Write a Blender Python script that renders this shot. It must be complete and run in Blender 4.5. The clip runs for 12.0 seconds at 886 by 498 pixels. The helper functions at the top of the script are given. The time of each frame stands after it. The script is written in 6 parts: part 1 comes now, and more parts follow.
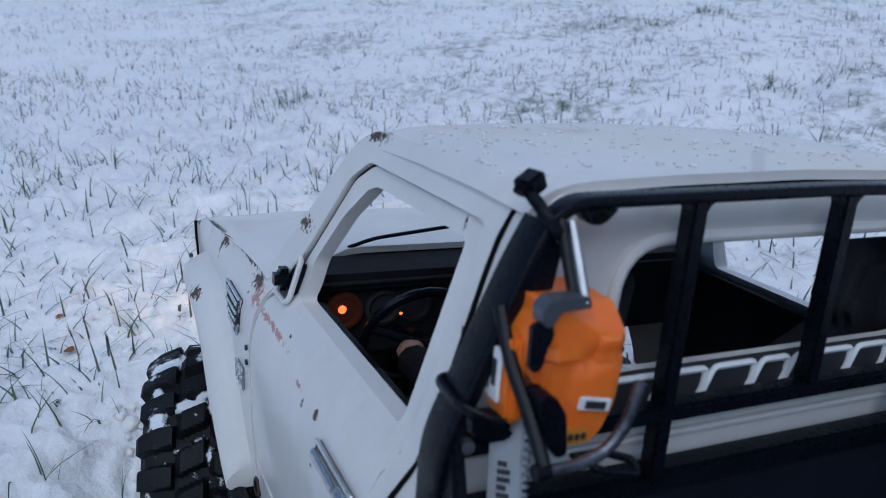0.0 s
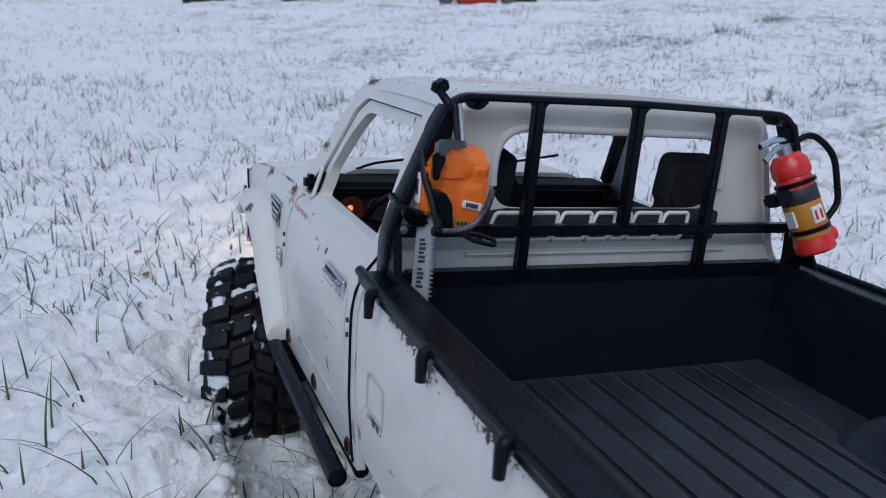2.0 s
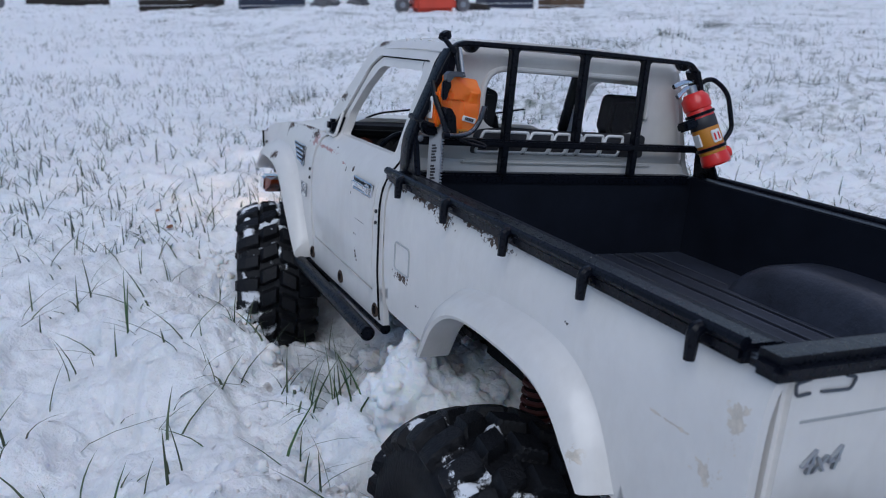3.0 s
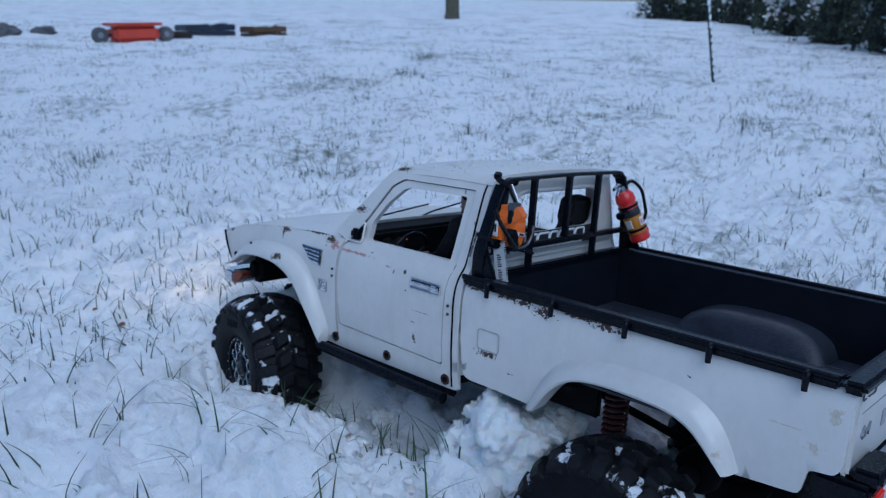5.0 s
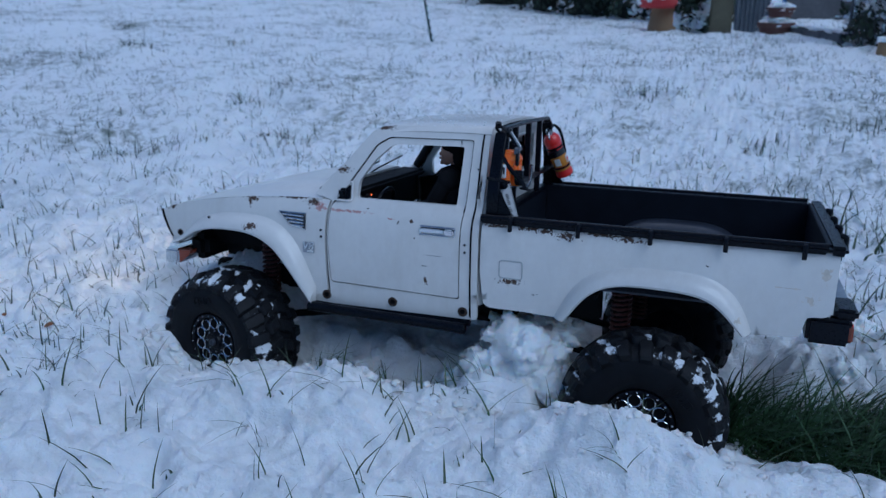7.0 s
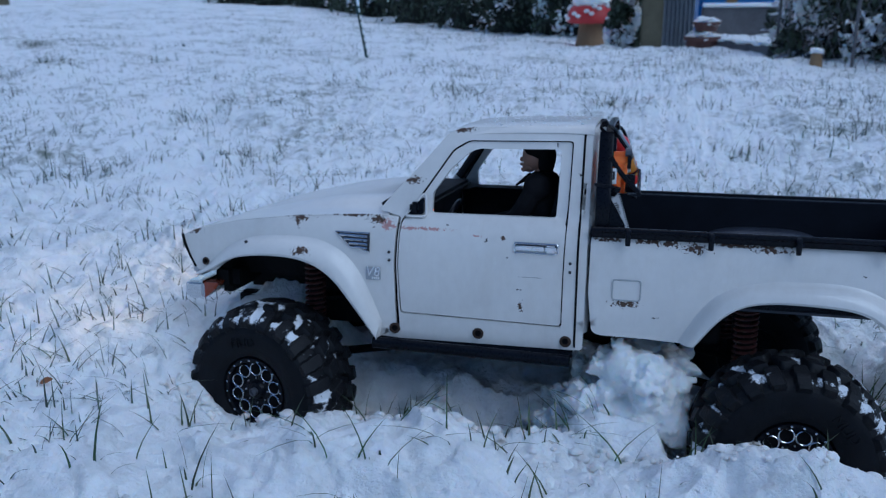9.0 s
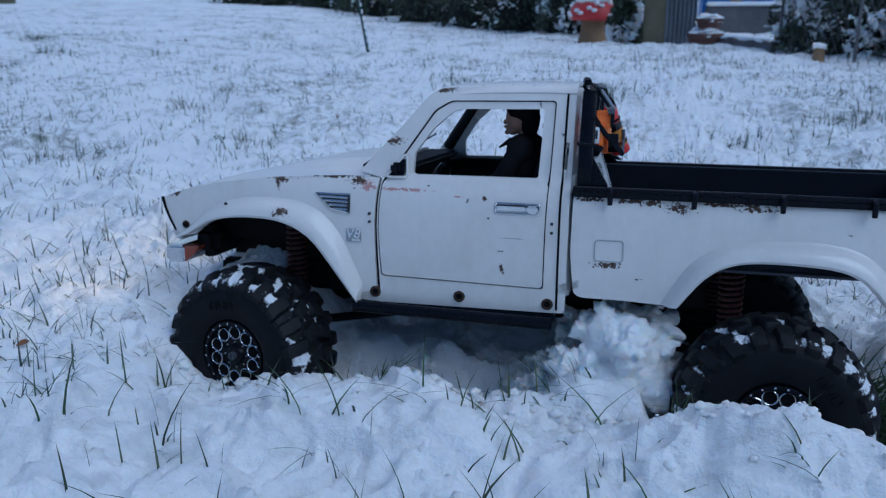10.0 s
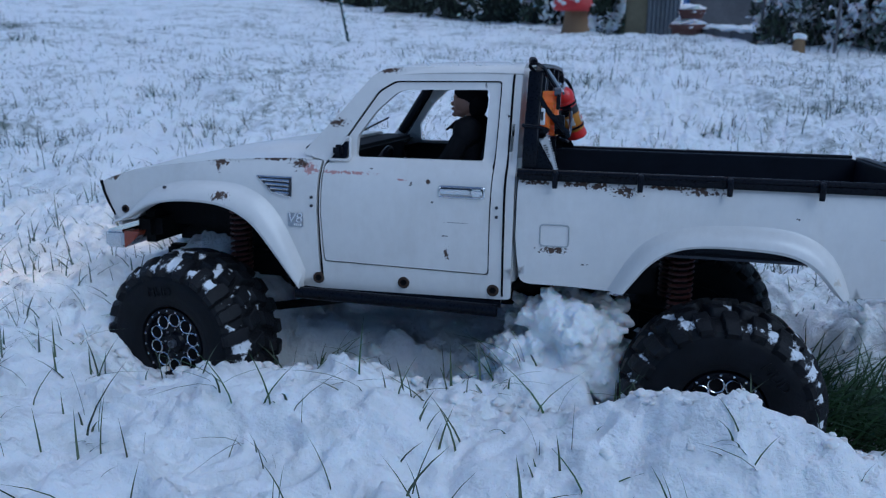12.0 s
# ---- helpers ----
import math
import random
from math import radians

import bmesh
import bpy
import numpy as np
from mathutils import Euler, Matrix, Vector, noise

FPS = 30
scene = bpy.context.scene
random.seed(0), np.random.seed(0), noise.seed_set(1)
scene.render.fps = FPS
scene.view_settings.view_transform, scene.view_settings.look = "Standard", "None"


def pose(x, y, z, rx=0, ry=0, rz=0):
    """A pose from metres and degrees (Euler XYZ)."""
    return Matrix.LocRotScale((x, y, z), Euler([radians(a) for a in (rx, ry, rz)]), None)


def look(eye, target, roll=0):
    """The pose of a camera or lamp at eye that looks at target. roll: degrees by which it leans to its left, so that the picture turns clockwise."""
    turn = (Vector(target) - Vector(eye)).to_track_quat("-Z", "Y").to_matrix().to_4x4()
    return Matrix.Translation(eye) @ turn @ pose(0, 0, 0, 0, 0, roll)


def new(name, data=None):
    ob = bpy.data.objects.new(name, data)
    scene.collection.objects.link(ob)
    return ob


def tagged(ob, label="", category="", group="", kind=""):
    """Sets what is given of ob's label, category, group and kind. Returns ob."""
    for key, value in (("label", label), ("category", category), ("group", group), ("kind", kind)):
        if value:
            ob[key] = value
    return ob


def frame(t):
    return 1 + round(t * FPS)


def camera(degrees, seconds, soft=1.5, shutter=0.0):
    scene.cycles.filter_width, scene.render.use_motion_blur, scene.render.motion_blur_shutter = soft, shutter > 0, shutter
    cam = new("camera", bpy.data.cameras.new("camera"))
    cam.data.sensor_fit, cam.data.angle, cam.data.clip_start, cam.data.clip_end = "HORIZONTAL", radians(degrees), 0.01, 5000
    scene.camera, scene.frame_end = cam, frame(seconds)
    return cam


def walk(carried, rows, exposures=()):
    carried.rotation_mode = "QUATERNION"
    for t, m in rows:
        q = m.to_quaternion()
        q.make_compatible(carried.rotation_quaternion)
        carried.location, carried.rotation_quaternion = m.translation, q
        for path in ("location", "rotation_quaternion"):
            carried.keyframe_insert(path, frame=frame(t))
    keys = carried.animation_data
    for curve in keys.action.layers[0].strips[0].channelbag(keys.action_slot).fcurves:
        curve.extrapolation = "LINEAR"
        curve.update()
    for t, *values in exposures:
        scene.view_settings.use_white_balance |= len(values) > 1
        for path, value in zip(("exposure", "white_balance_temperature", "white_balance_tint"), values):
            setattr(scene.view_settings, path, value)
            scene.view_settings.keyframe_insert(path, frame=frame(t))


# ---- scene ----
cam = camera(57.20, 12.0, soft=1.0)
cam.data.dof.use_dof, cam.data.dof.focus_distance, cam.data.dof.aperture_fstop = True, 0.29, 33.0
# seconds, eye in metres, turn in degrees
PATH = [
    (0, 0.22135, -0.03434, 0.15119, 71.037, 1.119, 65.475),
    (0.5, 0.23514, -0.03171, 0.15135, 71.715, 0.128, 66.540),
    (1, 0.24862, -0.03065, 0.14791, 72.095, 0.470, 67.233),
    (1.5, 0.28406, -0.04053, 0.15128, 72.720, 0.393, 68.598),
    (2, 0.33584, -0.05808, 0.14525, 72.461, 0.436, 68.382),
    (2.5, 0.36608, -0.11042, 0.12713, 73.086, 0.073, 66.381),
    (3, 0.42380, -0.11530, 0.13224, 73.142, 0.347, 65.181),
    (3.2, 0.45024, -0.11840, 0.15147, 73.864, -0.170, 64.659),
    (4.8, 0.43018, -0.32198, 0.21430, 73.799, -0.125, 44.776),
    (5, 0.39956, -0.32027, 0.20646, 73.906, 0.387, 43.073),
    (5.5, 0.34893, -0.35901, 0.18054, 73.120, 1.822, 37.023),
    (6, 0.36981, -0.44306, 0.22120, 71.874, -0.468, 28.377),
    (6.5, 0.32771, -0.47987, 0.25232, 71.794, -0.937, 25.282),
    (6.7, 0.30127, -0.47740, 0.23241, 71.430, -0.221, 23.208),
    (8.3, 0.13877, -0.41573, 0.18473, 72.078, 1.612, 12.492),
    (8.5, 0.14129, -0.41687, 0.18728, 72.268, 1.288, 12.576),
    (9, 0.13155, -0.42627, 0.18667, 72.742, 0.674, 13.214),
    (9.5, 0.13012, -0.42590, 0.17839, 72.924, 0.545, 13.415),
    (10, 0.14462, -0.42400, 0.16230, 72.946, 0.458, 13.627),
    (10.5, 0.14913, -0.42078, 0.15749, 72.909, 0.230, 13.546),
    (11, 0.15219, -0.41891, 0.15632, 72.855, 0.279, 13.416),
    (11.5, 0.15875, -0.41189, 0.15860, 72.709, 0.097, 13.174),
    (12, 0.16648, -0.40840, 0.15461, 72.411, 0.209, 12.902),
]
walk(cam, [(t, pose(x, y, z, rx, ry, rz)) for t, x, y, z, rx, ry, rz in PATH],
     [(0.0, 0.34, 5380, 8), (0.5, 0.37, 5620, 9), (1.0, 0.45, 5830, 10), (1.5, 0.47, 5860, 10), (3.0, 0.42, 5740, 10), (3.2, 0.40, 5680, 10), (4.8, 0.17, 4890, 5), (5.6, 0.12, 4830, 5), (6.7, 0.01, 4750, 5), (8.3, 0.12, 4820, 5), (12.0, 0.11, 4790, 5)])

# ---- light: a dull winter afternoon under cloud ----
world = bpy.data.worlds.new("winter_sky")
scene.world = world
world.use_nodes = True
wn, wl = world.node_tree.nodes, world.node_tree.links
wn.clear()
sky = wn.new("ShaderNodeTexSky")
sky.sky_type = "NISHITA"
sky.sun_disc = False
sky.sun_elevation, sky.sun_rotation = radians(65), radians(-20)
sky.air_density, sky.dust_density, sky.ozone_density = 1.0, 2.0, 1.0
background = wn.new("ShaderNodeBackground")
background.inputs["Strength"].default_value = 0.070
world_out = wn.new("ShaderNodeOutputWorld")
wl.new(sky.outputs[0], background.inputs[0])
wl.new(background.outputs[0], world_out.inputs[0])
sun = new("sun", bpy.data.lights.new("sun", "SUN"))
sun.data.energy, sun.data.angle, sun.data.color = 1.0, radians(45), (1.0, 0.97, 0.93)
sun.matrix_world = look((1.25, -0.80, 1.55), (0, 0, 0))

YC = 0.0815          # the truck's middle plane, across
ROLL = -6.0          # it leans over its far wheels
TRUCK = pose(0, 0, 0, ROLL, 0, 0)


# ---- materials ----
def material(name, base, rough=0.6, metal=0.0, var=0.15, scale=60.0, bump=0.0, bscale=400.0, coat=0.0, spec=0.5):
    """A surface with two scales of variation in its colour and roughness, and a fine relief."""
    m = bpy.data.materials.new(name)
    m.use_nodes = True
    n, l = m.node_tree.nodes, m.node_tree.links
    b = n["Principled BSDF"]
    b.inputs["Metallic"].default_value = metal
    b.inputs["Coat Weight"].default_value = coat
    b.inputs["Specular IOR Level"].default_value = spec
    co = n.new("ShaderNodeTexCoord")
    big, small = n.new("ShaderNodeTexNoise"), n.new("ShaderNodeTexNoise")
    big.inputs["Scale"].default_value, small.inputs["Scale"].default_value = scale, scale * 9
    big.inputs["Detail"].default_value = small.inputs["Detail"].default_value = 5
    for t in (big, small):
        l.new(co.outputs["Object"], t.inputs["Vector"])
    mix = n.new("ShaderNodeMath")
    mix.operation = "MULTIPLY_ADD"
    l.new(small.outputs[0], mix.inputs[0])
    mix.inputs[1].default_value = 0.5
    l.new(big.outputs[0], mix.inputs[2])
    ramp = n.new("ShaderNodeMapRange")
    ramp.inputs["From Min"].default_value, ramp.inputs["From Max"].default_value = 0.45, 1.05
    l.new(mix.outputs[0], ramp.inputs["Value"])
    col = n.new("ShaderNodeMix")
    col.data_type = "RGBA"
    lo = [max(0, c * (1 - var)) for c in base]
    hi = [min(1, c * (1 + var)) for c in base]
    col.inputs[6].default_value, col.inputs[7].default_value = (*lo, 1), (*hi, 1)
    l.new(ramp.outputs[0], col.inputs[0])
    l.new(col.outputs[2], b.inputs["Base Color"])
    rr = n.new("ShaderNodeMapRange")
    rr.inputs["To Min"].default_value, rr.inputs["To Max"].default_value = max(0.03, rough - 0.1), min(1, rough + 0.1)
    l.new(small.outputs[0], rr.inputs["Value"])
    l.new(rr.outputs[0], b.inputs["Roughness"])
    if bump:
        bt, bn = n.new("ShaderNodeTexNoise"), n.new("ShaderNodeBump")
        bt.inputs["Scale"].default_value, bt.inputs["Detail"].default_value, bt.inputs["Roughness"].default_value = bscale, 7, 0.62
        l.new(co.outputs["Object"], bt.inputs["Vector"])
        bn.inputs["Distance"].default_value = bump
        l.new(bt.outputs[0], bn.inputs["Height"])
        l.new(bn.outputs[0], b.inputs["Normal"])
    return m


def stained(m, spots, colour, noise_scale=260.0, rough=0.85, edge=0.5):
    """Adds rust or scrape patches of ragged outline at places (x, z, half length, half height) of the truck's side."""
    n, l = m.node_tree.nodes, m.node_tree.links
    b = n["Principled BSDF"]
    co = n.new("ShaderNodeTexCoord")
    ragged = n.new("ShaderNodeTexNoise")
    ragged.inputs["Scale"].default_value, ragged.inputs["Detail"].default_value, ragged.inputs["Roughness"].default_value = noise_scale, 6, 0.7
    l.new(co.outputs["Object"], ragged.inputs["Vector"])
    torn = n.new("ShaderNodeMapRange")
    torn.inputs["From Min"].default_value, torn.inputs["From Max"].default_value = 0.3, 0.7
    torn.clamp = False
    l.new(ragged.outputs[0], torn.inputs["Value"])
    total = None
    for x, z, a, h in spots:
        mp = n.new("ShaderNodeMapping")
        mp.inputs["Location"].default_value = (-x / a, 0, -z / h)
        mp.inputs["Scale"].default_value = (1 / a, 0.0, 1 / h)
        l.new(co.outputs["Object"], mp.inputs["Vector"])
        ln = n.new("ShaderNodeVectorMath")
        ln.operation = "LENGTH"
        l.new(mp.outputs[0], ln.inputs[0])
        if total is None:
            total = ln.outputs["Value"]
        else:
            mn = n.new("ShaderNodeMath")
            mn.operation = "MINIMUM"
            l.new(total, mn.inputs[0])
            l.new(ln.outputs["Value"], mn.inputs[1])
            total = mn.outputs[0]
    shape = n.new("ShaderNodeMath")
    shape.operation = "MULTIPLY_ADD"
    l.new(total, shape.inputs[0])
    shape.inputs[1].default_value = -edge
    l.new(torn.outputs[0], shape.inputs[2])
    cut = n.new("ShaderNodeMapRange")
    cut.inputs["From Min"].default_value, cut.inputs["From Max"].default_value = 0.12, 0.2
    l.new(shape.outputs[0], cut.inputs["Value"])
    # on the truck's flanks alone
    geo, axes, flat_, side = n.new("ShaderNodeNewGeometry"), n.new("ShaderNodeSeparateXYZ"), n.new("ShaderNodeMath"), n.new("ShaderNodeMapRange")
    l.new(geo.outputs["Normal"], axes.inputs[0])
    flat_.operation = "ABSOLUTE"
    l.new(axes.outputs["Y"], flat_.inputs[0])
    l.new(flat_.outputs[0], side.inputs["Value"])
    side.inputs["From Min"].default_value, side.inputs["From Max"].default_value = 0.45, 0.62
    l.new(side.outputs[0], cut.inputs["To Max"])
    mix = n.new("ShaderNodeMix")
    mix.data_type = "RGBA"
    old = b.inputs["Base Color"].links[0].from_socket
    l.new(old, mix.inputs[6])
    grain = n.new("ShaderNodeMix")
    grain.data_type = "RGBA"
    grain.inputs[6].default_value = (*[c * 0.35 for c in colour], 1)
    grain.inputs[7].default_value = (*[min(1, c * 1.6) for c in colour], 1)
    l.new(ragged.outputs[0], grain.inputs[0])
    l.new(grain.outputs[2], mix.inputs[7])
    l.new(cut.outputs[0], mix.inputs[0])
    l.new(mix.outputs[2], b.inputs["Base Color"])
    rm = n.new("ShaderNodeMix")
    rm.data_type = "FLOAT"
    oldr = b.inputs["Roughness"].links[0].from_socket
    l.new(cut.outputs[0], rm.inputs[0])
    l.new(oldr, rm.inputs[2])
    rm.inputs[3].default_value = rough
    l.new(rm.outputs[0], b.inputs["Roughness"])
    return m


def grimed(m, colour, amount):
    """Road dirt: faint brown clouds and finer smears."""
    n, l = m.node_tree.nodes, m.node_tree.links
    b = n["Principled BSDF"]
    co = n.new("ShaderNodeTexCoord")
    wide, fine, stretch = n.new("ShaderNodeTexNoise"), n.new("ShaderNodeTexNoise"), n.new("ShaderNodeMapping")
    stretch.inputs["Scale"].default_value = (1.0, 1.0, 0.35)
    l.new(co.outputs["Object"], stretch.inputs[0])
    for t, sc in ((wide, 16.0), (fine, 150.0)):
        t.inputs["Scale"].default_value, t.inputs["Detail"].default_value, t.inputs["Roughness"].default_value = sc, 7, 0.68
        l.new(stretch.outputs[0], t.inputs["Vector"])
    both_ = n.new("ShaderNodeMath")
    both_.operation = "MULTIPLY"
    l.new(wide.outputs[0], both_.inputs[0])
    l.new(fine.outputs[0], both_.inputs[1])
    mr = n.new("ShaderNodeMapRange")
    mr.inputs["From Min"].default_value, mr.inputs["From Max"].default_value, mr.inputs["To Max"].default_value = 0.22, 0.42, amount
    l.new(both_.outputs[0], mr.inputs["Value"])
    mx = n.new("ShaderNodeMix")
    mx.data_type = "RGBA"
    old = b.inputs["Base Color"].links[0].from_socket
    l.new(old, mx.inputs[6])
    mx.inputs[7].default_value = (*colour, 1)
    l.new(mr.outputs[0], mx.inputs[0])
    l.new(mx.outputs[2], b.inputs["Base Color"])
    return m


PAINT = material("white_paint", (0.735, 0.712, 0.68), 0.36, var=0.06, scale=25, coat=0.35)
grimed(PAINT, (0.42, 0.35, 0.27), 0.15)
stained(PAINT, [(-0.0584, 0.0635, 0.0055, 0.0022), (-0.0590, 0.0605, 0.0014, 0.0035), (-0.026, 0.0662, 0.013, 0.0012), (-0.0105, 0.0640, 0.0050, 0.0028),
                (-0.0545, 0.0450, 0.0042, 0.0024), (0.0345, 0.1163, 0.0075, 0.0016), (0.0085, 0.0868, 0.0050, 0.0018), (0.131, 0.0250, 0.0065, 0.0018),
                (-0.129, 0.0515, 0.005, 0.0016), (0.1215, 0.0602, 0.0062, 0.0015), (0.1430, 0.0600, 0.0085, 0.0014), (0.1535, 0.0592, 0.0050, 0.0020), (0.1665, 0.0582, 0.0062, 0.0032), (0.1950, 0.0602, 0.0180, 0.0011), (0.2045, 0.0585, 0.0090, 0.0014),
                (0.074, 0.0195, 0.0012, 0.0034), (0.0630, 0.0580, 0.0013, 0.0013)], (0.070, 0.040, 0.025), 480.0, edge=0.42)
stained(PAINT, [(0.0540, 0.0560, 0.0007, 0.0012), (0.0660, 0.0470, 0.0009, 0.0006), (0.0800, 0.0365, 0.0060, 0.0002), (0.0730, 0.0290, 0.0016, 0.0003), (0.1035, 0.0930, 0.0010, 0.0010), (0.1480, 0.0180, 0.0020, 0.0006), (0.0310, 0.0630, 0.0010, 0.0005), (0.0900, 0.1090, 0.0006, 0.0014), (0.250, 0.0480, 0.0014, 0.0005)], (0.05, 0.045, 0.04), 900.0, edge=0.45)
stained(PAINT, [(0.016, 0.0605, 0.019, 0.0010), (-0.004, 0.0615, 0.0045, 0.0030), (0.048, 0.058, 0.003, 0.0006)], (0.46, 0.25, 0.23), 650.0, 0.7, 0.50)
stained(PAINT, [(0.3130, 0.0500, 0.0035, 0.0080), (0.3070, 0.0340, 0.0050, 0.0035), (0.2690, 0.0190, 0.0030, 0.0030), (0.2950, 0.0400, 0.0100, 0.0006)], (0.60, 0.54, 0.46), 300.0, 0.6, 0.60)
BLACK = material("black_plastic", (0.0036, 0.0046, 0.0086), 0.29, var=0.4, scale=90, bump=0.00010, bscale=900, spec=0.16)
WORN = material("worn_black_metal", (0.10, 0.105, 0.12), 0.24, metal=0.85, var=0.8, scale=160, bump=0.0003, bscale=700)
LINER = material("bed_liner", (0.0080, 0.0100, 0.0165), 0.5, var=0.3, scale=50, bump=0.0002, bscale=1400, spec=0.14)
# floor, ribs and humps: sky sheen put into a base paler than LINER
LINER_SHEEN = material("bed_mat", (0.028, 0.033, 0.048), 0.34, var=0.5, scale=45, bump=0.0003, bscale=900, spec=0.45)
DARK = material("chassis_black", (0.007, 0.007, 0.008), 0.75, var=0.4, scale=60, bump=0.0006, bscale=500, spec=0.2)
GAP = material("gap_black", (0.006, 0.006, 0.007), 0.9, var=0.2, scale=50, spec=0.1)
RUBBER = material("tyre_rubber", (0.0040, 0.0048, 0.0075), 0.60, var=0.4, scale=90, bump=0.0003, bscale=800, spec=0.20)
CHROME = material("chrome", (0.72, 0.73, 0.75), 0.2, metal=1.0, var=0.12, scale=80)
STEEL = material("dull_steel", (0.42, 0.43, 0.45), 0.4, metal=1.0, var=0.25, scale=120)
COPPER = material("rusty_screw", (0.060, 0.038, 0.026), 0.6, metal=0.4, var=0.4, scale=300)
SPRING = material("red_spring", (0.068, 0.019, 0.016), 0.5, var=0.3, scale=150)
ORANGE = material("orange_plastic", (1.0, 0.205, 0.018), 0.36, var=0.1, scale=70, coat=0.1)
for socket_, value_ in (("Subsurface Weight", 0.6), ("Subsurface Scale", 0.004)):
    ORANGE.node_tree.nodes["Principled BSDF"].inputs[socket_].default_value = value_
RED = material("red_enamel", (0.68, 0.025, 0.02), 0.32, var=0.12, scale=70, coat=0.3)
YELLOW = material("yellow_label", (0.55, 0.22, 0.020), 0.5, var=0.1, scale=120)
LABEL = material("white_label", (0.80, 0.80, 0.80), 0.45, var=0.06, scale=200)
BARSTEEL = material("pale_bar_steel", (0.38, 0.39, 0.41), 0.45, metal=0.3, var=0.12, scale=200)
INK = material("dark_print", (0.03, 0.03, 0.035), 0.5, var=0.2, scale=200)
AMBER = material("amber_lens", (0.24, 0.042, 0.014), 0.25, var=0.15, scale=300, coat=0.5)
GREY = material("grey_metal", (0.085, 0.092, 0.11), 0.35, metal=0.3, var=0.2, scale=90)
EMBOSS = material("embossed_shade", (0.42, 0.43, 0.43), 0.4, var=0.08, scale=60)
SKIN = material("doll_skin", (0.30, 0.17, 0.12), 0.5, var=0.1, scale=90)
CLOTH = material("doll_jacket", (0.008, 0.008, 0.010), 0.85, var=0.35, scale=120, bump=0.0008, bscale=350, spec=0.15)
SEAT = material("seat_cloth", (0.016, 0.017, 0.020), 0.8, var=0.3, scale=100, bump=0.0004, bscale=700, spec=0.2)
PANEL_BADGE = material("badge_metal", (0.40, 0.42, 0.45), 0.35, metal=0.7, var=0.2, scale=300)


def glowing(name, colour, strength):
    m = bpy.data.materials.new(name)
    m.use_nodes = True
    b = m.node_tree.nodes["Principled BSDF"]
    b.inputs["Base Color"].default_value = (*colour, 1)
    b.inputs["Emission Color"].default_value = (*colour, 1)
    b.inputs["Emission Strength"].default_value = strength
    return m


GAUGE = glowing("lit_gauge", (1.0, 0.16, 0.03), 1.6)
GAUGE_DIM = glowing("lit_dial", (0.035, 0.008, 0.004), 0.25)
TAIL = glowing("lit_tail_lamp", (0.5, 0.02, 0.015), 0.3)
BEAM = glowing("lit_headlamp", (1.0, 0.82, 0.5), 3.0)


def clear_glass():
    m = bpy.data.materials.new("clear_pane")
    m.use_nodes = True
    n, l = m.node_tree.nodes, m.node_tree.links
    n.clear()
    out, mix = n.new("ShaderNodeOutputMaterial"), n.new("ShaderNodeMixShader")
    tr, gl, fr = n.new("ShaderNodeBsdfTransparent"), n.new("ShaderNodeBsdfGlossy"), n.new("ShaderNodeLayerWeight")
    graze = n.new("ShaderNodeMath")
    graze.operation = "POWER"
    graze.inputs[1].default_value = 5.0
    gloss = n.new("ShaderNodeMath")
    gloss.operation = "MULTIPLY_ADD"
    gloss.inputs[1].default_value, gloss.inputs[2].default_value = 0.12, 0.012
    tr.inputs[0].default_value = (0.985, 0.987, 0.99, 1)
    gl.inputs["Roughness"].default_value = 0.06
    l.new(fr.outputs["Facing"], graze.inputs[0])
    l.new(graze.outputs[0], gloss.inputs[0])
    l.new(gloss.outputs[0], mix.inputs[0])
    l.new(tr.outputs[0], mix.inputs[1])
    l.new(gl.outputs[0], mix.inputs[2])
    l.new(mix.outputs[0], out.inputs[0])
    return m


GLASS = clear_glass()


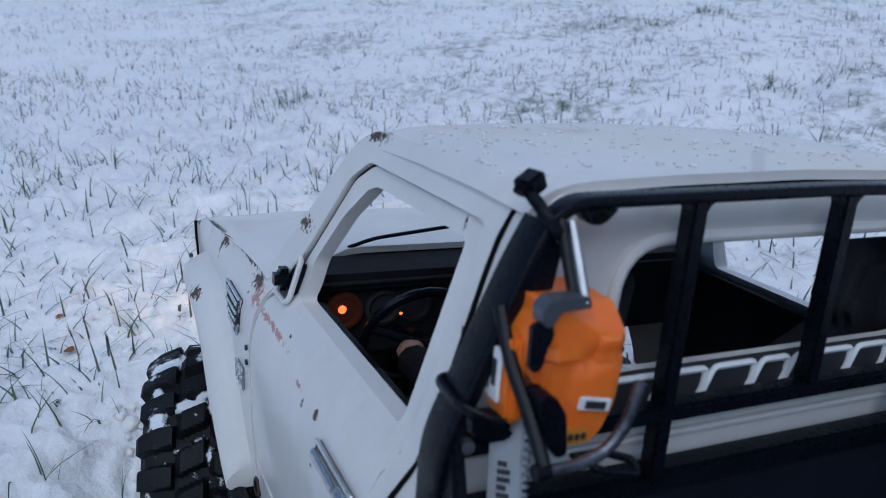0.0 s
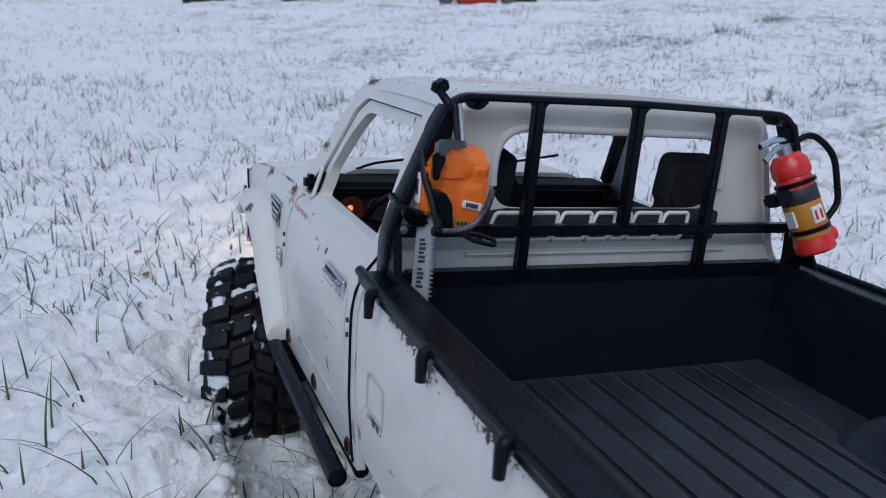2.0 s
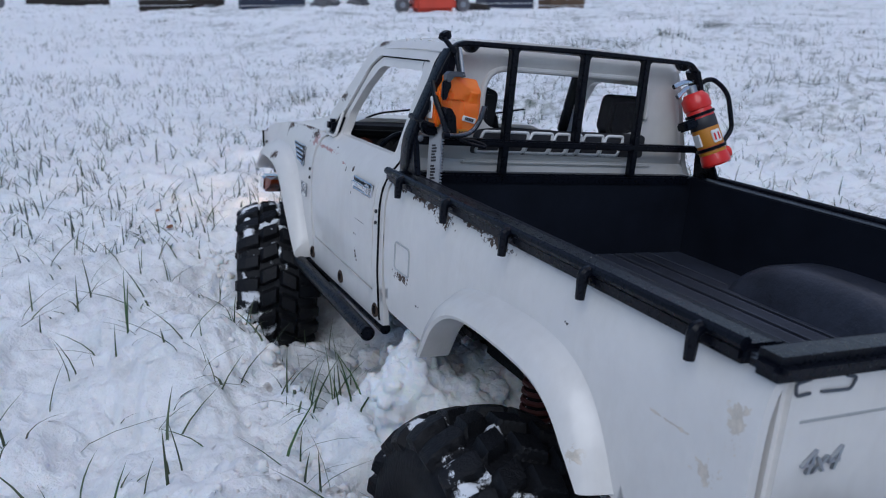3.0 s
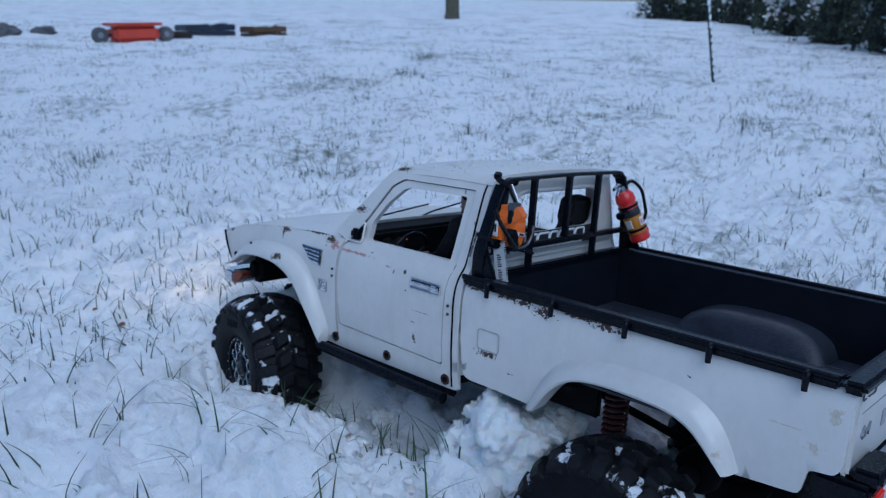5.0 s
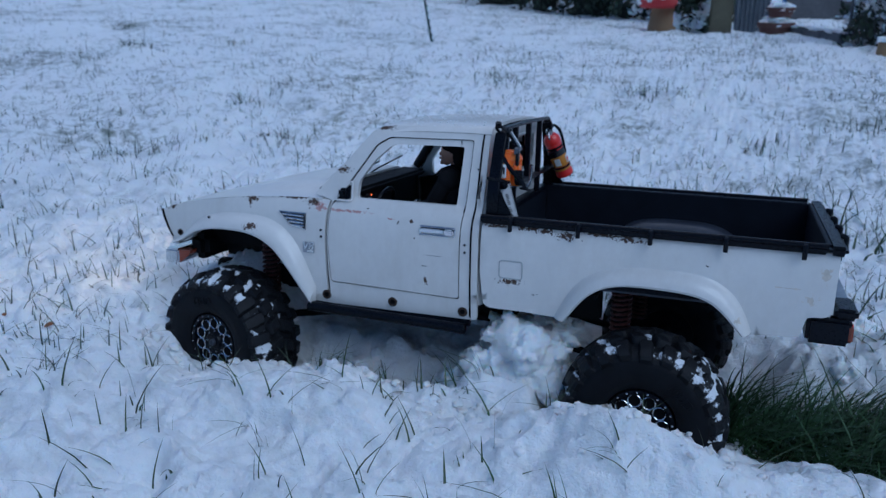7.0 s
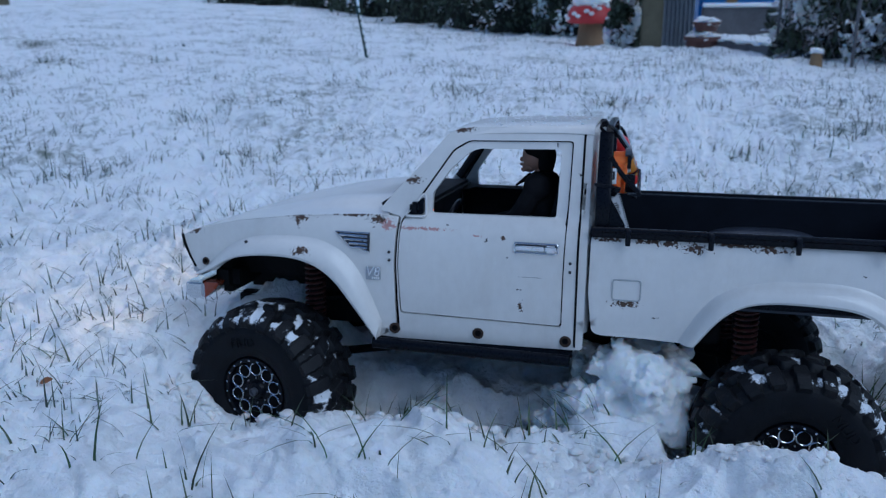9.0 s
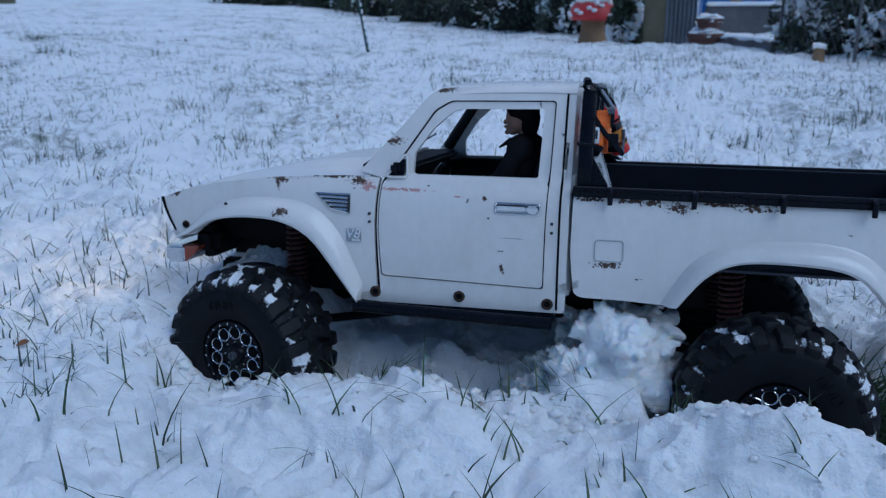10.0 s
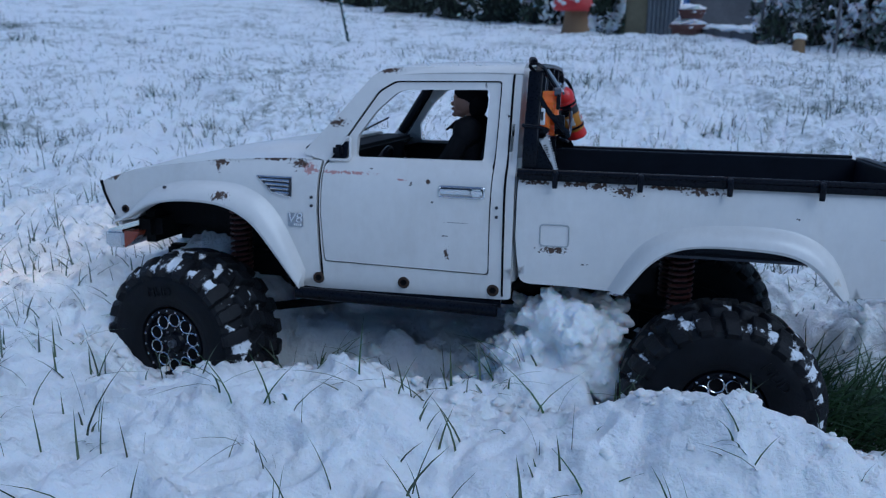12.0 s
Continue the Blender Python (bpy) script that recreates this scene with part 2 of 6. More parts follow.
def snow_material(name, grass, relief=0.0020):
    """White snow with fine crystals; grass: how much dead turf shows through, as soft blotches."""
    m = material(name, (0.905, 0.92, 0.94), 0.65, var=0.04, scale=14, bump=relief, bscale=260, spec=0.3)
    n, l = m.node_tree.nodes, m.node_tree.links
    b = n["Principled BSDF"]
    b.inputs["Subsurface Weight"].default_value = 0.35 if grass else 0.9
    b.inputs["Subsurface Scale"].default_value = 0.004 if grass else 0.005
    b.inputs["Subsurface Radius"].default_value = (0.7, 0.85, 1.0)
    if grass:
        co = n.new("ShaderNodeTexCoord")
        lumps, relief2 = n.new("ShaderNodeTexNoise"), n.new("ShaderNodeBump")
        lumps.inputs["Scale"].default_value, lumps.inputs["Detail"].default_value, lumps.inputs["Roughness"].default_value = 55, 5, 0.6
        l.new(co.outputs["Object"], lumps.inputs["Vector"])
        l.new(lumps.outputs[0], relief2.inputs["Height"])
        relief2.inputs["Distance"].default_value, relief2.inputs["Strength"].default_value = 0.012, 0.55
        fine = b.inputs["Normal"].links[0].from_node
        l.new(relief2.outputs[0], fine.inputs["Normal"])
        a, c = n.new("ShaderNodeTexNoise"), n.new("ShaderNodeTexNoise")
        a.inputs["Scale"].default_value, a.inputs["Detail"].default_value = 3.2, 6
        c.inputs["Scale"].default_value, c.inputs["Detail"].default_value = 48, 6
        a.inputs["Roughness"].default_value = c.inputs["Roughness"].default_value = 0.7
        l.new(co.outputs["Object"], a.inputs["Vector"])
        l.new(co.outputs["Object"], c.inputs["Vector"])
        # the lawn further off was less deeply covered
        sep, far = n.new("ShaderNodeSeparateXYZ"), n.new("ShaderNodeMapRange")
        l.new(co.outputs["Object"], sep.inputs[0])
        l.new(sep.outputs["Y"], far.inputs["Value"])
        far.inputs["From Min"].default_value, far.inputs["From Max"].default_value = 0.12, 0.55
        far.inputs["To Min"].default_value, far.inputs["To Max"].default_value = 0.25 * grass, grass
        ad = n.new("ShaderNodeMath")
        ad.operation = "MULTIPLY"
        l.new(a.outputs[0], ad.inputs[0])
        l.new(c.outputs[0], ad.inputs[1])
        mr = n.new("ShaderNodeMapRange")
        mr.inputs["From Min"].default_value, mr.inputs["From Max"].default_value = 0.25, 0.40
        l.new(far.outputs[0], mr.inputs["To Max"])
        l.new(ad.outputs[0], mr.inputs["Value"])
        mx = n.new("ShaderNodeMix")
        mx.data_type = "RGBA"
        old = b.inputs["Base Color"].links[0].from_socket
        l.new(old, mx.inputs[6])
        mx.inputs[7].default_value = (0.10, 0.125, 0.085, 1)
        l.new(mr.outputs[0], mx.inputs[0])
        l.new(mx.outputs[2], b.inputs["Base Color"])
    return m


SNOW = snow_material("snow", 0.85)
SNOW_CLEAN = snow_material("fresh_snow", 0.0, 0.0016)
MELT = snow_material("melting_snow", 0.0, 0.0)


def tread_material():
    """Tyre tread with ragged patches of packed snow where the mesh's "snow" value is high."""
    m = material("snowy_tread", (0.0042, 0.0048, 0.0070), 0.55, var=0.4, scale=90, bump=0.0005, bscale=700, spec=0.30)
    n, l = m.node_tree.nodes, m.node_tree.links
    b = n["Principled BSDF"]
    co, t, packed = n.new("ShaderNodeTexCoord"), n.new("ShaderNodeTexNoise"), n.new("ShaderNodeAttribute")
    t.inputs["Scale"].default_value, t.inputs["Detail"].default_value, t.inputs["Roughness"].default_value = 420, 6, 0.75
    l.new(co.outputs["Object"], t.inputs["Vector"])
    packed.attribute_name = "snow"
    ragged = n.new("ShaderNodeMath")
    ragged.operation = "MULTIPLY_ADD"
    ragged.inputs[1].default_value = 0.95
    l.new(t.outputs[0], ragged.inputs[0])
    l.new(packed.outputs["Fac"], ragged.inputs[2])
    mr = n.new("ShaderNodeMapRange")
    mr.inputs["From Min"].default_value, mr.inputs["From Max"].default_value = 0.92, 1.04
    l.new(ragged.outputs[0], mr.inputs["Value"])
    mx = n.new("ShaderNodeMix")
    mx.data_type = "RGBA"
    old = b.inputs["Base Color"].links[0].from_socket
    l.new(old, mx.inputs[6])
    mx.inputs[7].default_value = (0.80, 0.82, 0.85, 1)
    l.new(mr.outputs[0], mx.inputs[0])
    l.new(mx.outputs[2], b.inputs["Base Color"])
    return m


TREAD = tread_material()


# ---- mesh helpers ----
def part(name, bm, mat, parent=None, label="", smooth=True, angle=35):
    me = bpy.data.meshes.new(name)
    bm.normal_update()
    if smooth:
        for f in bm.faces:
            f.smooth = True
        lim = radians(angle)
        for e in bm.edges:
            if len(e.link_faces) == 2 and e.calc_face_angle(0) > lim:
                e.smooth = False
    bm.to_mesh(me)
    bm.free()
    for m in (mat if isinstance(mat, (list, tuple)) else [mat]):
        me.materials.append(m)
    ob = new(name, me)
    if parent is not None:
        ob.parent = parent
    if label:
        ob["label"] = label
    return ob


def bevel(bm, width, segments=2, angle=40):
    lim = radians(angle)
    es = [e for e in bm.edges if len(e.link_faces) == 2 and e.calc_face_angle(0) > lim]
    if es:
        bmesh.ops.bevel(bm, geom=es, offset=width, segments=segments, affect="EDGES", clamp_overlap=True)


def box(x0, x1, y0, y1, z0, z1, r=0.0, bm=None, m=None, seg=2):
    one = bmesh.new()
    bmesh.ops.create_cube(one, size=1)
    bmesh.ops.scale(one, vec=(x1 - x0, y1 - y0, z1 - z0), verts=one.verts)
    bmesh.ops.translate(one, vec=((x0 + x1) / 2, (y0 + y1) / 2, (z0 + z1) / 2), verts=one.verts)
    if r:
        bmesh.ops.bevel(one, geom=one.edges[:], offset=r, segments=seg, affect="EDGES", clamp_overlap=True)
    if m is not None:
        bmesh.ops.transform(one, matrix=m, verts=one.verts)
    return join(bm, one)


def flat_bar(points, hx, hn, bm=None):
    """A flat bar with rounded edges along a path in the (y, z) plane; hx: half depth along x, hn: half thickness."""
    own = bmesh.new() if bm is None else bm
    pts = [Vector(p) for p in points]
    sec = []
    r = min(hx, hn) * 0.6
    for cx, cn, a0 in ((hx - r, hn - r, 0), (-(hx - r), hn - r, 90), (-(hx - r), -(hn - r), 180), (hx - r, -(hn - r), 270)):
        sec += [(cx + r * math.cos(radians(a0 + k * 30)), cn + r * math.sin(radians(a0 + k * 30))) for k in range(4)]
    rings = []
    for i, p in enumerate(pts):
        d = (pts[min(i + 1, len(pts) - 1)] - pts[max(i - 1, 0)])
        nrm = Vector((0, -d.z, d.y)).normalized()
        rings.append([own.verts.new(p + Vector((u, 0, 0)) + nrm * v) for u, v in sec])
    m = len(sec)
    for a, b in zip(rings, rings[1:]):
        for k in range(m):
            own.faces.new((a[k], a[(k + 1) % m], b[(k + 1) % m], b[k]))
    own.faces.new(rings[0][::-1])
    own.faces.new(rings[-1])
    bmesh.ops.recalc_face_normals(own, faces=own.faces[:])
    return own


def join(bm, one):
    if bm is None:
        return one
    me = bpy.data.meshes.new("tmp")
    one.to_mesh(me)
    one.free()
    bm.from_mesh(me)
    bpy.data.meshes.remove(me)
    return bm


def tube(points, radius, bm=None, sides=10, closed=False, flat=1.0, caps=True):
    """A round bar along points; radius may be a list; flat squeezes it along its second axis."""
    own = bmesh.new() if bm is None else bm
    pts = [Vector(p) for p in points]
    rad = radius if isinstance(radius, (list, tuple)) else [radius] * len(pts)
    rings, up = [], None
    for i, p in enumerate(pts):
        a = pts[i - 1] if (i or closed) else p
        b = pts[(i + 1) % len(pts)] if (i + 1 < len(pts) or closed) else p
        d = (b - a).normalized()
        if up is None:
            up = Vector((0, 0, 1)) if abs(d.z) < 0.9 else Vector((0, 1, 0))
        s = d.cross(up).normalized()
        up = s.cross(d).normalized()
        rings.append([own.verts.new(p + rad[i] * (math.cos(k * math.tau / sides) * s + flat * math.sin(k * math.tau / sides) * up)) for k in range(sides)])
    last = len(rings) if closed else len(rings) - 1
    for i in range(last):
        a, b = rings[i], rings[(i + 1) % len(rings)]
        for k in range(sides):
            own.faces.new((a[k], a[(k + 1) % sides], b[(k + 1) % sides], b[k]))
    if caps and not closed:
        own.faces.new(rings[0][::-1])
        own.faces.new(rings[-1])
    bmesh.ops.recalc_face_normals(own, faces=own.faces[:])
    return own


def round_path(points, r=0.006, steps=5):
    """Points with the corners rounded off."""
    pts = [Vector(p) for p in points]
    out = [pts[0]]
    for a, b, c in zip(pts, pts[1:], pts[2:]):
        u, v = (a - b), (c - b)
        k = min(r, u.length * 0.45, v.length * 0.45)
        p, q = b + u.normalized() * k, b + v.normalized() * k
        for i in range(steps + 1):
            s = i / steps
            out.append((1 - s) ** 2 * p + 2 * s * (1 - s) * b + s * s * q)
    out.append(pts[-1])
    return out


def lathe(profile, sides=40, bm=None, axis="y", at=(0, 0, 0)):
    """Turns (radius, along) round an axis through at."""
    one = bmesh.new()
    rings = []
    for r, a in profile:
        ring = []
        for k in range(sides):
            c, s = math.cos(k * math.tau / sides) * r, math.sin(k * math.tau / sides) * r
            p = {"y": (c, a, s), "z": (c, s, a), "x": (a, c, s)}[axis]
            ring.append(one.verts.new(Vector(p) + Vector(at)))
        rings.append(ring)
    for a, b in zip(rings, rings[1:]):
        for k in range(sides):
            one.faces.new((a[k], a[(k + 1) % sides], b[(k + 1) % sides], b[k]))
    for ring in (rings[0], rings[-1]):
        if profile[0][0] > 1e-6:
            one.faces.new(ring)
    bmesh.ops.recalc_face_normals(one, faces=one.faces[:])
    return join(bm, one)


def inside(p, poly):
    hit, j = False, len(poly) - 1
    for i in range(len(poly)):
        (xi, yi), (xj, yj) = poly[i], poly[j]
        if (yi > p[1]) != (yj > p[1]) and p[0] < (xj - xi) * (p[1] - yi) / (yj - yi) + xi:
            hit = not hit
        j = i
    return hit


def dense(poly, step, closed=True):
    out = []
    n = len(poly)
    for i in range(n if closed else n - 1):
        a, b = poly[i], poly[(i + 1) % n]
        k = max(1, int(math.ceil(math.dist(a, b) / step)))
        out += [(a[0] + (b[0] - a[0]) * s / k, a[1] + (b[1] - a[1]) * s / k) for s in range(k)]
    if not closed:
        out.append(poly[-1])
    return out


def soften(poly, r, steps=4):
    """Rounds the corners of a closed outline."""
    out, n = [], len(poly)
    for i in range(n):
        a, b, c = Vector(poly[i - 1]), Vector(poly[i]), Vector(poly[(i + 1) % n])
        u, v = a - b, c - b
        k = min(r, u.length * 0.45, v.length * 0.45)
        p, q = b + u.normalized() * k, b + v.normalized() * k
        for s in range(steps + 1):
            t = s / steps
            w = (1 - t) ** 2 * p + 2 * t * (1 - t) * b + t * t * q
            out.append((w.x, w.y))
    return out


def sheet(outline, holes, surface, thick, step=0.006, edge=0.003, round_edge=0.0007):
    """A curved panel: an outline with holes in (u, v), laid on surface(u, v) -> point, thickened along thick(u, v)'s way."""
    from mathutils.geometry import delaunay_2d_cdt
    loops = [dense(outline, edge)] + [dense(h, edge) for h in holes]
    verts, edges = [], []
    for lp in loops:
        o = len(verts)
        verts += [Vector(p) for p in lp]
        edges += [(o + i, o + (i + 1) % len(lp)) for i in range(len(lp))]
    bound = np.array([(v.x, v.y) for v in verts])
    us, vs = [p[0] for p in outline], [p[1] for p in outline]
    u = min(us)
    while u < max(us):
        v = min(vs)
        while v < max(vs):
            if inside((u, v), outline) and not any(inside((u, v), h) for h in holes) and np.min(np.hypot(bound[:, 0] - u, bound[:, 1] - v)) > step * 0.45:
                verts.append(Vector((u, v)))
            v += step
        u += step
    vo, eo, fo, _, _, _ = delaunay_2d_cdt(verts, edges, [], 0, 1e-6)
    tris = []
    for f in fo:
        c = sum((vo[i] for i in f), Vector((0, 0))) / len(f)
        if inside(c, loops[0]) and not any(inside(c, h) for h in loops[1:]):
            tris.append(f)
    bm = bmesh.new()
    front = [bm.verts.new(surface(v.x, v.y)) for v in vo]
    way = Vector(thick)
    back = [bm.verts.new(Vector(surface(v.x, v.y)) + way) for v in vo]
    count = {}
    for f in tris:
        bm.faces.new([front[i] for i in f])
        bm.faces.new([back[i] for i in reversed(f)])
        for a, b in zip(f, f[1:] + f[:1]):
            count[(a, b)] = count.get((a, b), 0) + 1
    for (a, b) in list(count):
        if (b, a) not in count:
            bm.faces.new([front[b], front[a], back[a], back[b]])
    for v in [v for v in bm.verts if not v.link_faces]:
        bm.verts.remove(v)
    bmesh.ops.recalc_face_normals(bm, faces=bm.faces[:])
    if round_edge:
        es = [e for e in bm.edges if len(e.link_faces) == 2 and e.calc_face_angle(0) > radians(60)]
        bmesh.ops.bevel(bm, geom=es, offset=round_edge, segments=2, affect="EDGES", clamp_overlap=True)
    return bm


def mirrored(bm):
    """The same part on the truck's other side."""
    for v in bm.verts:
        v.co.y = 2 * YC - v.co.y
    bmesh.ops.reverse_faces(bm, faces=bm.faces[:])
    return bm


def lerp(table, x):
    for (a, p), (b, q) in zip(table, table[1:]):
        if x <= b:
            s = max(0.0, min(1.0, (x - a) / (b - a)))
            return p + (q - p) * s
    return table[-1][1]


def blob(r, at, detail=3, rough=0.35, seed=0, squash=(1, 1, 1), bm=None, freq=2.2):
    one = bmesh.new()
    bmesh.ops.create_icosphere(one, subdivisions=detail, radius=1)
    for v in one.verts:
        d = v.co.normalized()
        k = 1 + rough * noise.fractal(d * freq + Vector((seed * 7.3, seed * 1.7, 0)), 0.8, 2.1, 5)
        v.co = Vector((d.x * squash[0], d.y * squash[1], d.z * squash[2])) * r * k + Vector(at)
    return join(bm, one)


def smooth01(a, b, x):
    s = max(0.0, min(1.0, (x - a) / (b - a)))
    return s * s * (3 - 2 * s)


# ---- ground: one sheet of snow to the horizon ----
def plain(x, y):
    """The lawn: level round the truck, a little higher beyond it and rising gently far ahead."""
    xx, yy = max(-0.8, min(x, 0.35)), max(-0.9, min(y, 0.6))
    slope = -0.05 * xx - 0.017 * yy
    rise = 0.045 * smooth01(0.3, 1.2, y) + 0.03 * max(0.0, min(60.0, -x - 0.6))
    w = smooth01(0.35, 1.2, math.hypot(x - 0.1, y - 0.05))
    return -0.040 + slope * (1 - w) + rise * w


def bump_at(x, y, cx, cy, rx, ry, h):
    q = ((x - cx) / rx) ** 2 + ((y - cy) / ry) ** 2
    return h * math.exp(-q) if q < 9 else 0.0


def snow_height(x, y):
    z = plain(x, y)
    near = math.exp(-((x - 0.1) ** 2 + y * y) / 1.2)
    p = Vector((x, y, 0))
    z += 0.010 * noise.noise(p * 7) + 0.009 * noise.noise(p * 17 + Vector((3, 1, 0)))
    q = p + Vector((noise.noise(p * 30), noise.noise(p * 30 + Vector((5, 5, 0))), 0)) * 0.02
    z += (0.60 + 0.40 * near) * (0.0118 * max(-0.30, noise.noise(q * 27)) + 0.0100 * (0.4 - abs(noise.noise(q * 62 + Vector((2, 7, 0))))) + 0.0026 * noise.noise(q * 130 + Vector((9, 2, 0))) + 0.0055 * (0.25 - abs(noise.noise(q * 92 + Vector((1, 4, 0))))) + 0.0022 * (0.25 - abs(noise.noise(p * 190))))
    if abs(x) > 1.5 or abs(y) > 1.5:
        z += 0.018 * noise.noise(p * 2.3)
    # hollow under the truck and the tracks of its wheels
    z -= 0.023 * smooth01(-0.13, -0.06, x) * (1 - smooth01(0.30, 0.42, x)) * smooth01(-0.030, 0.025, y) * (1 - smooth01(0.17, 0.24, y))
    z -= 0.012 * smooth01(0.25, 0.30, x) * (1 - smooth01(0.45, 0.60, x)) * smooth01(-0.05, -0.01, y) * (1 - smooth01(0.10, 0.14, y))
    z -= 0.025 * smooth01(-0.080, -0.055, x) * (1 - smooth01(0.080, 0.115, x)) * smooth01(-0.036, -0.026, y) * (1 - smooth01(0.026, 0.046, y))
    z -= 0.022 * smooth01(0.150, 0.165, x) * (1 - smooth01(0.180, 0.200, x)) * smooth01(-0.040, -0.028, y) * (1 - smooth01(0.030, 0.060, y))
    z -= 0.026 * smooth01(0.180, 0.215, x) * (1 - smooth01(0.280, 0.325, x)) * smooth01(0.075, 0.098, y) * (1 - smooth01(0.170, 0.220, y))
    z -= bump_at(x, y, -0.072, -0.032, 0.045, 0.026, 0.013)
    z += bump_at(x, y, -0.010, 0.010, 0.025, 0.020, 0.012)
    z += bump_at(x, y, 0.095, 0.020, 0.025, 0.030, 0.010)
    z += bump_at(x, y, 0.030, 0.040, 0.025, 0.025, 0.010)
    # hollows and a mound by the tussocks
    z -= bump_at(x, y, -0.479, 0.426, 0.030, 0.020, 0.016) + bump_at(x, y, 0.31, 0.80, 0.05, 0.04, 0.020) + bump_at(x, y, -0.57, 0.85, 0.05, 0.04, 0.018)
    z += bump_at(x, y, -1.185, 1.222, 0.07, 0.05, 0.030)
    # ridges thrown up by the wheels
    z += bump_at(x, y, 0.205, -0.080, 0.055, 0.034, 0.046)
    z += bump_at(x, y, 0.262, -0.085, 0.030, 0.026, 0.012)
    z += bump_at(x, y, -0.085, -0.070, 0.070, 0.030, 0.004)
    z += bump_at(x, y, 0.03, -0.075, 0.060, 0.030, 0.012)
    z += bump_at(x, y, -0.082, 0.052, 0.050, 0.032, 0.056)
    z -= bump_at(x, y, 0.128, -0.045, 0.045, 0.022, 0.010)
    z += bump_at(x, y, 0.355, 0.158, 0.06, 0.035, 0.022)
    return z


def ground():
    bm = bmesh.new()
    xs, ys = [], []
    for out, c, half, less, more in ((xs, 0.11, 0.44, 1.04, 1.06), (ys, -0.04, 0.28, 1.07, 1.035)):
        for way, grow in ((-1, less), (1, more)):
            step, v = 0.0023, 0.0
            while v < 400:
                if way > 0 or v:
                    out.append(c + way * v)
                if v > half:
                    step *= grow
                v += step
    xs.sort()
    ys.sort()
    grid = [[bm.verts.new((x, y, snow_height(x, y))) for x in xs] for y in ys]
    for a, b in zip(grid, grid[1:]):
        for i in range(len(xs) - 1):
            bm.faces.new((a[i], a[i + 1], b[i + 1], b[i]))
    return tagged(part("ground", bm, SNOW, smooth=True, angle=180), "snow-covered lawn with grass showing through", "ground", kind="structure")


ground()


# ---- the truck ----
truck = new("model_truck")
truck.matrix_world = TRUCK
tagged(truck, "white rusty scale model pickup truck standing in snow", "model truck")


def side_y(x, z):
    """How far out the truck's flank lies: upright below the belt, leaning in above."""
    y = lerp([(-0.02, 0.0035), (0.0, 0.0), (0.02, -0.0022), (0.045, -0.0032), (0.0520, -0.0031), (0.0580, -0.0020), (0.0630, 0.0004), (0.0675, 0.0045), (0.072, 0.0065), (0.105, 0.0155), (0.112, 0.0178), (0.118, 0.0215), (0.125, 0.028)], z)
    return y + 0.0055 * smooth01(-0.06, -0.135, x)


def flank(x, z):
    return (x, side_y(x, z), z)


DOOR = soften([(0.0042, 0.0105), (0.0028, 0.039), (0.0040, 0.0640), (0.0135, 0.0775), (0.0310, 0.1040), (0.0400, 0.1095), (0.0983, 0.1105), (0.0980, 0.086), (0.0970, 0.040), (0.0968, 0.0090)], 0.0022)
WINDOW = soften([(0.0200, 0.0684), (0.0200, 0.0798), (0.0300, 0.0942), (0.0405, 0.1037), (0.0455, 0.1055), (0.0925, 0.1064), (0.0915, 0.0690)], 0.002)
ARCH_F = [(-0.1260, 0.0250), (-0.1160, 0.0270), (-0.1080, 0.0340), (-0.0980, 0.0385), (-0.0800, 0.0410), (-0.0620, 0.0410), (-0.0520, 0.0395), (-0.0420, 0.0350), (-0.0350, 0.0300), (-0.0250, 0.0165), (-0.0150, 0.0020), (-0.0095, -0.0060)]
FLARE_F = [(-0.1268, 0.0262), (-0.1180, 0.0325), (-0.1090, 0.0415), (-0.0985, 0.0474), (-0.0810, 0.0512), (-0.0610, 0.0520), (-0.0480, 0.0512), (-0.0360, 0.0478), (-0.0265, 0.0405), (-0.0200, 0.0310), (-0.0130, 0.0160), (-0.0080, 0.0035)]
ARCH_R = [(0.1690, 0.0055), (0.1740, 0.0125), (0.1800, 0.0215), (0.1890, 0.0285), (0.1980, 0.0315), (0.2120, 0.0325), (0.2320, 0.0320), (0.2450, 0.0310), (0.2550, 0.0275), (0.2635, 0.0195), (0.2700, 0.0115), (0.2720, 0.0100)]
FLARE_R = [(0.1610, 0.0052), (0.1655, 0.0135), (0.1700, 0.0225), (0.1770, 0.0320), (0.1880, 0.0385), (0.2040, 0.0418), (0.2290, 0.0430), (0.2470, 0.0420), (0.2570, 0.0390), (0.2670, 0.0315), (0.2730, 0.0210), (0.2770, 0.0110)]


def both(name, make, mat, label="", parent=None):
    a = part(name, make(), mat, parent or truck, label)
    b = mirrored(make())
    b = part(name, b, mat, parent or truck, label)
    return a, b


def cab_side(near=True):
    front = [(0.0330, 0.1166), (0.0268, 0.1135), (0.0115, 0.0950), (-0.0035, 0.0785), (-0.0110, 0.0695)] if near else [(0.0345, 0.1160), (0.0322, 0.1140), (0.0180, 0.0950), (0.0045, 0.0785), (-0.0030, 0.0695)]
    outer = [(-0.0100, -0.0055), (0.0035, -0.0062), (0.104, -0.0050), (0.1095, -0.0045), (0.1100, 0.042), (0.1095, 0.100), (0.1095, 0.1180), (0.0600, 0.1180), (0.0400, 0.1176)] + front + [(-0.0030, 0.0676), (0.0030, 0.0662), (0.0016, 0.039), (0.0030, 0.0010), (-0.0080, -0.001)]
    outer = soften(outer, 0.0015, 2)
    return sheet(outer, [[(x + (0.0007 if x > 0.05 else -0.0007), z + (0.0007 if z > 0.05 else -0.0007)) for x, z in DOOR]], flank, (0, 0.0028, 0))


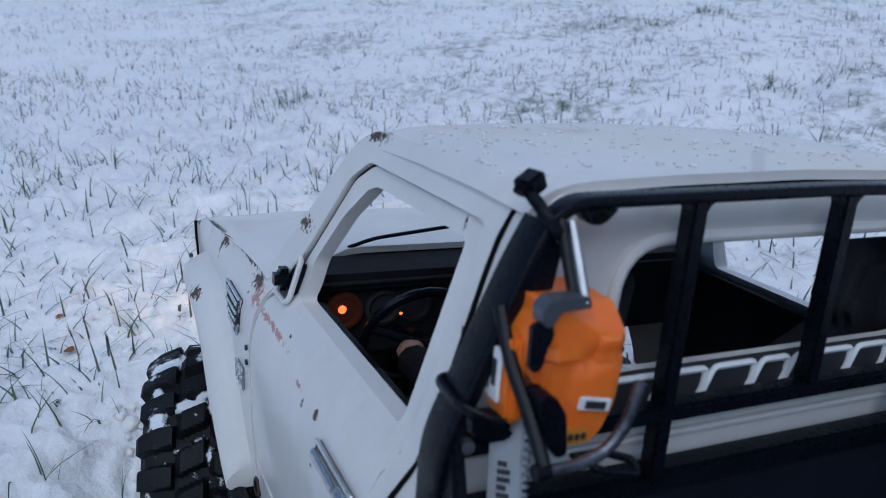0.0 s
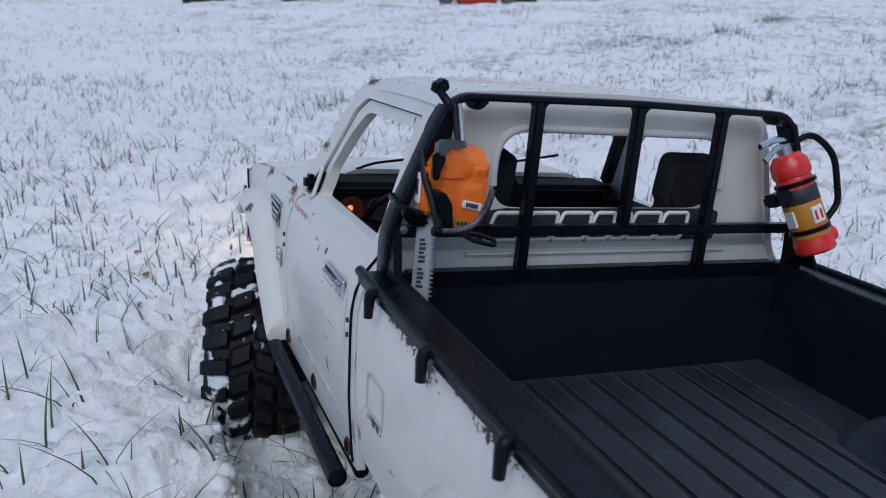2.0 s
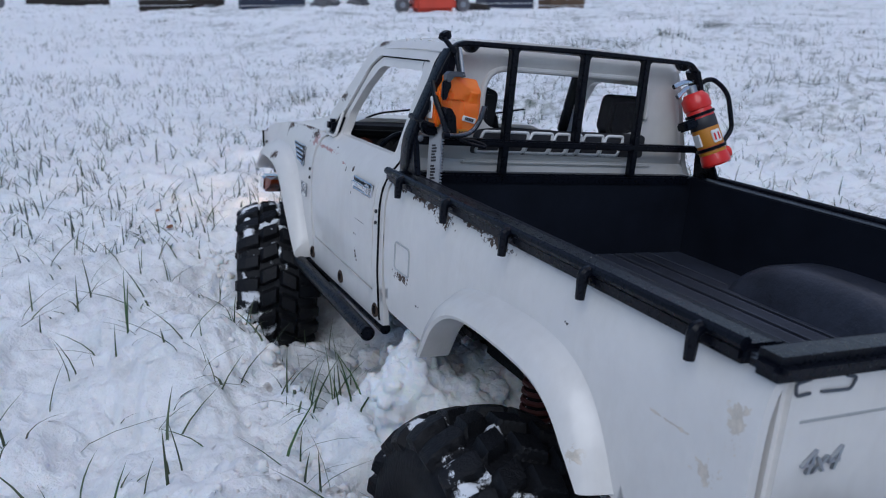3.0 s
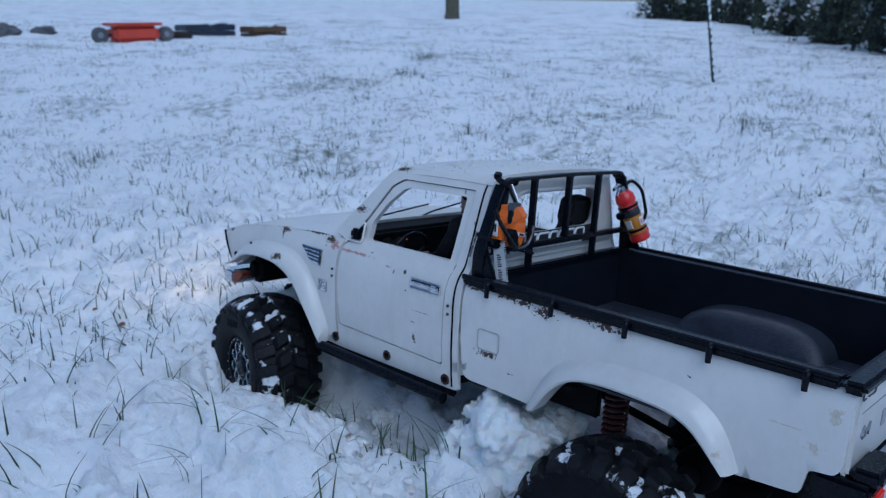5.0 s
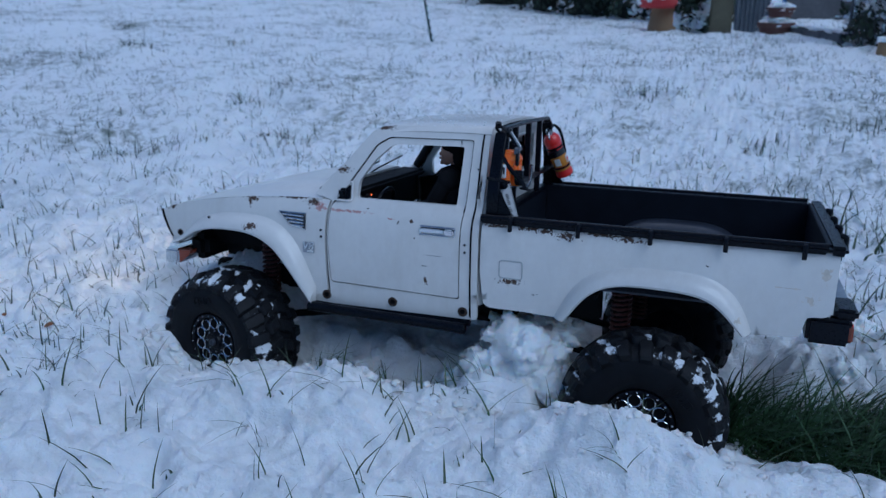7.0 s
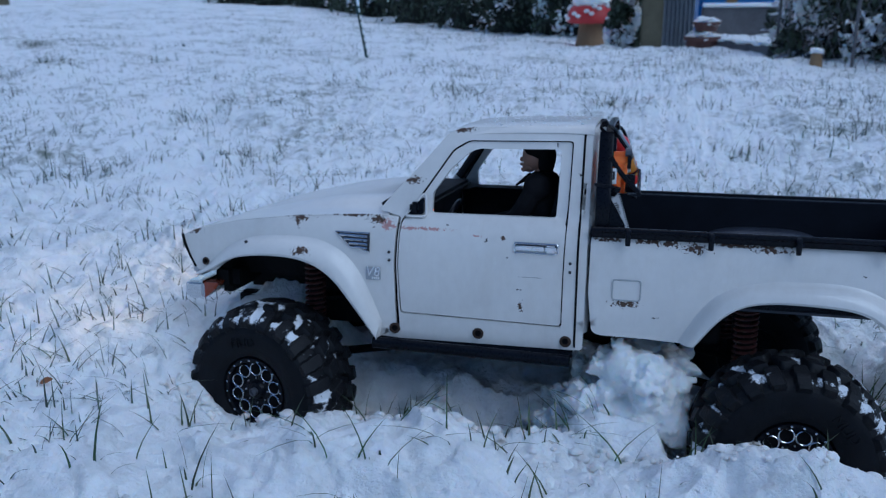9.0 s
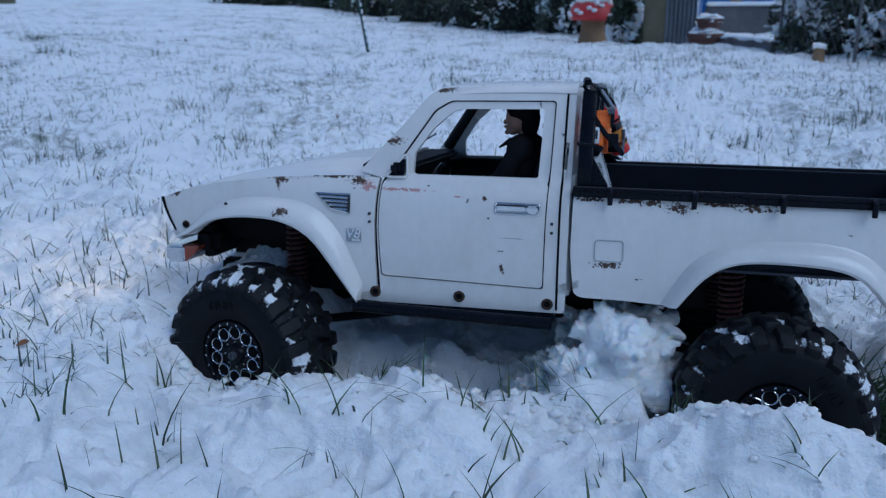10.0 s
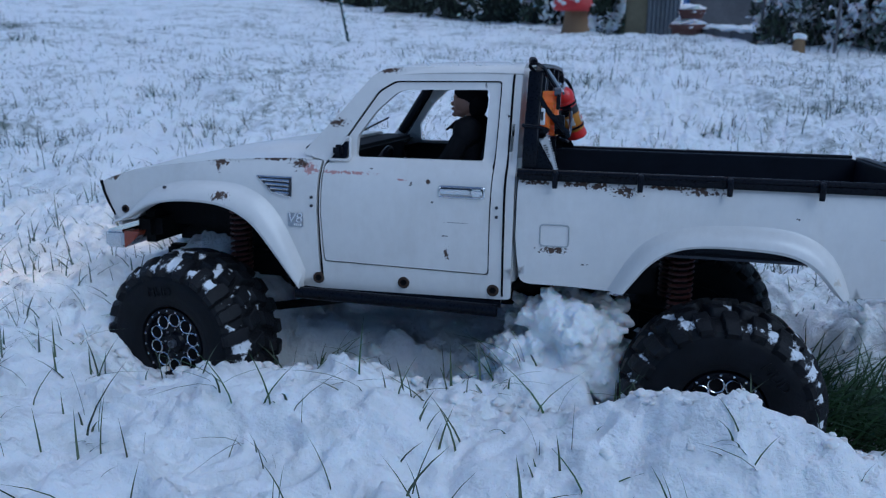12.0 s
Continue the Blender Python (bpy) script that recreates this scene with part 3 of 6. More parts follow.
def fender():
    top = [(0.0016, 0.0661), (-0.0140, 0.0670), (-0.0380, 0.0662), (-0.0600, 0.0645), (-0.1010, 0.0590), (-0.1190, 0.0550), (-0.1300, 0.0510), (-0.1350, 0.0492)]
    outer = [(0.0009, -0.0015), (0.0000, 0.039)] + top + [(-0.1372, 0.0478), (-0.1356, 0.0420), (-0.1330, 0.0350), (-0.1290, 0.0280)] + ARCH_F
    return sheet(outer, [], flank, (0, 0.0025, 0))


def door():
    return sheet(DOOR, [WINDOW], lambda x, z: (x, side_y(x, z) + 0.0004 - 0.0007 * math.sin(min(1, max(0, (z - 0.012) / 0.05)) * math.pi) + 0.0010 * smooth01(0.0635, 0.0658, z), z), (0, 0.0042, 0), round_edge=0.0009)


def bed_side():
    outer = [(0.1118, 0.0620), (0.1115, 0.0300), (0.1140, 0.0075), (0.1180, 0.0055), (0.1400, 0.0055), (0.1630, 0.0045)] + ARCH_R + [(0.2760, 0.0095), (0.3030, 0.0115), (0.3055, 0.0240), (0.3160, 0.0250), (0.3185, 0.0300), (0.3190, 0.0620)]
    return sheet(soften(outer, 0.0022, 2), [], flank, (0, 0.0025, 0), round_edge=0.0005)


def flare(inner, outer, n=40):
    """The swollen lip round a wheel arch."""
    def along(pts, s):
        ls = [math.dist(a, b) for a, b in zip(pts, pts[1:])]
        d = s * sum(ls)
        for (a, b), k in zip(zip(pts, pts[1:]), ls):
            if d <= k:
                return (a[0] + (b[0] - a[0]) * d / k, a[1] + (b[1] - a[1]) * d / k)
            d -= k
        return pts[-1]
    def flow(pts):
        q = [along(pts, i / n) for i in range(n + 1)]
        for _ in range(6):
            q = [q[0]] + [((a[0] + 2 * b[0] + c[0]) / 4, (a[1] + 2 * b[1] + c[1]) / 4) for a, b, c in zip(q, q[1:], q[2:])] + [q[-1]]
        return q
    a, b = flow(inner), flow(outer)
    bm = bmesh.new()
    rows = []
    prof = [(1.12, 0.0004), (1.0, -0.0004), (0.85, -0.0032), (0.65, -0.0062), (0.4, -0.0082), (0.15, -0.0088), (0.02, -0.0080), (0.0, -0.0060), (0.02, 0.0040), (0.2, 0.0040)]
    for (ax, az), (bx, bz) in zip(a, b):
        row = []
        for s, o in prof:
            x, z = ax + (bx - ax) * s, az + (bz - az) * s
            row.append(bm.verts.new((x, side_y(x, z) + o, z)))
        rows.append(row)
    for p, q in zip(rows, rows[1:]):
        for k in range(len(prof) - 1):
            bm.faces.new((p[k], p[k + 1], q[k + 1], q[k]))
    bm.faces.new(rows[0])
    bm.faces.new(rows[-1][::-1])
    bmesh.ops.recalc_face_normals(bm, faces=bm.faces[:])
    return bm


part("cab_side", cab_side(), PAINT, truck, "white cab side with sill and pillars")
part("cab_side", mirrored(cab_side(False)), PAINT, truck, "white cab side with sill and pillars")
both("fender", fender, PAINT, "white front fender with rust spots")
doors = both("door", door, PAINT, "white door with an open window frame")
both("bed_side", bed_side, PAINT, "white bed side with rust under the rail")
both("fender_flare", lambda: flare(ARCH_F, FLARE_F), PAINT)
both("fender_flare", lambda: flare(ARCH_R, FLARE_R), PAINT)


def shell(xs, across, f, thick=0.002):
    """A thin lofted sheet z = f(x, s) across the truck; across gives y at s in 0..1."""
    bm = bmesh.new()
    n = 28
    rows = []
    for x in xs:
        rows.append([bm.verts.new((x, across(x, k / n), f(x, across(x, k / n)))) for k in range(n + 1)])
    for a, b in zip(rows, rows[1:]):
        for k in range(n):
            bm.faces.new((a[k], b[k], b[k + 1], a[k + 1]))
    bmesh.ops.recalc_face_normals(bm, faces=bm.faces[:])
    if sum(f_.normal.z for f_ in bm.faces) < 0:
        bmesh.ops.reverse_faces(bm, faces=bm.faces[:])
    bmesh.ops.solidify(bm, geom=bm.faces[:], thickness=thick)
    return bm


ROOF_X = [(0.0265, 0.1135), (0.0300, 0.1162), (0.0350, 0.1180), (0.042, 0.1188), (0.050, 0.1194), (0.065, 0.1202), (0.090, 0.1208), (0.110, 0.1205)]


def roof_z(x, y):
    d = min(y, 2 * YC - y)
    e = lerp([(0.0185, -0.0055), (0.0200, -0.0032), (0.0225, -0.0014), (0.026, -0.0003), (0.032, 0.0004), (0.05, 0.0012), (0.0815, 0.0018)], d)
    return lerp(ROOF_X, x) + e


part("roof", shell([0.0268 + 0.0832 * i / 28 for i in range(29)], lambda x, s: 0.0187 + (2 * YC - 2 * 0.0187) * (0.5 - 0.5 * math.cos(math.pi * (0.12 + 0.76 * s)) / math.cos(math.pi * 0.12)), roof_z), PAINT, truck, "white roof with melting snow drops")
HOOD_X = [(-0.1382, 0.0472), (-0.1350, 0.0494), (-0.1300, 0.0512), (-0.1190, 0.0550), (-0.1010, 0.0590), (-0.0600, 0.0645), (-0.0380, 0.0662), (-0.0140, 0.0670), (0.0030, 0.0668)]


def hood_z(x, y):
    d = min(y, 2 * YC - y)
    rise = 0.0075 * smooth01(-0.140, -0.02, x)
    return lerp(HOOD_X, x) + 0.0006 - 0.0016 * (1 - smooth01(-0.002, 0.006, d)) + rise * smooth01(0.010, 0.030, d) - 0.0012 * math.exp(-((d - 0.0095) / 0.0008) ** 2)


part("hood", shell([-0.1382 + 0.1337 * i / 40 for i in range(41)], lambda x, s: side_y(x, lerp(HOOD_X, x) - 0.003) + 0.0015 + (2 * (YC - side_y(x, lerp(HOOD_X, x) - 0.003) - 0.0015)) * (s + 0.025 * math.sin(2 * math.pi * s) * -1), hood_z), PAINT, truck, "white hood with a raised middle")
# cowl between hood and windscreen
part("cowl", box(-0.0060, 0.0065, 0.006, 2 * YC - 0.006, 0.0620, 0.0712, 0.002), PAINT, truck)
nose = box(-0.1345, -0.1270, 0.0060, 2 * YC - 0.0060, 0.0215, 0.0480, 0.0025)
for v in nose.verts:
    v.co.x -= 0.0040 * smooth01(0.0215, 0.0480, v.co.z)
part("front_panel", nose, PAINT, truck)


def quad_pane(name, a, b, c, d, mat, parent, thick=0.0008, label=""):
    bm = bmesh.new()
    v = [bm.verts.new(p) for p in (a, b, c, d)]
    bm.faces.new(v)
    bmesh.ops.solidify(bm, geom=bm.faces[:], thickness=thick)
    ob = part(name, bm, mat, parent, label, smooth=False)
    ob.visible_shadow = False
    return ob


quad_pane("windscreen", (-0.0080, 0.0100, 0.0728), (-0.0080, 2 * YC - 0.0100, 0.0728), (0.0275, 2 * YC - 0.0210, 0.1130), (0.0275, 0.0210, 0.1130), GLASS, truck, label="clear plastic windscreen")
for s in (0, 1):
    w = tube(round_path([(-0.0060, 0.028 + 0.055 * s, 0.0745), (-0.0030, 0.035 + 0.055 * s, 0.0780), (0.0040, 0.078 + 0.045 * s, 0.0850)], 0.004), 0.0006)
    part("wiper", w, BLACK, truck)
part("wiper", tube([(-0.0115, 0.0140, 0.0712), (-0.0059, 0.0140, 0.0752), (0.0017, 0.0145, 0.0820)], [0.0014, 0.0012, 0.0008]), BLACK, truck, "black wiper arm")

for s in (0, 1):
    p = tube([(0.0060, 0.0125, 0.0745), (0.0320, 0.0230, 0.1115)], 0.0034, sides=8)
    part("pillar_lining", mirrored(p) if s else p, SEAT, truck)
def slab(poly, x0, x1, r=0.0005):
    """A plate cut to an outline in (y, z), with softened edges."""
    bm = bmesh.new()
    lo = [bm.verts.new((x0, y, z)) for y, z in poly]
    hi = [bm.verts.new((x1, y, z)) for y, z in poly]
    n = len(poly)
    bm.faces.new(lo[::-1])
    bm.faces.new(hi)
    for k in range(n):
        bm.faces.new((lo[k], lo[(k + 1) % n], hi[(k + 1) % n], hi[k]))
    bmesh.ops.recalc_face_normals(bm, faces=bm.faces[:])
    if r:
        bevel(bm, r, 2, 30)
    return bm


# rear wall of the cab with its window
REAR_WIN = soften([(0.0370, 0.0846), (0.0375, 0.1105), (2 * YC - 0.0375, 0.1105), (2 * YC - 0.0370, 0.0846)], 0.011, 6)


def rear_wall():
    outer = [(0.0020, 0.0050), (0.0000, 0.0500), (0.0050, 0.0690), (0.0185, 0.1130), (0.0230, 0.1185), (2 * YC - 0.0230, 0.1185), (2 * YC - 0.0185, 0.1130), (2 * YC - 0.0050, 0.0690), (2 * YC, 0.0500), (2 * YC - 0.0020, 0.0050)]
    def surf(y, z):
        e = max(0.0, 1 - min(y - side_y(0.1, z), 2 * YC - side_y(0.1, z) - y) / 0.008)
        return (0.1115 - 0.004 * e * e - 0.0012 * math.exp(-((z - 0.0712) / 0.0010) ** 2) - 0.0012 * math.exp(-((z - 0.0676) / 0.0010) ** 2) + 0.0015 * math.exp(-((z - 0.1150) / 0.0030) ** 2), y, z)
    return sheet(outer, [REAR_WIN], surf, (-0.0025, 0, 0), step=0.0022)


cab_back = part("cab_back", rear_wall(), PAINT, truck, "white cab rear wall")
rim_pts = sorted([(0.1118, y, z) for y, z in REAR_WIN if z > 0.0900 and y < YC], key=lambda p: p[2] + 0.2 * p[1])
rim_pts = rim_pts + [(x, 2 * YC - y, z) for x, y, z in reversed(rim_pts)]
part("window_lip", tube(rim_pts, 0.0013, sides=10), PAINT, cab_back)
quad_pane("pane", (0.1112, 0.0362, 0.0838), (0.1112, 2 * YC - 0.0362, 0.0838), (0.1112, 2 * YC - 0.0362, 0.1112), (0.1112, 0.0362, 0.1112), GLASS, cab_back)
for z in (0.0700,):
    part("pressed_rib", box(0.1108, 0.1127, 0.0300, 2 * YC - 0.0300, z - 0.0007, z + 0.0007, 0.0006), PAINT, cab_back)
# decal under the rear window: a dark rounded band with bold slanted pale outlines
part("decal", slab(soften([(0.0335, 0.0738), (0.0350, 0.0838), (0.0420, 0.0850), (0.1235, 0.0850), (0.1275, 0.0838), (0.1268, 0.0738)], 0.0016), 0.1114, 0.1122), INK, cab_back, "dark decal with pale slanted outlines")
x0 = 0.0358
for wdt in (0.0140, 0.0130, 0.0140, 0.0105, 0.0075, 0.0135, 0.0125):
    k = 0.0036
    pts = soften([(x0, 0.0746), (x0 + k, 0.0836), (x0 + k + wdt - 0.0034, 0.0836), (x0 + k + wdt - 0.0034, 0.0800), (x0 + wdt - 0.0022, 0.0746)], 0.0011, 3)
    part("decal_shape", tube([(0.1123, y, z) for y, z in pts], 0.00075, sides=6, closed=True), LABEL, cab_back)
    x0 += wdt - 0.0012


# screws, vents, badge, handle, mirror stump, seams
def screw(x, z, r=0.0033):
    y = side_y(x, z)
    bm = lathe([(r, 0.0004), (r, -0.0005), (r * 0.8, -0.0009), (r * 0.72, -0.0003), (r * 0.25, -0.0003), (0.0, -0.0003)], 20, at=(x, y, z))
    head = part("screw", bm, COPPER, truck, "rusty hex screw")
    part("socket", lathe([(r * 0.55, -0.0002), (r * 0.55, -0.00085), (r * 0.40, -0.0008), (r * 0.30, -0.0004), (0.0, -0.0004)], 6, at=(x, y, z)), GAP, head)
    return head


for x, z in ((0, 0), (0.05, 0.0008), (0.100, 0.0001)):
    screw(x, z)
screw(-0.1225, 0.0325, 0.0024)
for x, z in ((-0.0026, 0.0462), (-0.0026, 0.0415), (0.1011, 0.0458), (0.1011, 0.0408), (-0.0905, 0.0480)):
    part("pin", lathe([(0.00085, 0.0006), (0.00085, -0.0007), (0.0, -0.0008)], 12, at=(x, side_y(x, z) - (0.0055 if x < -0.08 else 0), z)), INK, truck)


def vent():
    pts = soften([(-0.0350, 0.0566), (-0.0142, 0.0566), (-0.0144, 0.0458), (-0.0262, 0.0484)], 0.0012)
    return sheet(pts, [], lambda x, z: (x, side_y(x, z) - 0.0006, z), (0, 0.0012, 0), step=0.004, round_edge=0.0003)


fv = part("fender_vent", vent(), INK, truck, "chrome-edged louvred fender vent")
for i in range(4):
    z = 0.0551 - 0.0023 * i
    a = -0.0325 + 0.0030 * i
    part("louvre", tube([(a, side_y(a, z) - 0.0010, z), (-0.0155, side_y(-0.0155, z) - 0.0010, z - 0.0005)], 0.0008, sides=6), CHROME, fv)
rimv = [(x, side_y(x, z) - 0.0008, z) for x, z in [(-0.0350, 0.0566), (-0.0142, 0.0566), (-0.0144, 0.0458), (-0.0262, 0.0484)]]
part("vent_rim", tube(rimv, 0.0006, sides=6, closed=True), CHROME, fv)


def text_part(name, words, size, m, mat, parent, shear=0.0, depth=0.0004, label=""):
    cu = bpy.data.curves.new(name, "FONT")
    cu.body, cu.size, cu.extrude, cu.shear = words, size, depth, shear
    cu.align_x = cu.align_y = "CENTER"
    tmp = bpy.data.objects.new("tmp_text", cu)
    me = bpy.data.meshes.new_from_object(tmp)
    bpy.data.objects.remove(tmp)
    me.materials.append(mat)
    me.transform(m)
    ob = new(name, me)
    ob.parent = parent
    if label:
        ob["label"] = label
    return ob


badge = part("badge", box(-0.0168, -0.0078, -0.0036, -0.0026, 0.0292, 0.0368, 0.0004), PANEL_BADGE, truck, "worn silver engine badge")
text_part("badge_text", "V8", 0.0080, pose(-0.0125, -0.0039, 0.0341, 90, 0, 0), CHROME, badge, 0.2)
for k in range(4):
    part("badge_bar", box(-0.0128 + 0.0012 * k, -0.0121 + 0.0012 * k, -0.0042, -0.0030, 0.0298, 0.0311, 0.0), LABEL, badge)


def handle():
    """A chrome surround with a pull bar across it and a thumb latch at its end."""
    ringed = round_path([(0.0702, -0.0034, 0.0504), (0.0942, -0.0034, 0.0504), (0.0942, -0.0034, 0.0558), (0.0702, -0.0034, 0.0558), (0.0702, -0.0034, 0.0504)], 0.0010, 3)
    bm = tube(ringed, 0.0006, sides=6)
    box(0.0708, 0.0868, -0.0052, -0.0040, 0.0520, 0.0545, 0.0005, bm)
    box(0.0708, 0.0722, -0.0046, -0.0028, 0.0522, 0.0543, 0.0003, bm)
    box(0.0872, 0.0934, -0.0056, -0.0030, 0.0512, 0.0552, 0.0009, bm)
    return bm


for s, d in enumerate(doors):
    part("handle", mirrored(handle()) if s else handle(), CHROME, d, "chrome door handle")
    # flat plate whose grey colour stands in for the handle recess's shade
    well = box(0.0704, 0.0940, -0.0029, -0.0022, 0.0506, 0.0556, 0.0002)
    part("handle_recess", mirrored(well) if s else well, GREY, d, "grey plate standing in for the shade behind the handle")
    # dark inner lining and the mirror stump in the window's front corner
    lin = sheet([(0.008, 0.012), (0.008, 0.0640), (0.0180, 0.0665), (0.0940, 0.0670), (0.0940, 0.012)], [], lambda x, z: (x, side_y(x, z) + 0.0080, z), (0, 0.002, 0), step=0.01)
    part("lining", mirrored(lin) if s else lin, SEAT, d, "black inner door panel")
    mir = sheet(soften([(0.0068, 0.0678), (0.0140, 0.0770), (0.0156, 0.0768), (0.0160, 0.0680)], 0.0018), [], lambda x, z: (x, side_y(x, z) - 0.0016, z), (0, 0.0030, 0), step=0.004)
    part("mirror_mount", mirrored(mir) if s else mir, BLACK, d, "black mirror mount")
    nub = box(0.0080, 0.0138, 0.0010, 0.0065, 0.0688, 0.0752, 0.0016)
    part("mirror_stump", mirrored(nub) if s else nub, BLACK, d)
    rim = [(x, side_y(x, z) - 0.0012, z) for x, z in soften([(0.0050, 0.0668), (0.0148, 0.0792), (0.0166, 0.0788), (0.0178, 0.0670)], 0.0022)]
    rimt = tube(rim, 0.0008, sides=8, closed=True)
    part("mirror_rim", mirrored(rimt) if s else rimt, PAINT, d)

# groove behind the door frame: a dark gasket set back from the paint
for s in (0, 1):
    g = tube([(x, side_y(x, z) + 0.0028, z) for x, z in dense(DOOR, 0.004)], 0.0014, sides=6, closed=True)
    part("door_gasket", mirrored(g) if s else g, GAP, truck)
    g2 = tube([(0.1050, side_y(0.105, z) - 0.00015, z) for z in [-0.003 + 0.119 * i / 20 for i in range(21)]], 0.0006, sides=6)
    part("cab_seam", mirrored(g2) if s else g2, GAP, truck)
    flap = [(x, side_y(x, z) - 0.0002, z) for x, z in soften([(0.1245, 0.0270), (0.1245, 0.0385), (0.1395, 0.0385), (0.1395, 0.0270)], 0.002)]
    fl = tube(flap, 0.0004, sides=6, closed=True)
    if not s:
        part("fuel_flap", fl, EMBOSS, truck)
    else:
        fl.free()

for s in (0, 1):
    g3 = tube([(x, side_y(x, z) - 0.0002, z) for x, z in ((-0.1376, 0.0490), (-0.1360, 0.0423), (-0.1334, 0.0355), (-0.1298, 0.0284))], [0.0010, 0.0009, 0.0008, 0.0006], sides=6)
    part("grille_seam", mirrored(g3) if s else g3, GAP, truck)
# rocker tubes under the sills
for s in (0, 1):
    r1 = tube([(-0.012, -0.0040, -0.0085), (0.103, -0.0040, -0.0100)], 0.0034, sides=16, caps=False)
    join(r1, tube([(0.1025, -0.0040, -0.0100), (0.080, -0.0040, -0.0097)], 0.0027, sides=16))
    join(r1, tube([(-0.012, 0.0040, -0.0070), (0.104, 0.0040, -0.0080)], 0.0026, sides=10))
    part("rock_slider", mirrored(r1) if s else r1, BLACK, truck, "black tubular rock slider")


# front bumper with amber side lamps
bmp = part("front_bumper", box(-0.1370, -0.1240, 0.0005, 2 * YC - 0.0005, 0.0085, 0.0195, 0.0018), CHROME, truck, "silver front bumper")
for s in (0, 1):
    a = sheet([(-0.1238, 0.0090), (-0.1238, 0.0192), (-0.1155, 0.0188), (-0.1168, 0.0150)], [], lambda x, z: (x, 0.0012 + 0.25 * max(0.0, x + 0.1238), z), (0, 0.008, 0), step=0.004)
    part("side_lamp", mirrored(a) if s else a, AMBER, bmp, "orange indicator lamp")
    h = lathe([(0.0, -0.1362), (0.009, -0.1362), (0.010, -0.1340)], 24, axis="x", at=(-0.0035, 0.024, 0.036))
    part("headlamp", mirrored(h) if s else h, BEAM, truck, "lit headlamp")
    hw = new("headlamp_light", bpy.data.lights.new("headlamp_light", "SPOT"))
    hw.data.energy, hw.data.color, hw.data.spot_size, hw.data.spot_blend, hw.data.shadow_soft_size = 0.15, (1.0, 0.58, 0.24), radians(100), 0.8, 0.01
    y = 0.024 if not s else 2 * YC - 0.024
    hw.matrix_world = TRUCK @ look((-0.142, y, 0.036), (-0.40, y - 0.02 + 0.04 * s, -0.02))

part("valance", box(-0.1240, -0.1080, 0.0120, 2 * YC - 0.0120, 0.0100, 0.0300, 0.005), DARK, truck)

# inner wings and chassis
for s in (0, 1):
    for xa, xb, top in ((-0.126, -0.004, 0.050), (0.150, 0.186, 0.0235)):
        bm = box(xa, xb, 0.030, 0.034, 0.020 if xa < 0 else -0.004, top, 0.0015)
        box(xa, xb, 0.0035, 0.034, top - 0.006, top - 0.002, 0.001, bm)
        part("inner_wing", mirrored(bm) if s else bm, DARK, truck)
    fr = box(-0.125, 0.160, 0.048, 0.058, -0.014, 0.002, 0.002)
    flat_bar([(0.155, 0.053, -0.006), (0.172, 0.053, 0.010), (0.190, 0.053, 0.0165), (0.305, 0.053, 0.0165)], 0.005, 0.005, fr)
    part("chassis_rail", mirrored(fr) if s else fr, DARK, truck)
    for fx in (-0.060, 0.199):
        pts = [(fx + 0.0060 * math.cos(k * math.tau / 10), 0.026 + 0.0060 * math.sin(k * math.tau / 10), -0.030 + 0.062 * k / 190) for k in range(191)]
        sp = tube(pts, 0.0010, sides=6)
        spo = part("shock_spring", mirrored(sp) if s else sp, SPRING, truck, "red-brown coil spring")
        da = tube([(fx, 0.026, -0.034), (fx, 0.026, 0.034)], 0.0042, sides=12)
        part("damper", mirrored(da) if s else da, DARK, spo)
    lk = tube([(-0.065, 0.045, -0.036), (0.075, 0.052, -0.012)], 0.0028, sides=8)
    part("trailing_link", mirrored(lk) if s else lk, DARK, truck)
    lk = tube([(0.21, 0.045, -0.040), (0.075, 0.052, -0.012)], 0.0028, sides=8)
    part("trailing_link", mirrored(lk) if s else lk, DARK, truck)
part("skid_plate", box(0.02, 0.13, 0.050, 2 * YC - 0.050, -0.022, -0.008, 0.003), DARK, truck)
part("cab_floor", box(-0.008, 0.1085, 0.006, 2 * YC - 0.006, -0.002, 0.003, 0.001), DARK, truck)
part("engine_bay", box(-0.120, -0.012, 0.048, 2 * YC - 0.048, 0.006, 0.055, 0.004), DARK, truck)
for ax, az in ((-0.0735, -0.037), (0.219, -0.042)):
    a = tube([(ax, 0.022, az), (ax, 2 * YC - 0.022, az)], 0.0065, sides=14)
    blob(0.015, (ax, YC + 0.015, az), 2, 0.05, 1, bm=a)
    part("axle", a, DARK, truck)


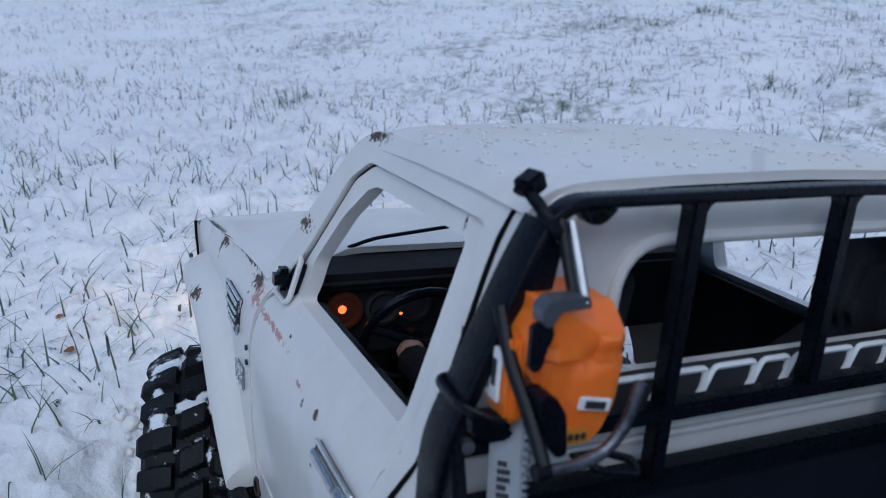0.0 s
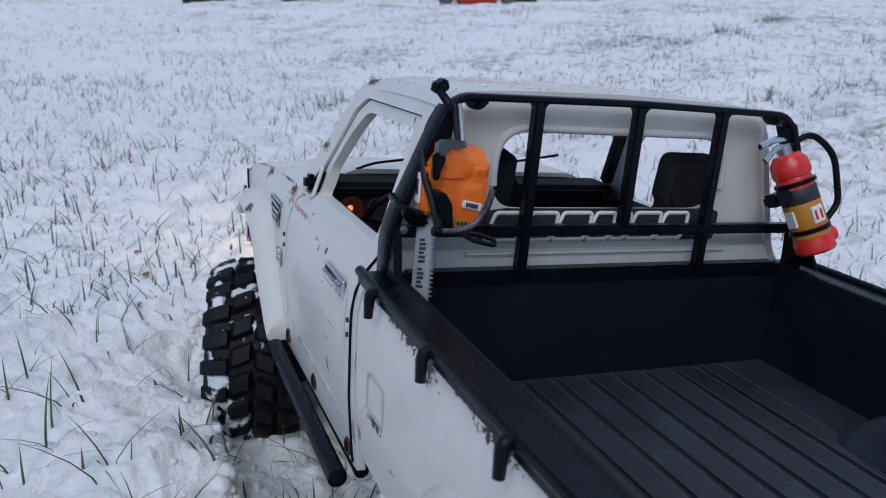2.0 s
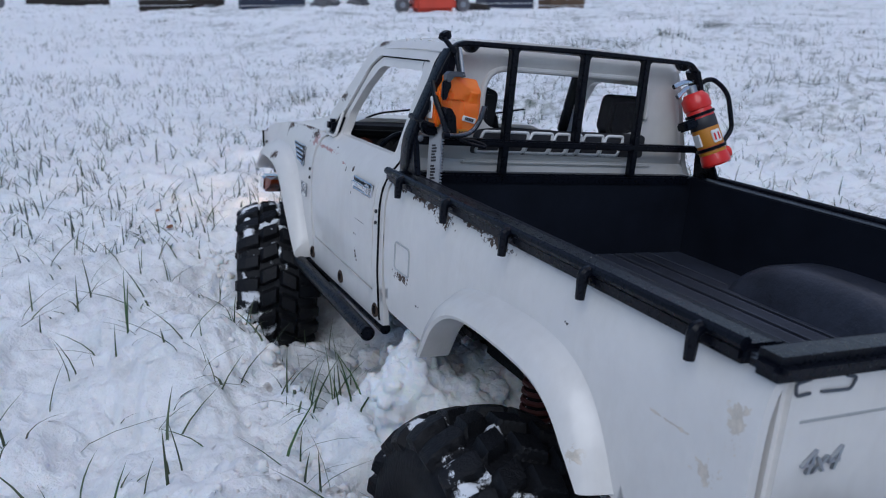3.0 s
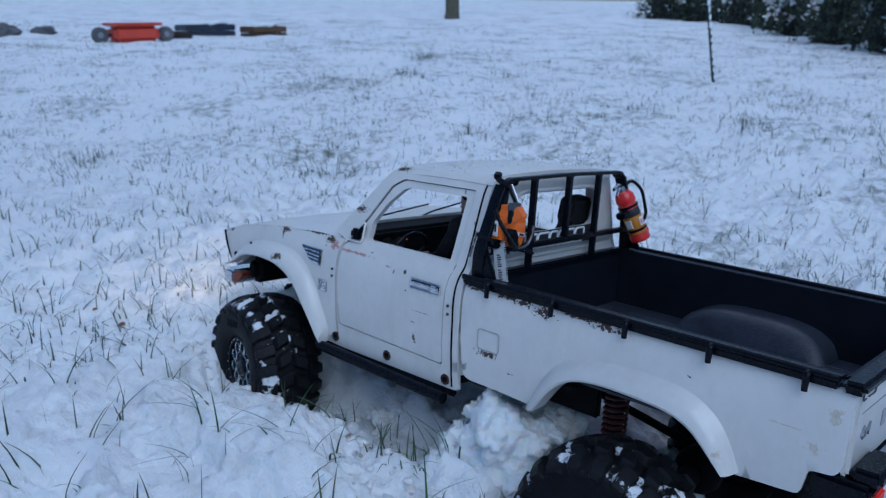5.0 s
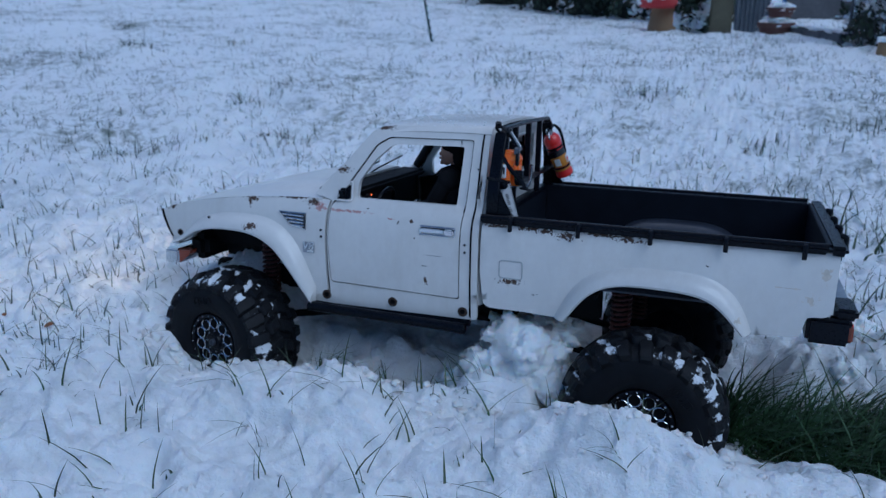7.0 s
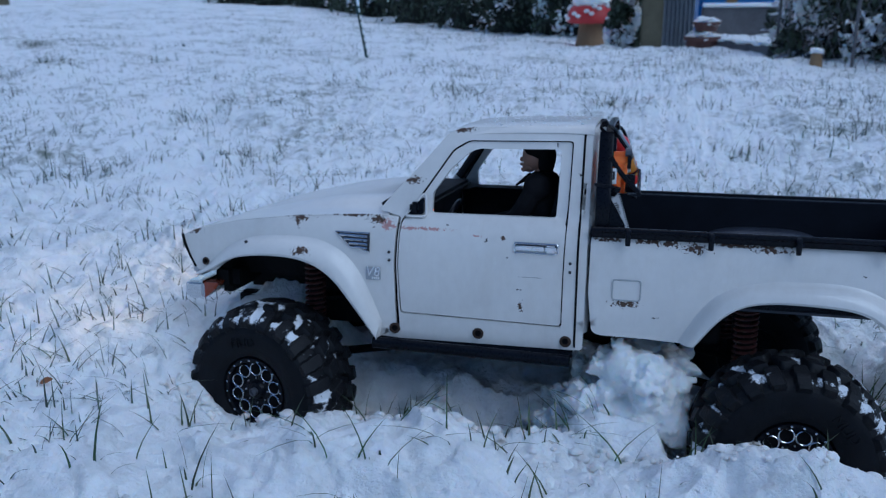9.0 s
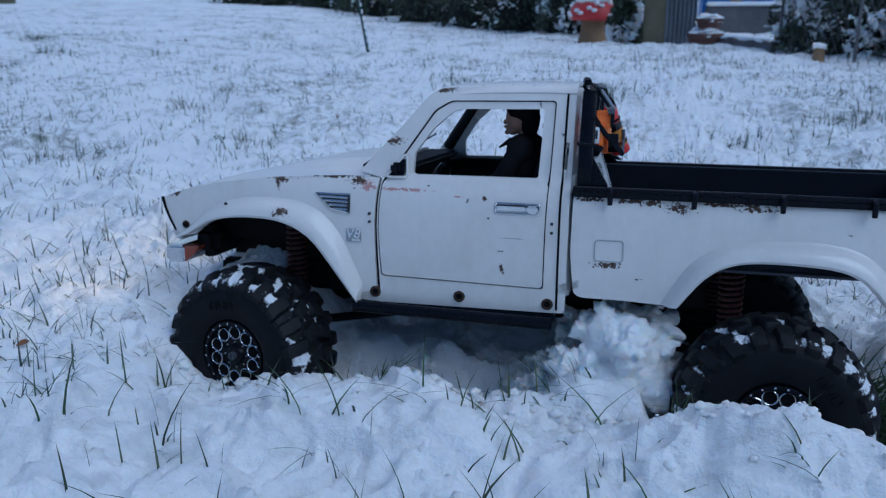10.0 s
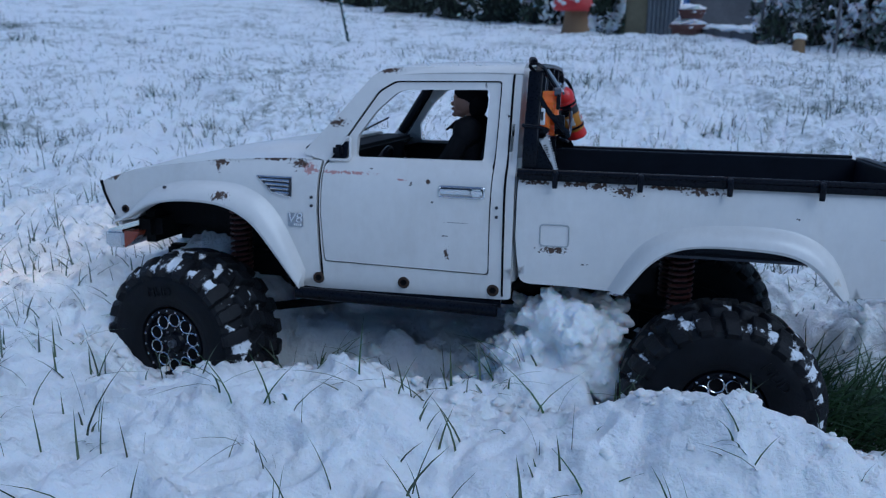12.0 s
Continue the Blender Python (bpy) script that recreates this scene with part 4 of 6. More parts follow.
# ---- wheels ----
def tyre_bm(half=0.0215):
    """One moulded tyre: a carcass whose tread rises into staggered round-cornered lugs, snow packed between them."""
    prof = [(0.0212, -half + 0.0045), (0.0222, -half + 0.0010), (0.0260, -half - 0.0014), (0.0320, -half - 0.0026), (0.0380, -half - 0.0024), (0.0420, -half - 0.0006), (0.0448, -half + 0.0030), (0.0466, -half + 0.0090), (0.0472, 0.0)]
    prof = prof + [(r, -y) for r, y in prof[-2::-1]]
    fine = []
    for (r0, y0), (r1, y1) in zip(prof, prof[1:]):
        k = max(1, round(math.hypot(r1 - r0, y1 - y0) / 0.0010)) if max(r0, r1) > 0.0385 else 3
        fine += [(r0 + (r1 - r0) * i / k, y0 + (y1 - y0) * i / k) for i in range(k)]
    fine.append(prof[-1])
    c, per = 22, 17
    n = c * per
    pitch = math.tau * 0.047 / c

    def rise(a, y, r):
        # a: angle in steps of one lug
        best = 0.0
        sgn = 1 if y > 0 else -1
        w = abs(y) + max(0.0, 0.0455 - r) * 0.9
        for w0, w1, wide, shift, skew in ((0.0120, 0.0290, 0.60, 0.0, 8.0), (0.0008, 0.0108, 0.64, 0.5, 30.0)):
            t = a + shift + (0.25 if sgn > 0 else 0.0) + skew * (w - (w0 + w1) / 2)
            long_ = 0.0022 if w0 > 0.01 and math.floor(t + 0.5) % 2 else 0.0
            t -= math.floor(t + 0.5)
            dx, dy = abs(t) * pitch - wide * pitch / 2 + 0.0014, abs(w - (w0 + w1 - long_) / 2) - (w1 - w0 - long_) / 2 + 0.0014
            d = math.hypot(max(dx, 0), max(dy, 0)) + min(max(dx, dy), 0.0) - 0.0014
            best = max(best, smooth01(0.0006, -0.0007, d))
        return best
    vs, gs, fs, mats = [], [], [], []
    ring = len(fine)
    for k in range(n):
        ca, sa = math.cos(k * math.tau / n), math.sin(k * math.tau / n)
        for r, y in fine:
            h = rise(k / per, y, r) if r > 0.0385 else 0.0
            edge = max(0.0, min(1.0, (abs(y) - half + 0.010) / 0.010))
            p = Vector((ca * r, y, sa * r))
            patch = noise.noise(p * 60) + 0.7 * noise.noise(p * 210)
            snow = smooth01(0.0400, 0.0440, r) * smooth01(0.020, -0.006, y) * max(0.0, 0.06 + 0.36 * (1 - h) + 0.66 * patch)
            lift = 0.0042 * h * (1 - 0.5 * edge) + 0.0022 * (1 - h) * smooth01(0.40, 0.60, snow)
            vs.append((ca * (r + lift), y + math.copysign(0.0024 * h * edge, y), sa * (r + lift)))
            gs.append(snow)
    for k in range(n):
        for i in range(ring - 1):
            fs.append((k * ring + i, k * ring + i + 1, (k + 1) % n * ring + i + 1, (k + 1) % n * ring + i))
            mats.append(1 if fine[i][0] > 0.0390 else 0)
    me = bpy.data.meshes.new("tyre_shape")
    me.from_pydata(vs, [], fs)
    me.polygons.foreach_set("material_index", mats)
    me.attributes.new("snow", "FLOAT", "POINT").data.foreach_set("value", gs)
    bm = bmesh.new()
    bm.from_mesh(me)
    bpy.data.meshes.remove(me)
    bmesh.ops.recalc_face_normals(bm, faces=bm.faces[:])
    return bm


def build_wheel():
    hub = lathe([(0.0212, 0.016), (0.0212, -0.0188), (0.0206, -0.0202), (0.0186, -0.0202), (0.0182, -0.0172), (0.0062, -0.0168), (0.0050, -0.0186), (0.0036, -0.0190), (0.0, -0.0190)], 56)
    wheel = part("wheel", hub, BLACK, truck, "black beadlock wheel with silver rings")
    part("tyre", tyre_bm(), [RUBBER, TREAD], wheel, "chunky black mud tyre with packed snow", angle=25)
    for k in range(10):
        a = k * math.tau / 10
        cx, cz = 0.0137 * math.cos(a), 0.0137 * math.sin(a)
        part("ring", lathe([(0.0042, -0.0165), (0.0044, -0.0177), (0.0042, -0.0185), (0.0038, -0.0188), (0.0034, -0.0184), (0.0033, -0.0165)], 22, at=(cx, 0, cz)), CHROME, wheel)
        part("hole", lathe([(0.0034, -0.0174), (0.0, -0.0171)], 18, at=(cx, 0, cz)), GAP, wheel)
    for k in range(20):
        a = (k + 0.5) * math.tau / 20
        part("bolt", lathe([(0.00062, -0.0200), (0.00062, -0.0209), (0.0, -0.0212)], 8, at=(0.0196 * math.cos(a), 0, 0.0196 * math.sin(a))), CHROME, wheel)
    for a in (118, 298):
        mark = pose(0.0312 * math.cos(radians(a)), -0.0240, 0.0312 * math.sin(radians(a)), 0, 90 - a, 0) @ pose(0, 0, 0, 90, 0, 0)
        text_part("sidewall_mark", "MUD", 0.0078, mark, RUBBER, wheel, depth=0.0006, label="raised rubber lettering")
    for k in range(8):
        a = (k + 0.5) * math.tau / 8
        part("rivet", lathe([(0.0005, -0.0166), (0.0005, -0.0176), (0.0, -0.0178)], 8, at=(0.0078 * math.cos(a), 0, 0.0078 * math.sin(a))), STEEL, wheel)
    part("hub_nut", lathe([(0.0024, -0.0185), (0.0024, -0.0215), (0.0018, -0.0216), (0.0016, -0.0204), (0.0, -0.0204)], 12), GREY, wheel)
    return wheel


def wheel_copy(w, m):
    made = {}
    for o in (w, *w.children):
        made[o] = o.copy()
        scene.collection.objects.link(made[o])
        made[o].parent = made.get(o.parent, o.parent)
    made[w].matrix_basis = m
    return made[w]


wheel = build_wheel()
wheel.matrix_basis = pose(-0.0780, -0.001, -0.0405, 0, 20, -11)
wheel_copy(wheel, pose(0.2200, -0.004, -0.0470, 0, 75, 0))
wheel_copy(wheel, pose(-0.0780, 2 * YC, -0.0405, 0, 40, 169))
wheel_copy(wheel, pose(0.2200, 2 * YC + 0.004, -0.0470, 0, 110, 180))


# ---- the load bed ----
X0, X1, Y0, Y1, ZF, ZT = 0.1145, 0.3150, 0.0050, 2 * YC - 0.0050, 0.0275, 0.0655
liner = part("bed_floor", box(X0, X1, Y0, Y1, ZF - 0.004, ZF, 0.0006), LINER_SHEEN, truck, "ribbed black plastic bed floor")
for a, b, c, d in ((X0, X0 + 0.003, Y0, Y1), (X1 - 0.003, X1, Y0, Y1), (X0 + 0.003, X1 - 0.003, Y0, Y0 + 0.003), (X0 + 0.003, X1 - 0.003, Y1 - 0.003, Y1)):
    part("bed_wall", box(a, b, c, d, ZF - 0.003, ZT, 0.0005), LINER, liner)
for i in range(9):
    y = 0.034 + i * (2 * YC - 0.068) / 8
    part("floor_rib", box(0.1200, 0.3100, y - 0.0044, y + 0.0044, ZF - 0.001, ZF + 0.0012, 0.0005), LINER_SHEEN, liner)
    for e in (-0.0042, 0.0042):
        part("worn_edge", tube([(0.1205, y + e, ZF + 0.0011), (0.3095, y + e, ZF + 0.0011)], 0.00022, sides=4), GREY, liner, "pale rubbed edge of a rib")


def hump(s):
    bm = bmesh.new()
    n, m = 28, 8
    rows = []
    for i in range(n + 1):
        x = 0.176 + 0.092 * i / n
        top = 0.0282 + 0.0175 * min(1.0, (1 - abs((x - 0.222) / 0.046) ** 3.2)) ** 0.6 if 0 < i < n else 0.0282
        rows.append([bm.verts.new((x, 0.006 + 0.030 * k / m - (0.006 * max(0, (k - 5) / 3) if k > 5 else 0) * 0, 0.0276 + (top - 0.0276) * (1 if k < 5 else math.cos((k - 5) / 3 * math.pi / 2) ** 0.6 if k < m else 0))) for k in range(m + 1)])
    for a, b in zip(rows, rows[1:]):
        for k in range(m):
            bm.faces.new((a[k], a[k + 1], b[k + 1], b[k]))
    bmesh.ops.recalc_face_normals(bm, faces=bm.faces[:])
    return mirrored(bm) if s else bm


for s in (0, 1):
    part("wheel_hump", hump(s), LINER_SHEEN, liner)


def rail(s):
    # a cap along the top of the bed side
    bm = box(0.1110, 0.3122, -0.0042, 0.0075, 0.0612, 0.0655, 0.0012)
    join(bm, tube([(0.1115, -0.0036, 0.0656), (0.3120, -0.0036, 0.0660)], 0.0016, sides=10))
    return mirrored(bm) if s else bm


def hook():
    """A rope hook: a bent tapering stub with a flat tip."""
    return tube(round_path([(0, -0.0030, 0.0655), (0, -0.0064, 0.0652), (0, -0.0064, 0.0580)], 0.0022), [0.0017] * 5 + [0.0016] * 2 + [0.0013], sides=10)


for s in (0, 1):
    r = part("bed_rail", rail(s), BLACK, truck, "black bed rail with rope hooks")
    for x in (0.1312, 0.1737, 0.2165, 0.2586, 0.3001):
        h = hook()
        bmesh.ops.translate(h, vec=(x, 0.0, 0), verts=h.verts)
        part("rope_hook", mirrored(h) if s else h, BLACK, r)

# tailgate
gate = part("tailgate", box(0.3150, 0.3195, 0.0020, 2 * YC - 0.0020, 0.0240, 0.0625, 0.0014), PAINT, truck, "white tailgate with embossed lettering marks")
part("gate_rail", box(0.3126, 0.3225, -0.0046, 2 * YC + 0.0046, 0.0608, 0.0664, 0.0020), BLACK, gate, "black rail")
for y in (0.035, 0.067, 0.098, 0.130):
    h = hook()
    bmesh.ops.rotate(h, matrix=Matrix.Rotation(radians(90), 3, "Z"), verts=h.verts)
    bmesh.ops.translate(h, vec=(0.3185, y, 0), verts=h.verts)
    part("rope_hook", h, BLACK, gate)
text_part("badge", "4x4", 0.0078, pose(0.3200, 0.0150, 0.0411, 90, 0, 90), PANEL_BADGE, gate, 0.3, label="silver four wheel drive badge")
yy = 0.040
for wdt in (0.009, 0.010, 0.010, 0.009, 0.010, 0.010, 0.009):
    part("embossed_mark", box(0.3188, 0.3200, yy, yy + wdt - 0.003, 0.0360, 0.0365 + 0.0075, 0.0005), EMBOSS, gate)
    yy += wdt + 0.001
part("crease", box(0.3190, 0.3199, 0.007, 2 * YC - 0.007, 0.0506, 0.0513, 0.0003), EMBOSS, gate)

# worn outlines of the corner lamp and the gate handle
for name, pts, m_ in (("handle_outline", [(0.3199, 0.0112, 0.0575), (0.3199, 0.0200, 0.0572), (0.3199, 0.0212, 0.0598), (0.3199, 0.0180, 0.0604)], GREY), ("lamp_outline", [(0.3199, 0.0080, 0.0575), (0.3199, 0.0040, 0.0572), (0.3199, 0.0035, 0.0600), (0.3199, 0.0075, 0.0606)], GREY)):
    part(name, tube(round_path(pts, 0.0010), 0.00035, sides=6), m_, gate)

# rear bumper
rb = part("rear_bumper", box(0.3060, 0.3300, -0.0005, 2 * YC + 0.0005, 0.0085, 0.0240, 0.0022), BLACK, truck, "black rear step bumper")
part("step_plate", box(0.3210, 0.3320, 0.040, 2 * YC - 0.040, 0.0242, 0.0252, 0.0004), STEEL, rb, "ribbed steel step plate")
for s in (0, 1):
    top = box(0.3200, 0.3325, 0.0010, 0.030, 0.0235, 0.0300, 0.0018)
    part("corner_block", mirrored(top) if s else top, BLACK, rb)
    lamp = box(0.3290, 0.3312, 0.0050, 0.0150, 0.0110, 0.0205, 0.0008)
    part("tail_lamp", mirrored(lamp) if s else lamp, TAIL, rb, "lit red tail lamp")
    clear = box(0.3290, 0.3311, 0.0155, 0.0210, 0.0110, 0.0205, 0.0008)
    part("reverse_lamp", mirrored(clear) if s else clear, LABEL, rb, "white reversing lamp")
    amber = box(0.3285, 0.3309, 0.0008, 0.0046, 0.0110, 0.0205, 0.0008)
    part("turn_lamp", mirrored(amber) if s else amber, AMBER, rb, "amber turn lamp")

part("front_rail", box(0.1121, 0.1182, 0.0090, 2 * YC - 0.0090, 0.0610, 0.0662, 0.0010), BLACK, liner, "black cap along the bed's front wall")

# headboard rack
RX = 0.1176


def web(y, z, sy, r):
    """The rounded corner between an upright and the bar over it."""
    return [(y, z), (y, z - r)] + [(y + sy * (r - r * math.cos(radians(a))), z - r + r * math.sin(radians(a))) for a in (20, 40, 60, 80)] + [(y + sy * r, z)]


bar = round_path([(RX + 0.0006, 0.0165, 0.1155), (RX + 0.0006, 0.0215, 0.1196), (RX + 0.0006, YC, 0.1204), (RX + 0.0006, 2 * YC - 0.0215, 0.1196), (RX + 0.0006, 2 * YC - 0.0165, 0.1155)], 0.006)
rack = part("bed_rack", flat_bar(bar, 0.0021, 0.0011), BLACK, truck, "scuffed black plastic headboard rack")
for s in (0, 1):
    post = flat_bar(round_path([(RX - 0.0006, 0.0024, 0.0655), (RX - 0.0006, 0.0022, 0.0795), (RX - 0.0006, 0.0142, 0.1095), (RX - 0.0006, 0.0176, 0.1162)], 0.005), 0.0040, 0.0016)
    part("side_post", mirrored(post) if s else post, BLACK, rack)
for y, zb in ((0.0468, 0.0660), (0.0830, 0.0810), (2 * YC - 0.0468, 0.0660)):
    b = slab([(y - 0.0017, zb), (y + 0.0017, zb), (y + 0.0017, 0.1196), (y - 0.0017, 0.1196)], 0.1163, 0.1201)
    part("upright_bar", b, BLACK, rack)
    for e in (-1, 1):
        part("corner_web", slab(web(y + e * 0.0014, 0.1196, e, 0.0034), 0.1168, 0.1197, 0), BLACK, rack)
part("cross_bar", box(0.1160, 0.1203, 0.0045, 2 * YC - 0.0045, 0.0779, 0.0812, 0.0007), BLACK, rack)
for s in (0, 1):
    g = sheet([(0.1130, 0.0665), (0.1300, 0.0665), (0.1290, 0.0680), (0.1190, 0.0850), (0.1130, 0.0880)], [], lambda x, z: (x, 0.0012 + max(0, z - 0.066) * 0.1, z), (0, 0.0026, 0), step=0.008)
    part("gusset", mirrored(g) if s else g, BLACK, rack)
    lug_ = slab([(0.0220, 0.1186), (0.0228, 0.1176), (0.0240, 0.1164), (0.0258, 0.1159), (0.0276, 0.1164), (0.0288, 0.1177), (0.0298, 0.1186)], 0.1170, 0.1204, 0.0004)
    part("lug_tab", mirrored(lug_) if s else lug_, BLACK, rack)
    hl = lathe([(0.0012, 0.0006), (0.0012, 0.0010), (0.0008, 0.0010), (0.0006, 0.0003), (0.0, 0.0003)], 14, axis="x", at=(0.1198, 0.0259, 0.1176))
    part("lug_hole", mirrored(hl) if s else hl, GAP, rack)
for s in (0, 1):
    bolt = lathe([(0.0014, 0.0), (0.0013, 0.0012), (0.0, 0.0014)], 12, axis="x", at=(0.1200, 0.0058, 0.0806))
    part("bolt", mirrored(bolt) if s else bolt, STEEL, rack)

# cable tie heads on the rack
def tie(center, m=None):
    bm = box(-0.0019, 0.0019, -0.0022, 0.0022, -0.0017, 0.0017, 0.0006)
    box(-0.0012, 0.0012, -0.0030, -0.0018, -0.0004, 0.0006, 0.0002, bm)
    bmesh.ops.transform(bm, matrix=Matrix.Translation(center) @ (m or Matrix()), verts=bm.verts)
    return bm


# ---- inside the cab ----
part("dashboard", box(-0.006, 0.0085, 0.012, 2 * YC - 0.012, 0.0430, 0.0715, 0.003), SEAT, truck, "black dashboard")
dash = [o for o in truck.children if o.name.startswith("dashboard")][0]
part("dash_top", box(-0.008, 0.0145, 0.0115, 2 * YC - 0.0115, 0.0675, 0.0725, 0.0022), SEAT, dash)
for i, (y, r, mat) in enumerate(((0.0225, 0.0046, GAUGE_DIM), (0.0345, 0.0046, INK), (0.045, 0.0042, INK))):
    part("gauge", lathe([(r + 0.001, 0.0080), (r + 0.001, 0.0100), (r, 0.0102), (r * 0.9, 0.0090), (0.0, 0.0090)], 24, axis="x", at=(0, y, 0.0600)), mat, dash, "dim dashboard dial")
for y, z, r in ((0.0218, 0.0605, 0.0013), (0.0405, 0.0580, 0.0008), (0.052, 0.0635, 0.0008)):
    part("indicator", lathe([(r, 0.0095), (0.0, 0.0104)], 12, axis="x", at=(0, y, z)), GAUGE, dash, "glowing orange light")
sw = tube([(0.0235 + 0.0055 * math.sin(k * math.tau / 24), 0.040 + 0.0165 * math.cos(k * math.tau / 24), 0.0560 + 0.0155 * math.sin(k * math.tau / 24)) for k in range(24)], 0.0014, sides=8, closed=True)
tube([(0.0235, 0.040, 0.056), (0.008, 0.040, 0.052)], 0.0020, sw)
for a in (0.3, math.pi - 0.3, -math.pi / 2):
    tube([(0.030, 0.040, 0.056), (0.0235 + 0.0055 * math.sin(a), 0.040 + 0.0165 * math.cos(a), 0.0560 + 0.0155 * math.sin(a))], 0.0012, sw)
part("steering_wheel", sw, BLACK, dash, "black steering wheel")
for s in (0, 1):
    st = box(0.050, 0.095, 0.018, 0.066, 0.010, 0.034, 0.006, seg=3)
    st = mirrored(st) if s else st
    so = part("car_seat", st, SEAT, truck, "black bucket seat")
    bk = slab(soften([(-0.022, 0.0), (0.022, 0.0), (0.022, 0.043), (0.010, 0.050), (0.009, 0.053), (0.0115, 0.056), (0.0115, 0.072), (-0.0115, 0.072), (-0.0115, 0.056), (-0.009, 0.053), (-0.010, 0.050), (-0.022, 0.043)], 0.004, 5), -0.006, 0.006, 0.002)
    bmesh.ops.transform(bk, matrix=pose(0.088, 0.039, 0.030, 0, 8, 0), verts=bk.verts)
    part("backrest", mirrored(bk) if s else bk, SEAT, so)
part("rear_shelf", box(0.096, 0.108, 0.012, 2 * YC - 0.012, 0.045, 0.078, 0.004), SEAT, truck)
part("roof_lining", box(0.045, 0.106, 0.024, 2 * YC - 0.024, 0.1130, 0.1150, 0.0008), SEAT, truck)
for s in (0, 1):
    v = box(0.0355, 0.0500, 0.028, 0.066, 0.1085, 0.1105, 0.0008)
    part("sun_visor", mirrored(v) if s else v, SEAT, truck)


# ---- things on and in the truck ----
def doll():
    bm = blob(0.0155, (0.080, 0.043, 0.060), 3, 0.10, 3, (0.85, 1.15, 1.75))
    blob(0.0085, (0.0775, 0.030, 0.076), 3, 0.08, 4, (1, 1, 1.1), bm)
    blob(0.0085, (0.0775, 0.056, 0.076), 3, 0.08, 5, (1, 1, 1.1), bm)
    for y in (0.029, 0.057):
        tube(round_path([(0.0775, y, 0.077), (0.066, y - 0.001 if y < 0.04 else y, 0.056), (0.036, 0.034 if y < 0.04 else 0.047, 0.0480)], 0.008), [0.0066] * 3 + [0.006] * 3 + [0.005] * 2, bm)
        tube([(0.082, y + (0.006 if y < 0.04 else -0.006), 0.042), (0.050, y + (0.004 if y < 0.04 else -0.004), 0.040), (0.036, y + (0.004 if y < 0.04 else -0.004), 0.016)], [0.009, 0.008, 0.006], bm)
    body = len(bm.faces)
    blob(0.0076, (0.0735, 0.043, 0.0940), 3, 0.03, 6, (0.95, 0.80, 1.15), bm)
    blob(0.0044, (0.0708, 0.043, 0.0878), 2, 0.03, 7, (1.0, 0.9, 0.85), bm)
    blob(0.0013, (0.0662, 0.043, 0.0918), 2, 0.03, 7, (1.1, 0.8, 1.2), bm)
    blob(0.0045, (0.0775, 0.043, 0.0835), 2, 0.03, 8, (0.9, 0.9, 1.4), bm)
    blob(0.0018, (0.0674, 0.043, 0.0858), 2, 0.03, 7, (1.0, 0.9, 0.8), bm)
    blob(0.0016, (0.0664, 0.043, 0.0890), 2, 0.03, 7, (0.9, 1.2, 0.6), bm)
    for y in (0.034, 0.047):
        blob(0.0044, (0.033, y, 0.0495), 2, 0.12, 9, (1, 0.9, 0.9), bm)
    head = len(bm.faces)
    blob(0.0092, (0.0765, 0.043, 0.0988), 3, 0.08, 10, (1.05, 0.92, 0.85), bm)
    blob(0.0075, (0.0805, 0.043, 0.0925), 3, 0.08, 11, (0.8, 1.0, 1.3), bm)
    blob(0.0085, (0.0800, 0.043, 0.0815), 3, 0.1, 12, (1.0, 1.25, 0.55), bm)
    for y in (0.036, 0.050):
        tube([(0.0785, y, 0.0800), (0.0700, y, 0.0815), (0.0640, y - 0.001, 0.0770)], [0.0022, 0.0018, 0.0006], bm, 6)
    bm.faces.ensure_lookup_table()
    for i, f in enumerate(bm.faces):
        f.material_index = 0 if i < body else 1 if i < head else 2
    return bm


d = part("driver_doll", doll(), [CLOTH, SKIN, GAP])
d.matrix_world = TRUCK @ Matrix.Translation((0.0005, 0.0, 0.0062))
tagged(d, "driver doll in a dark jacket sitting at the wheel", "doll")


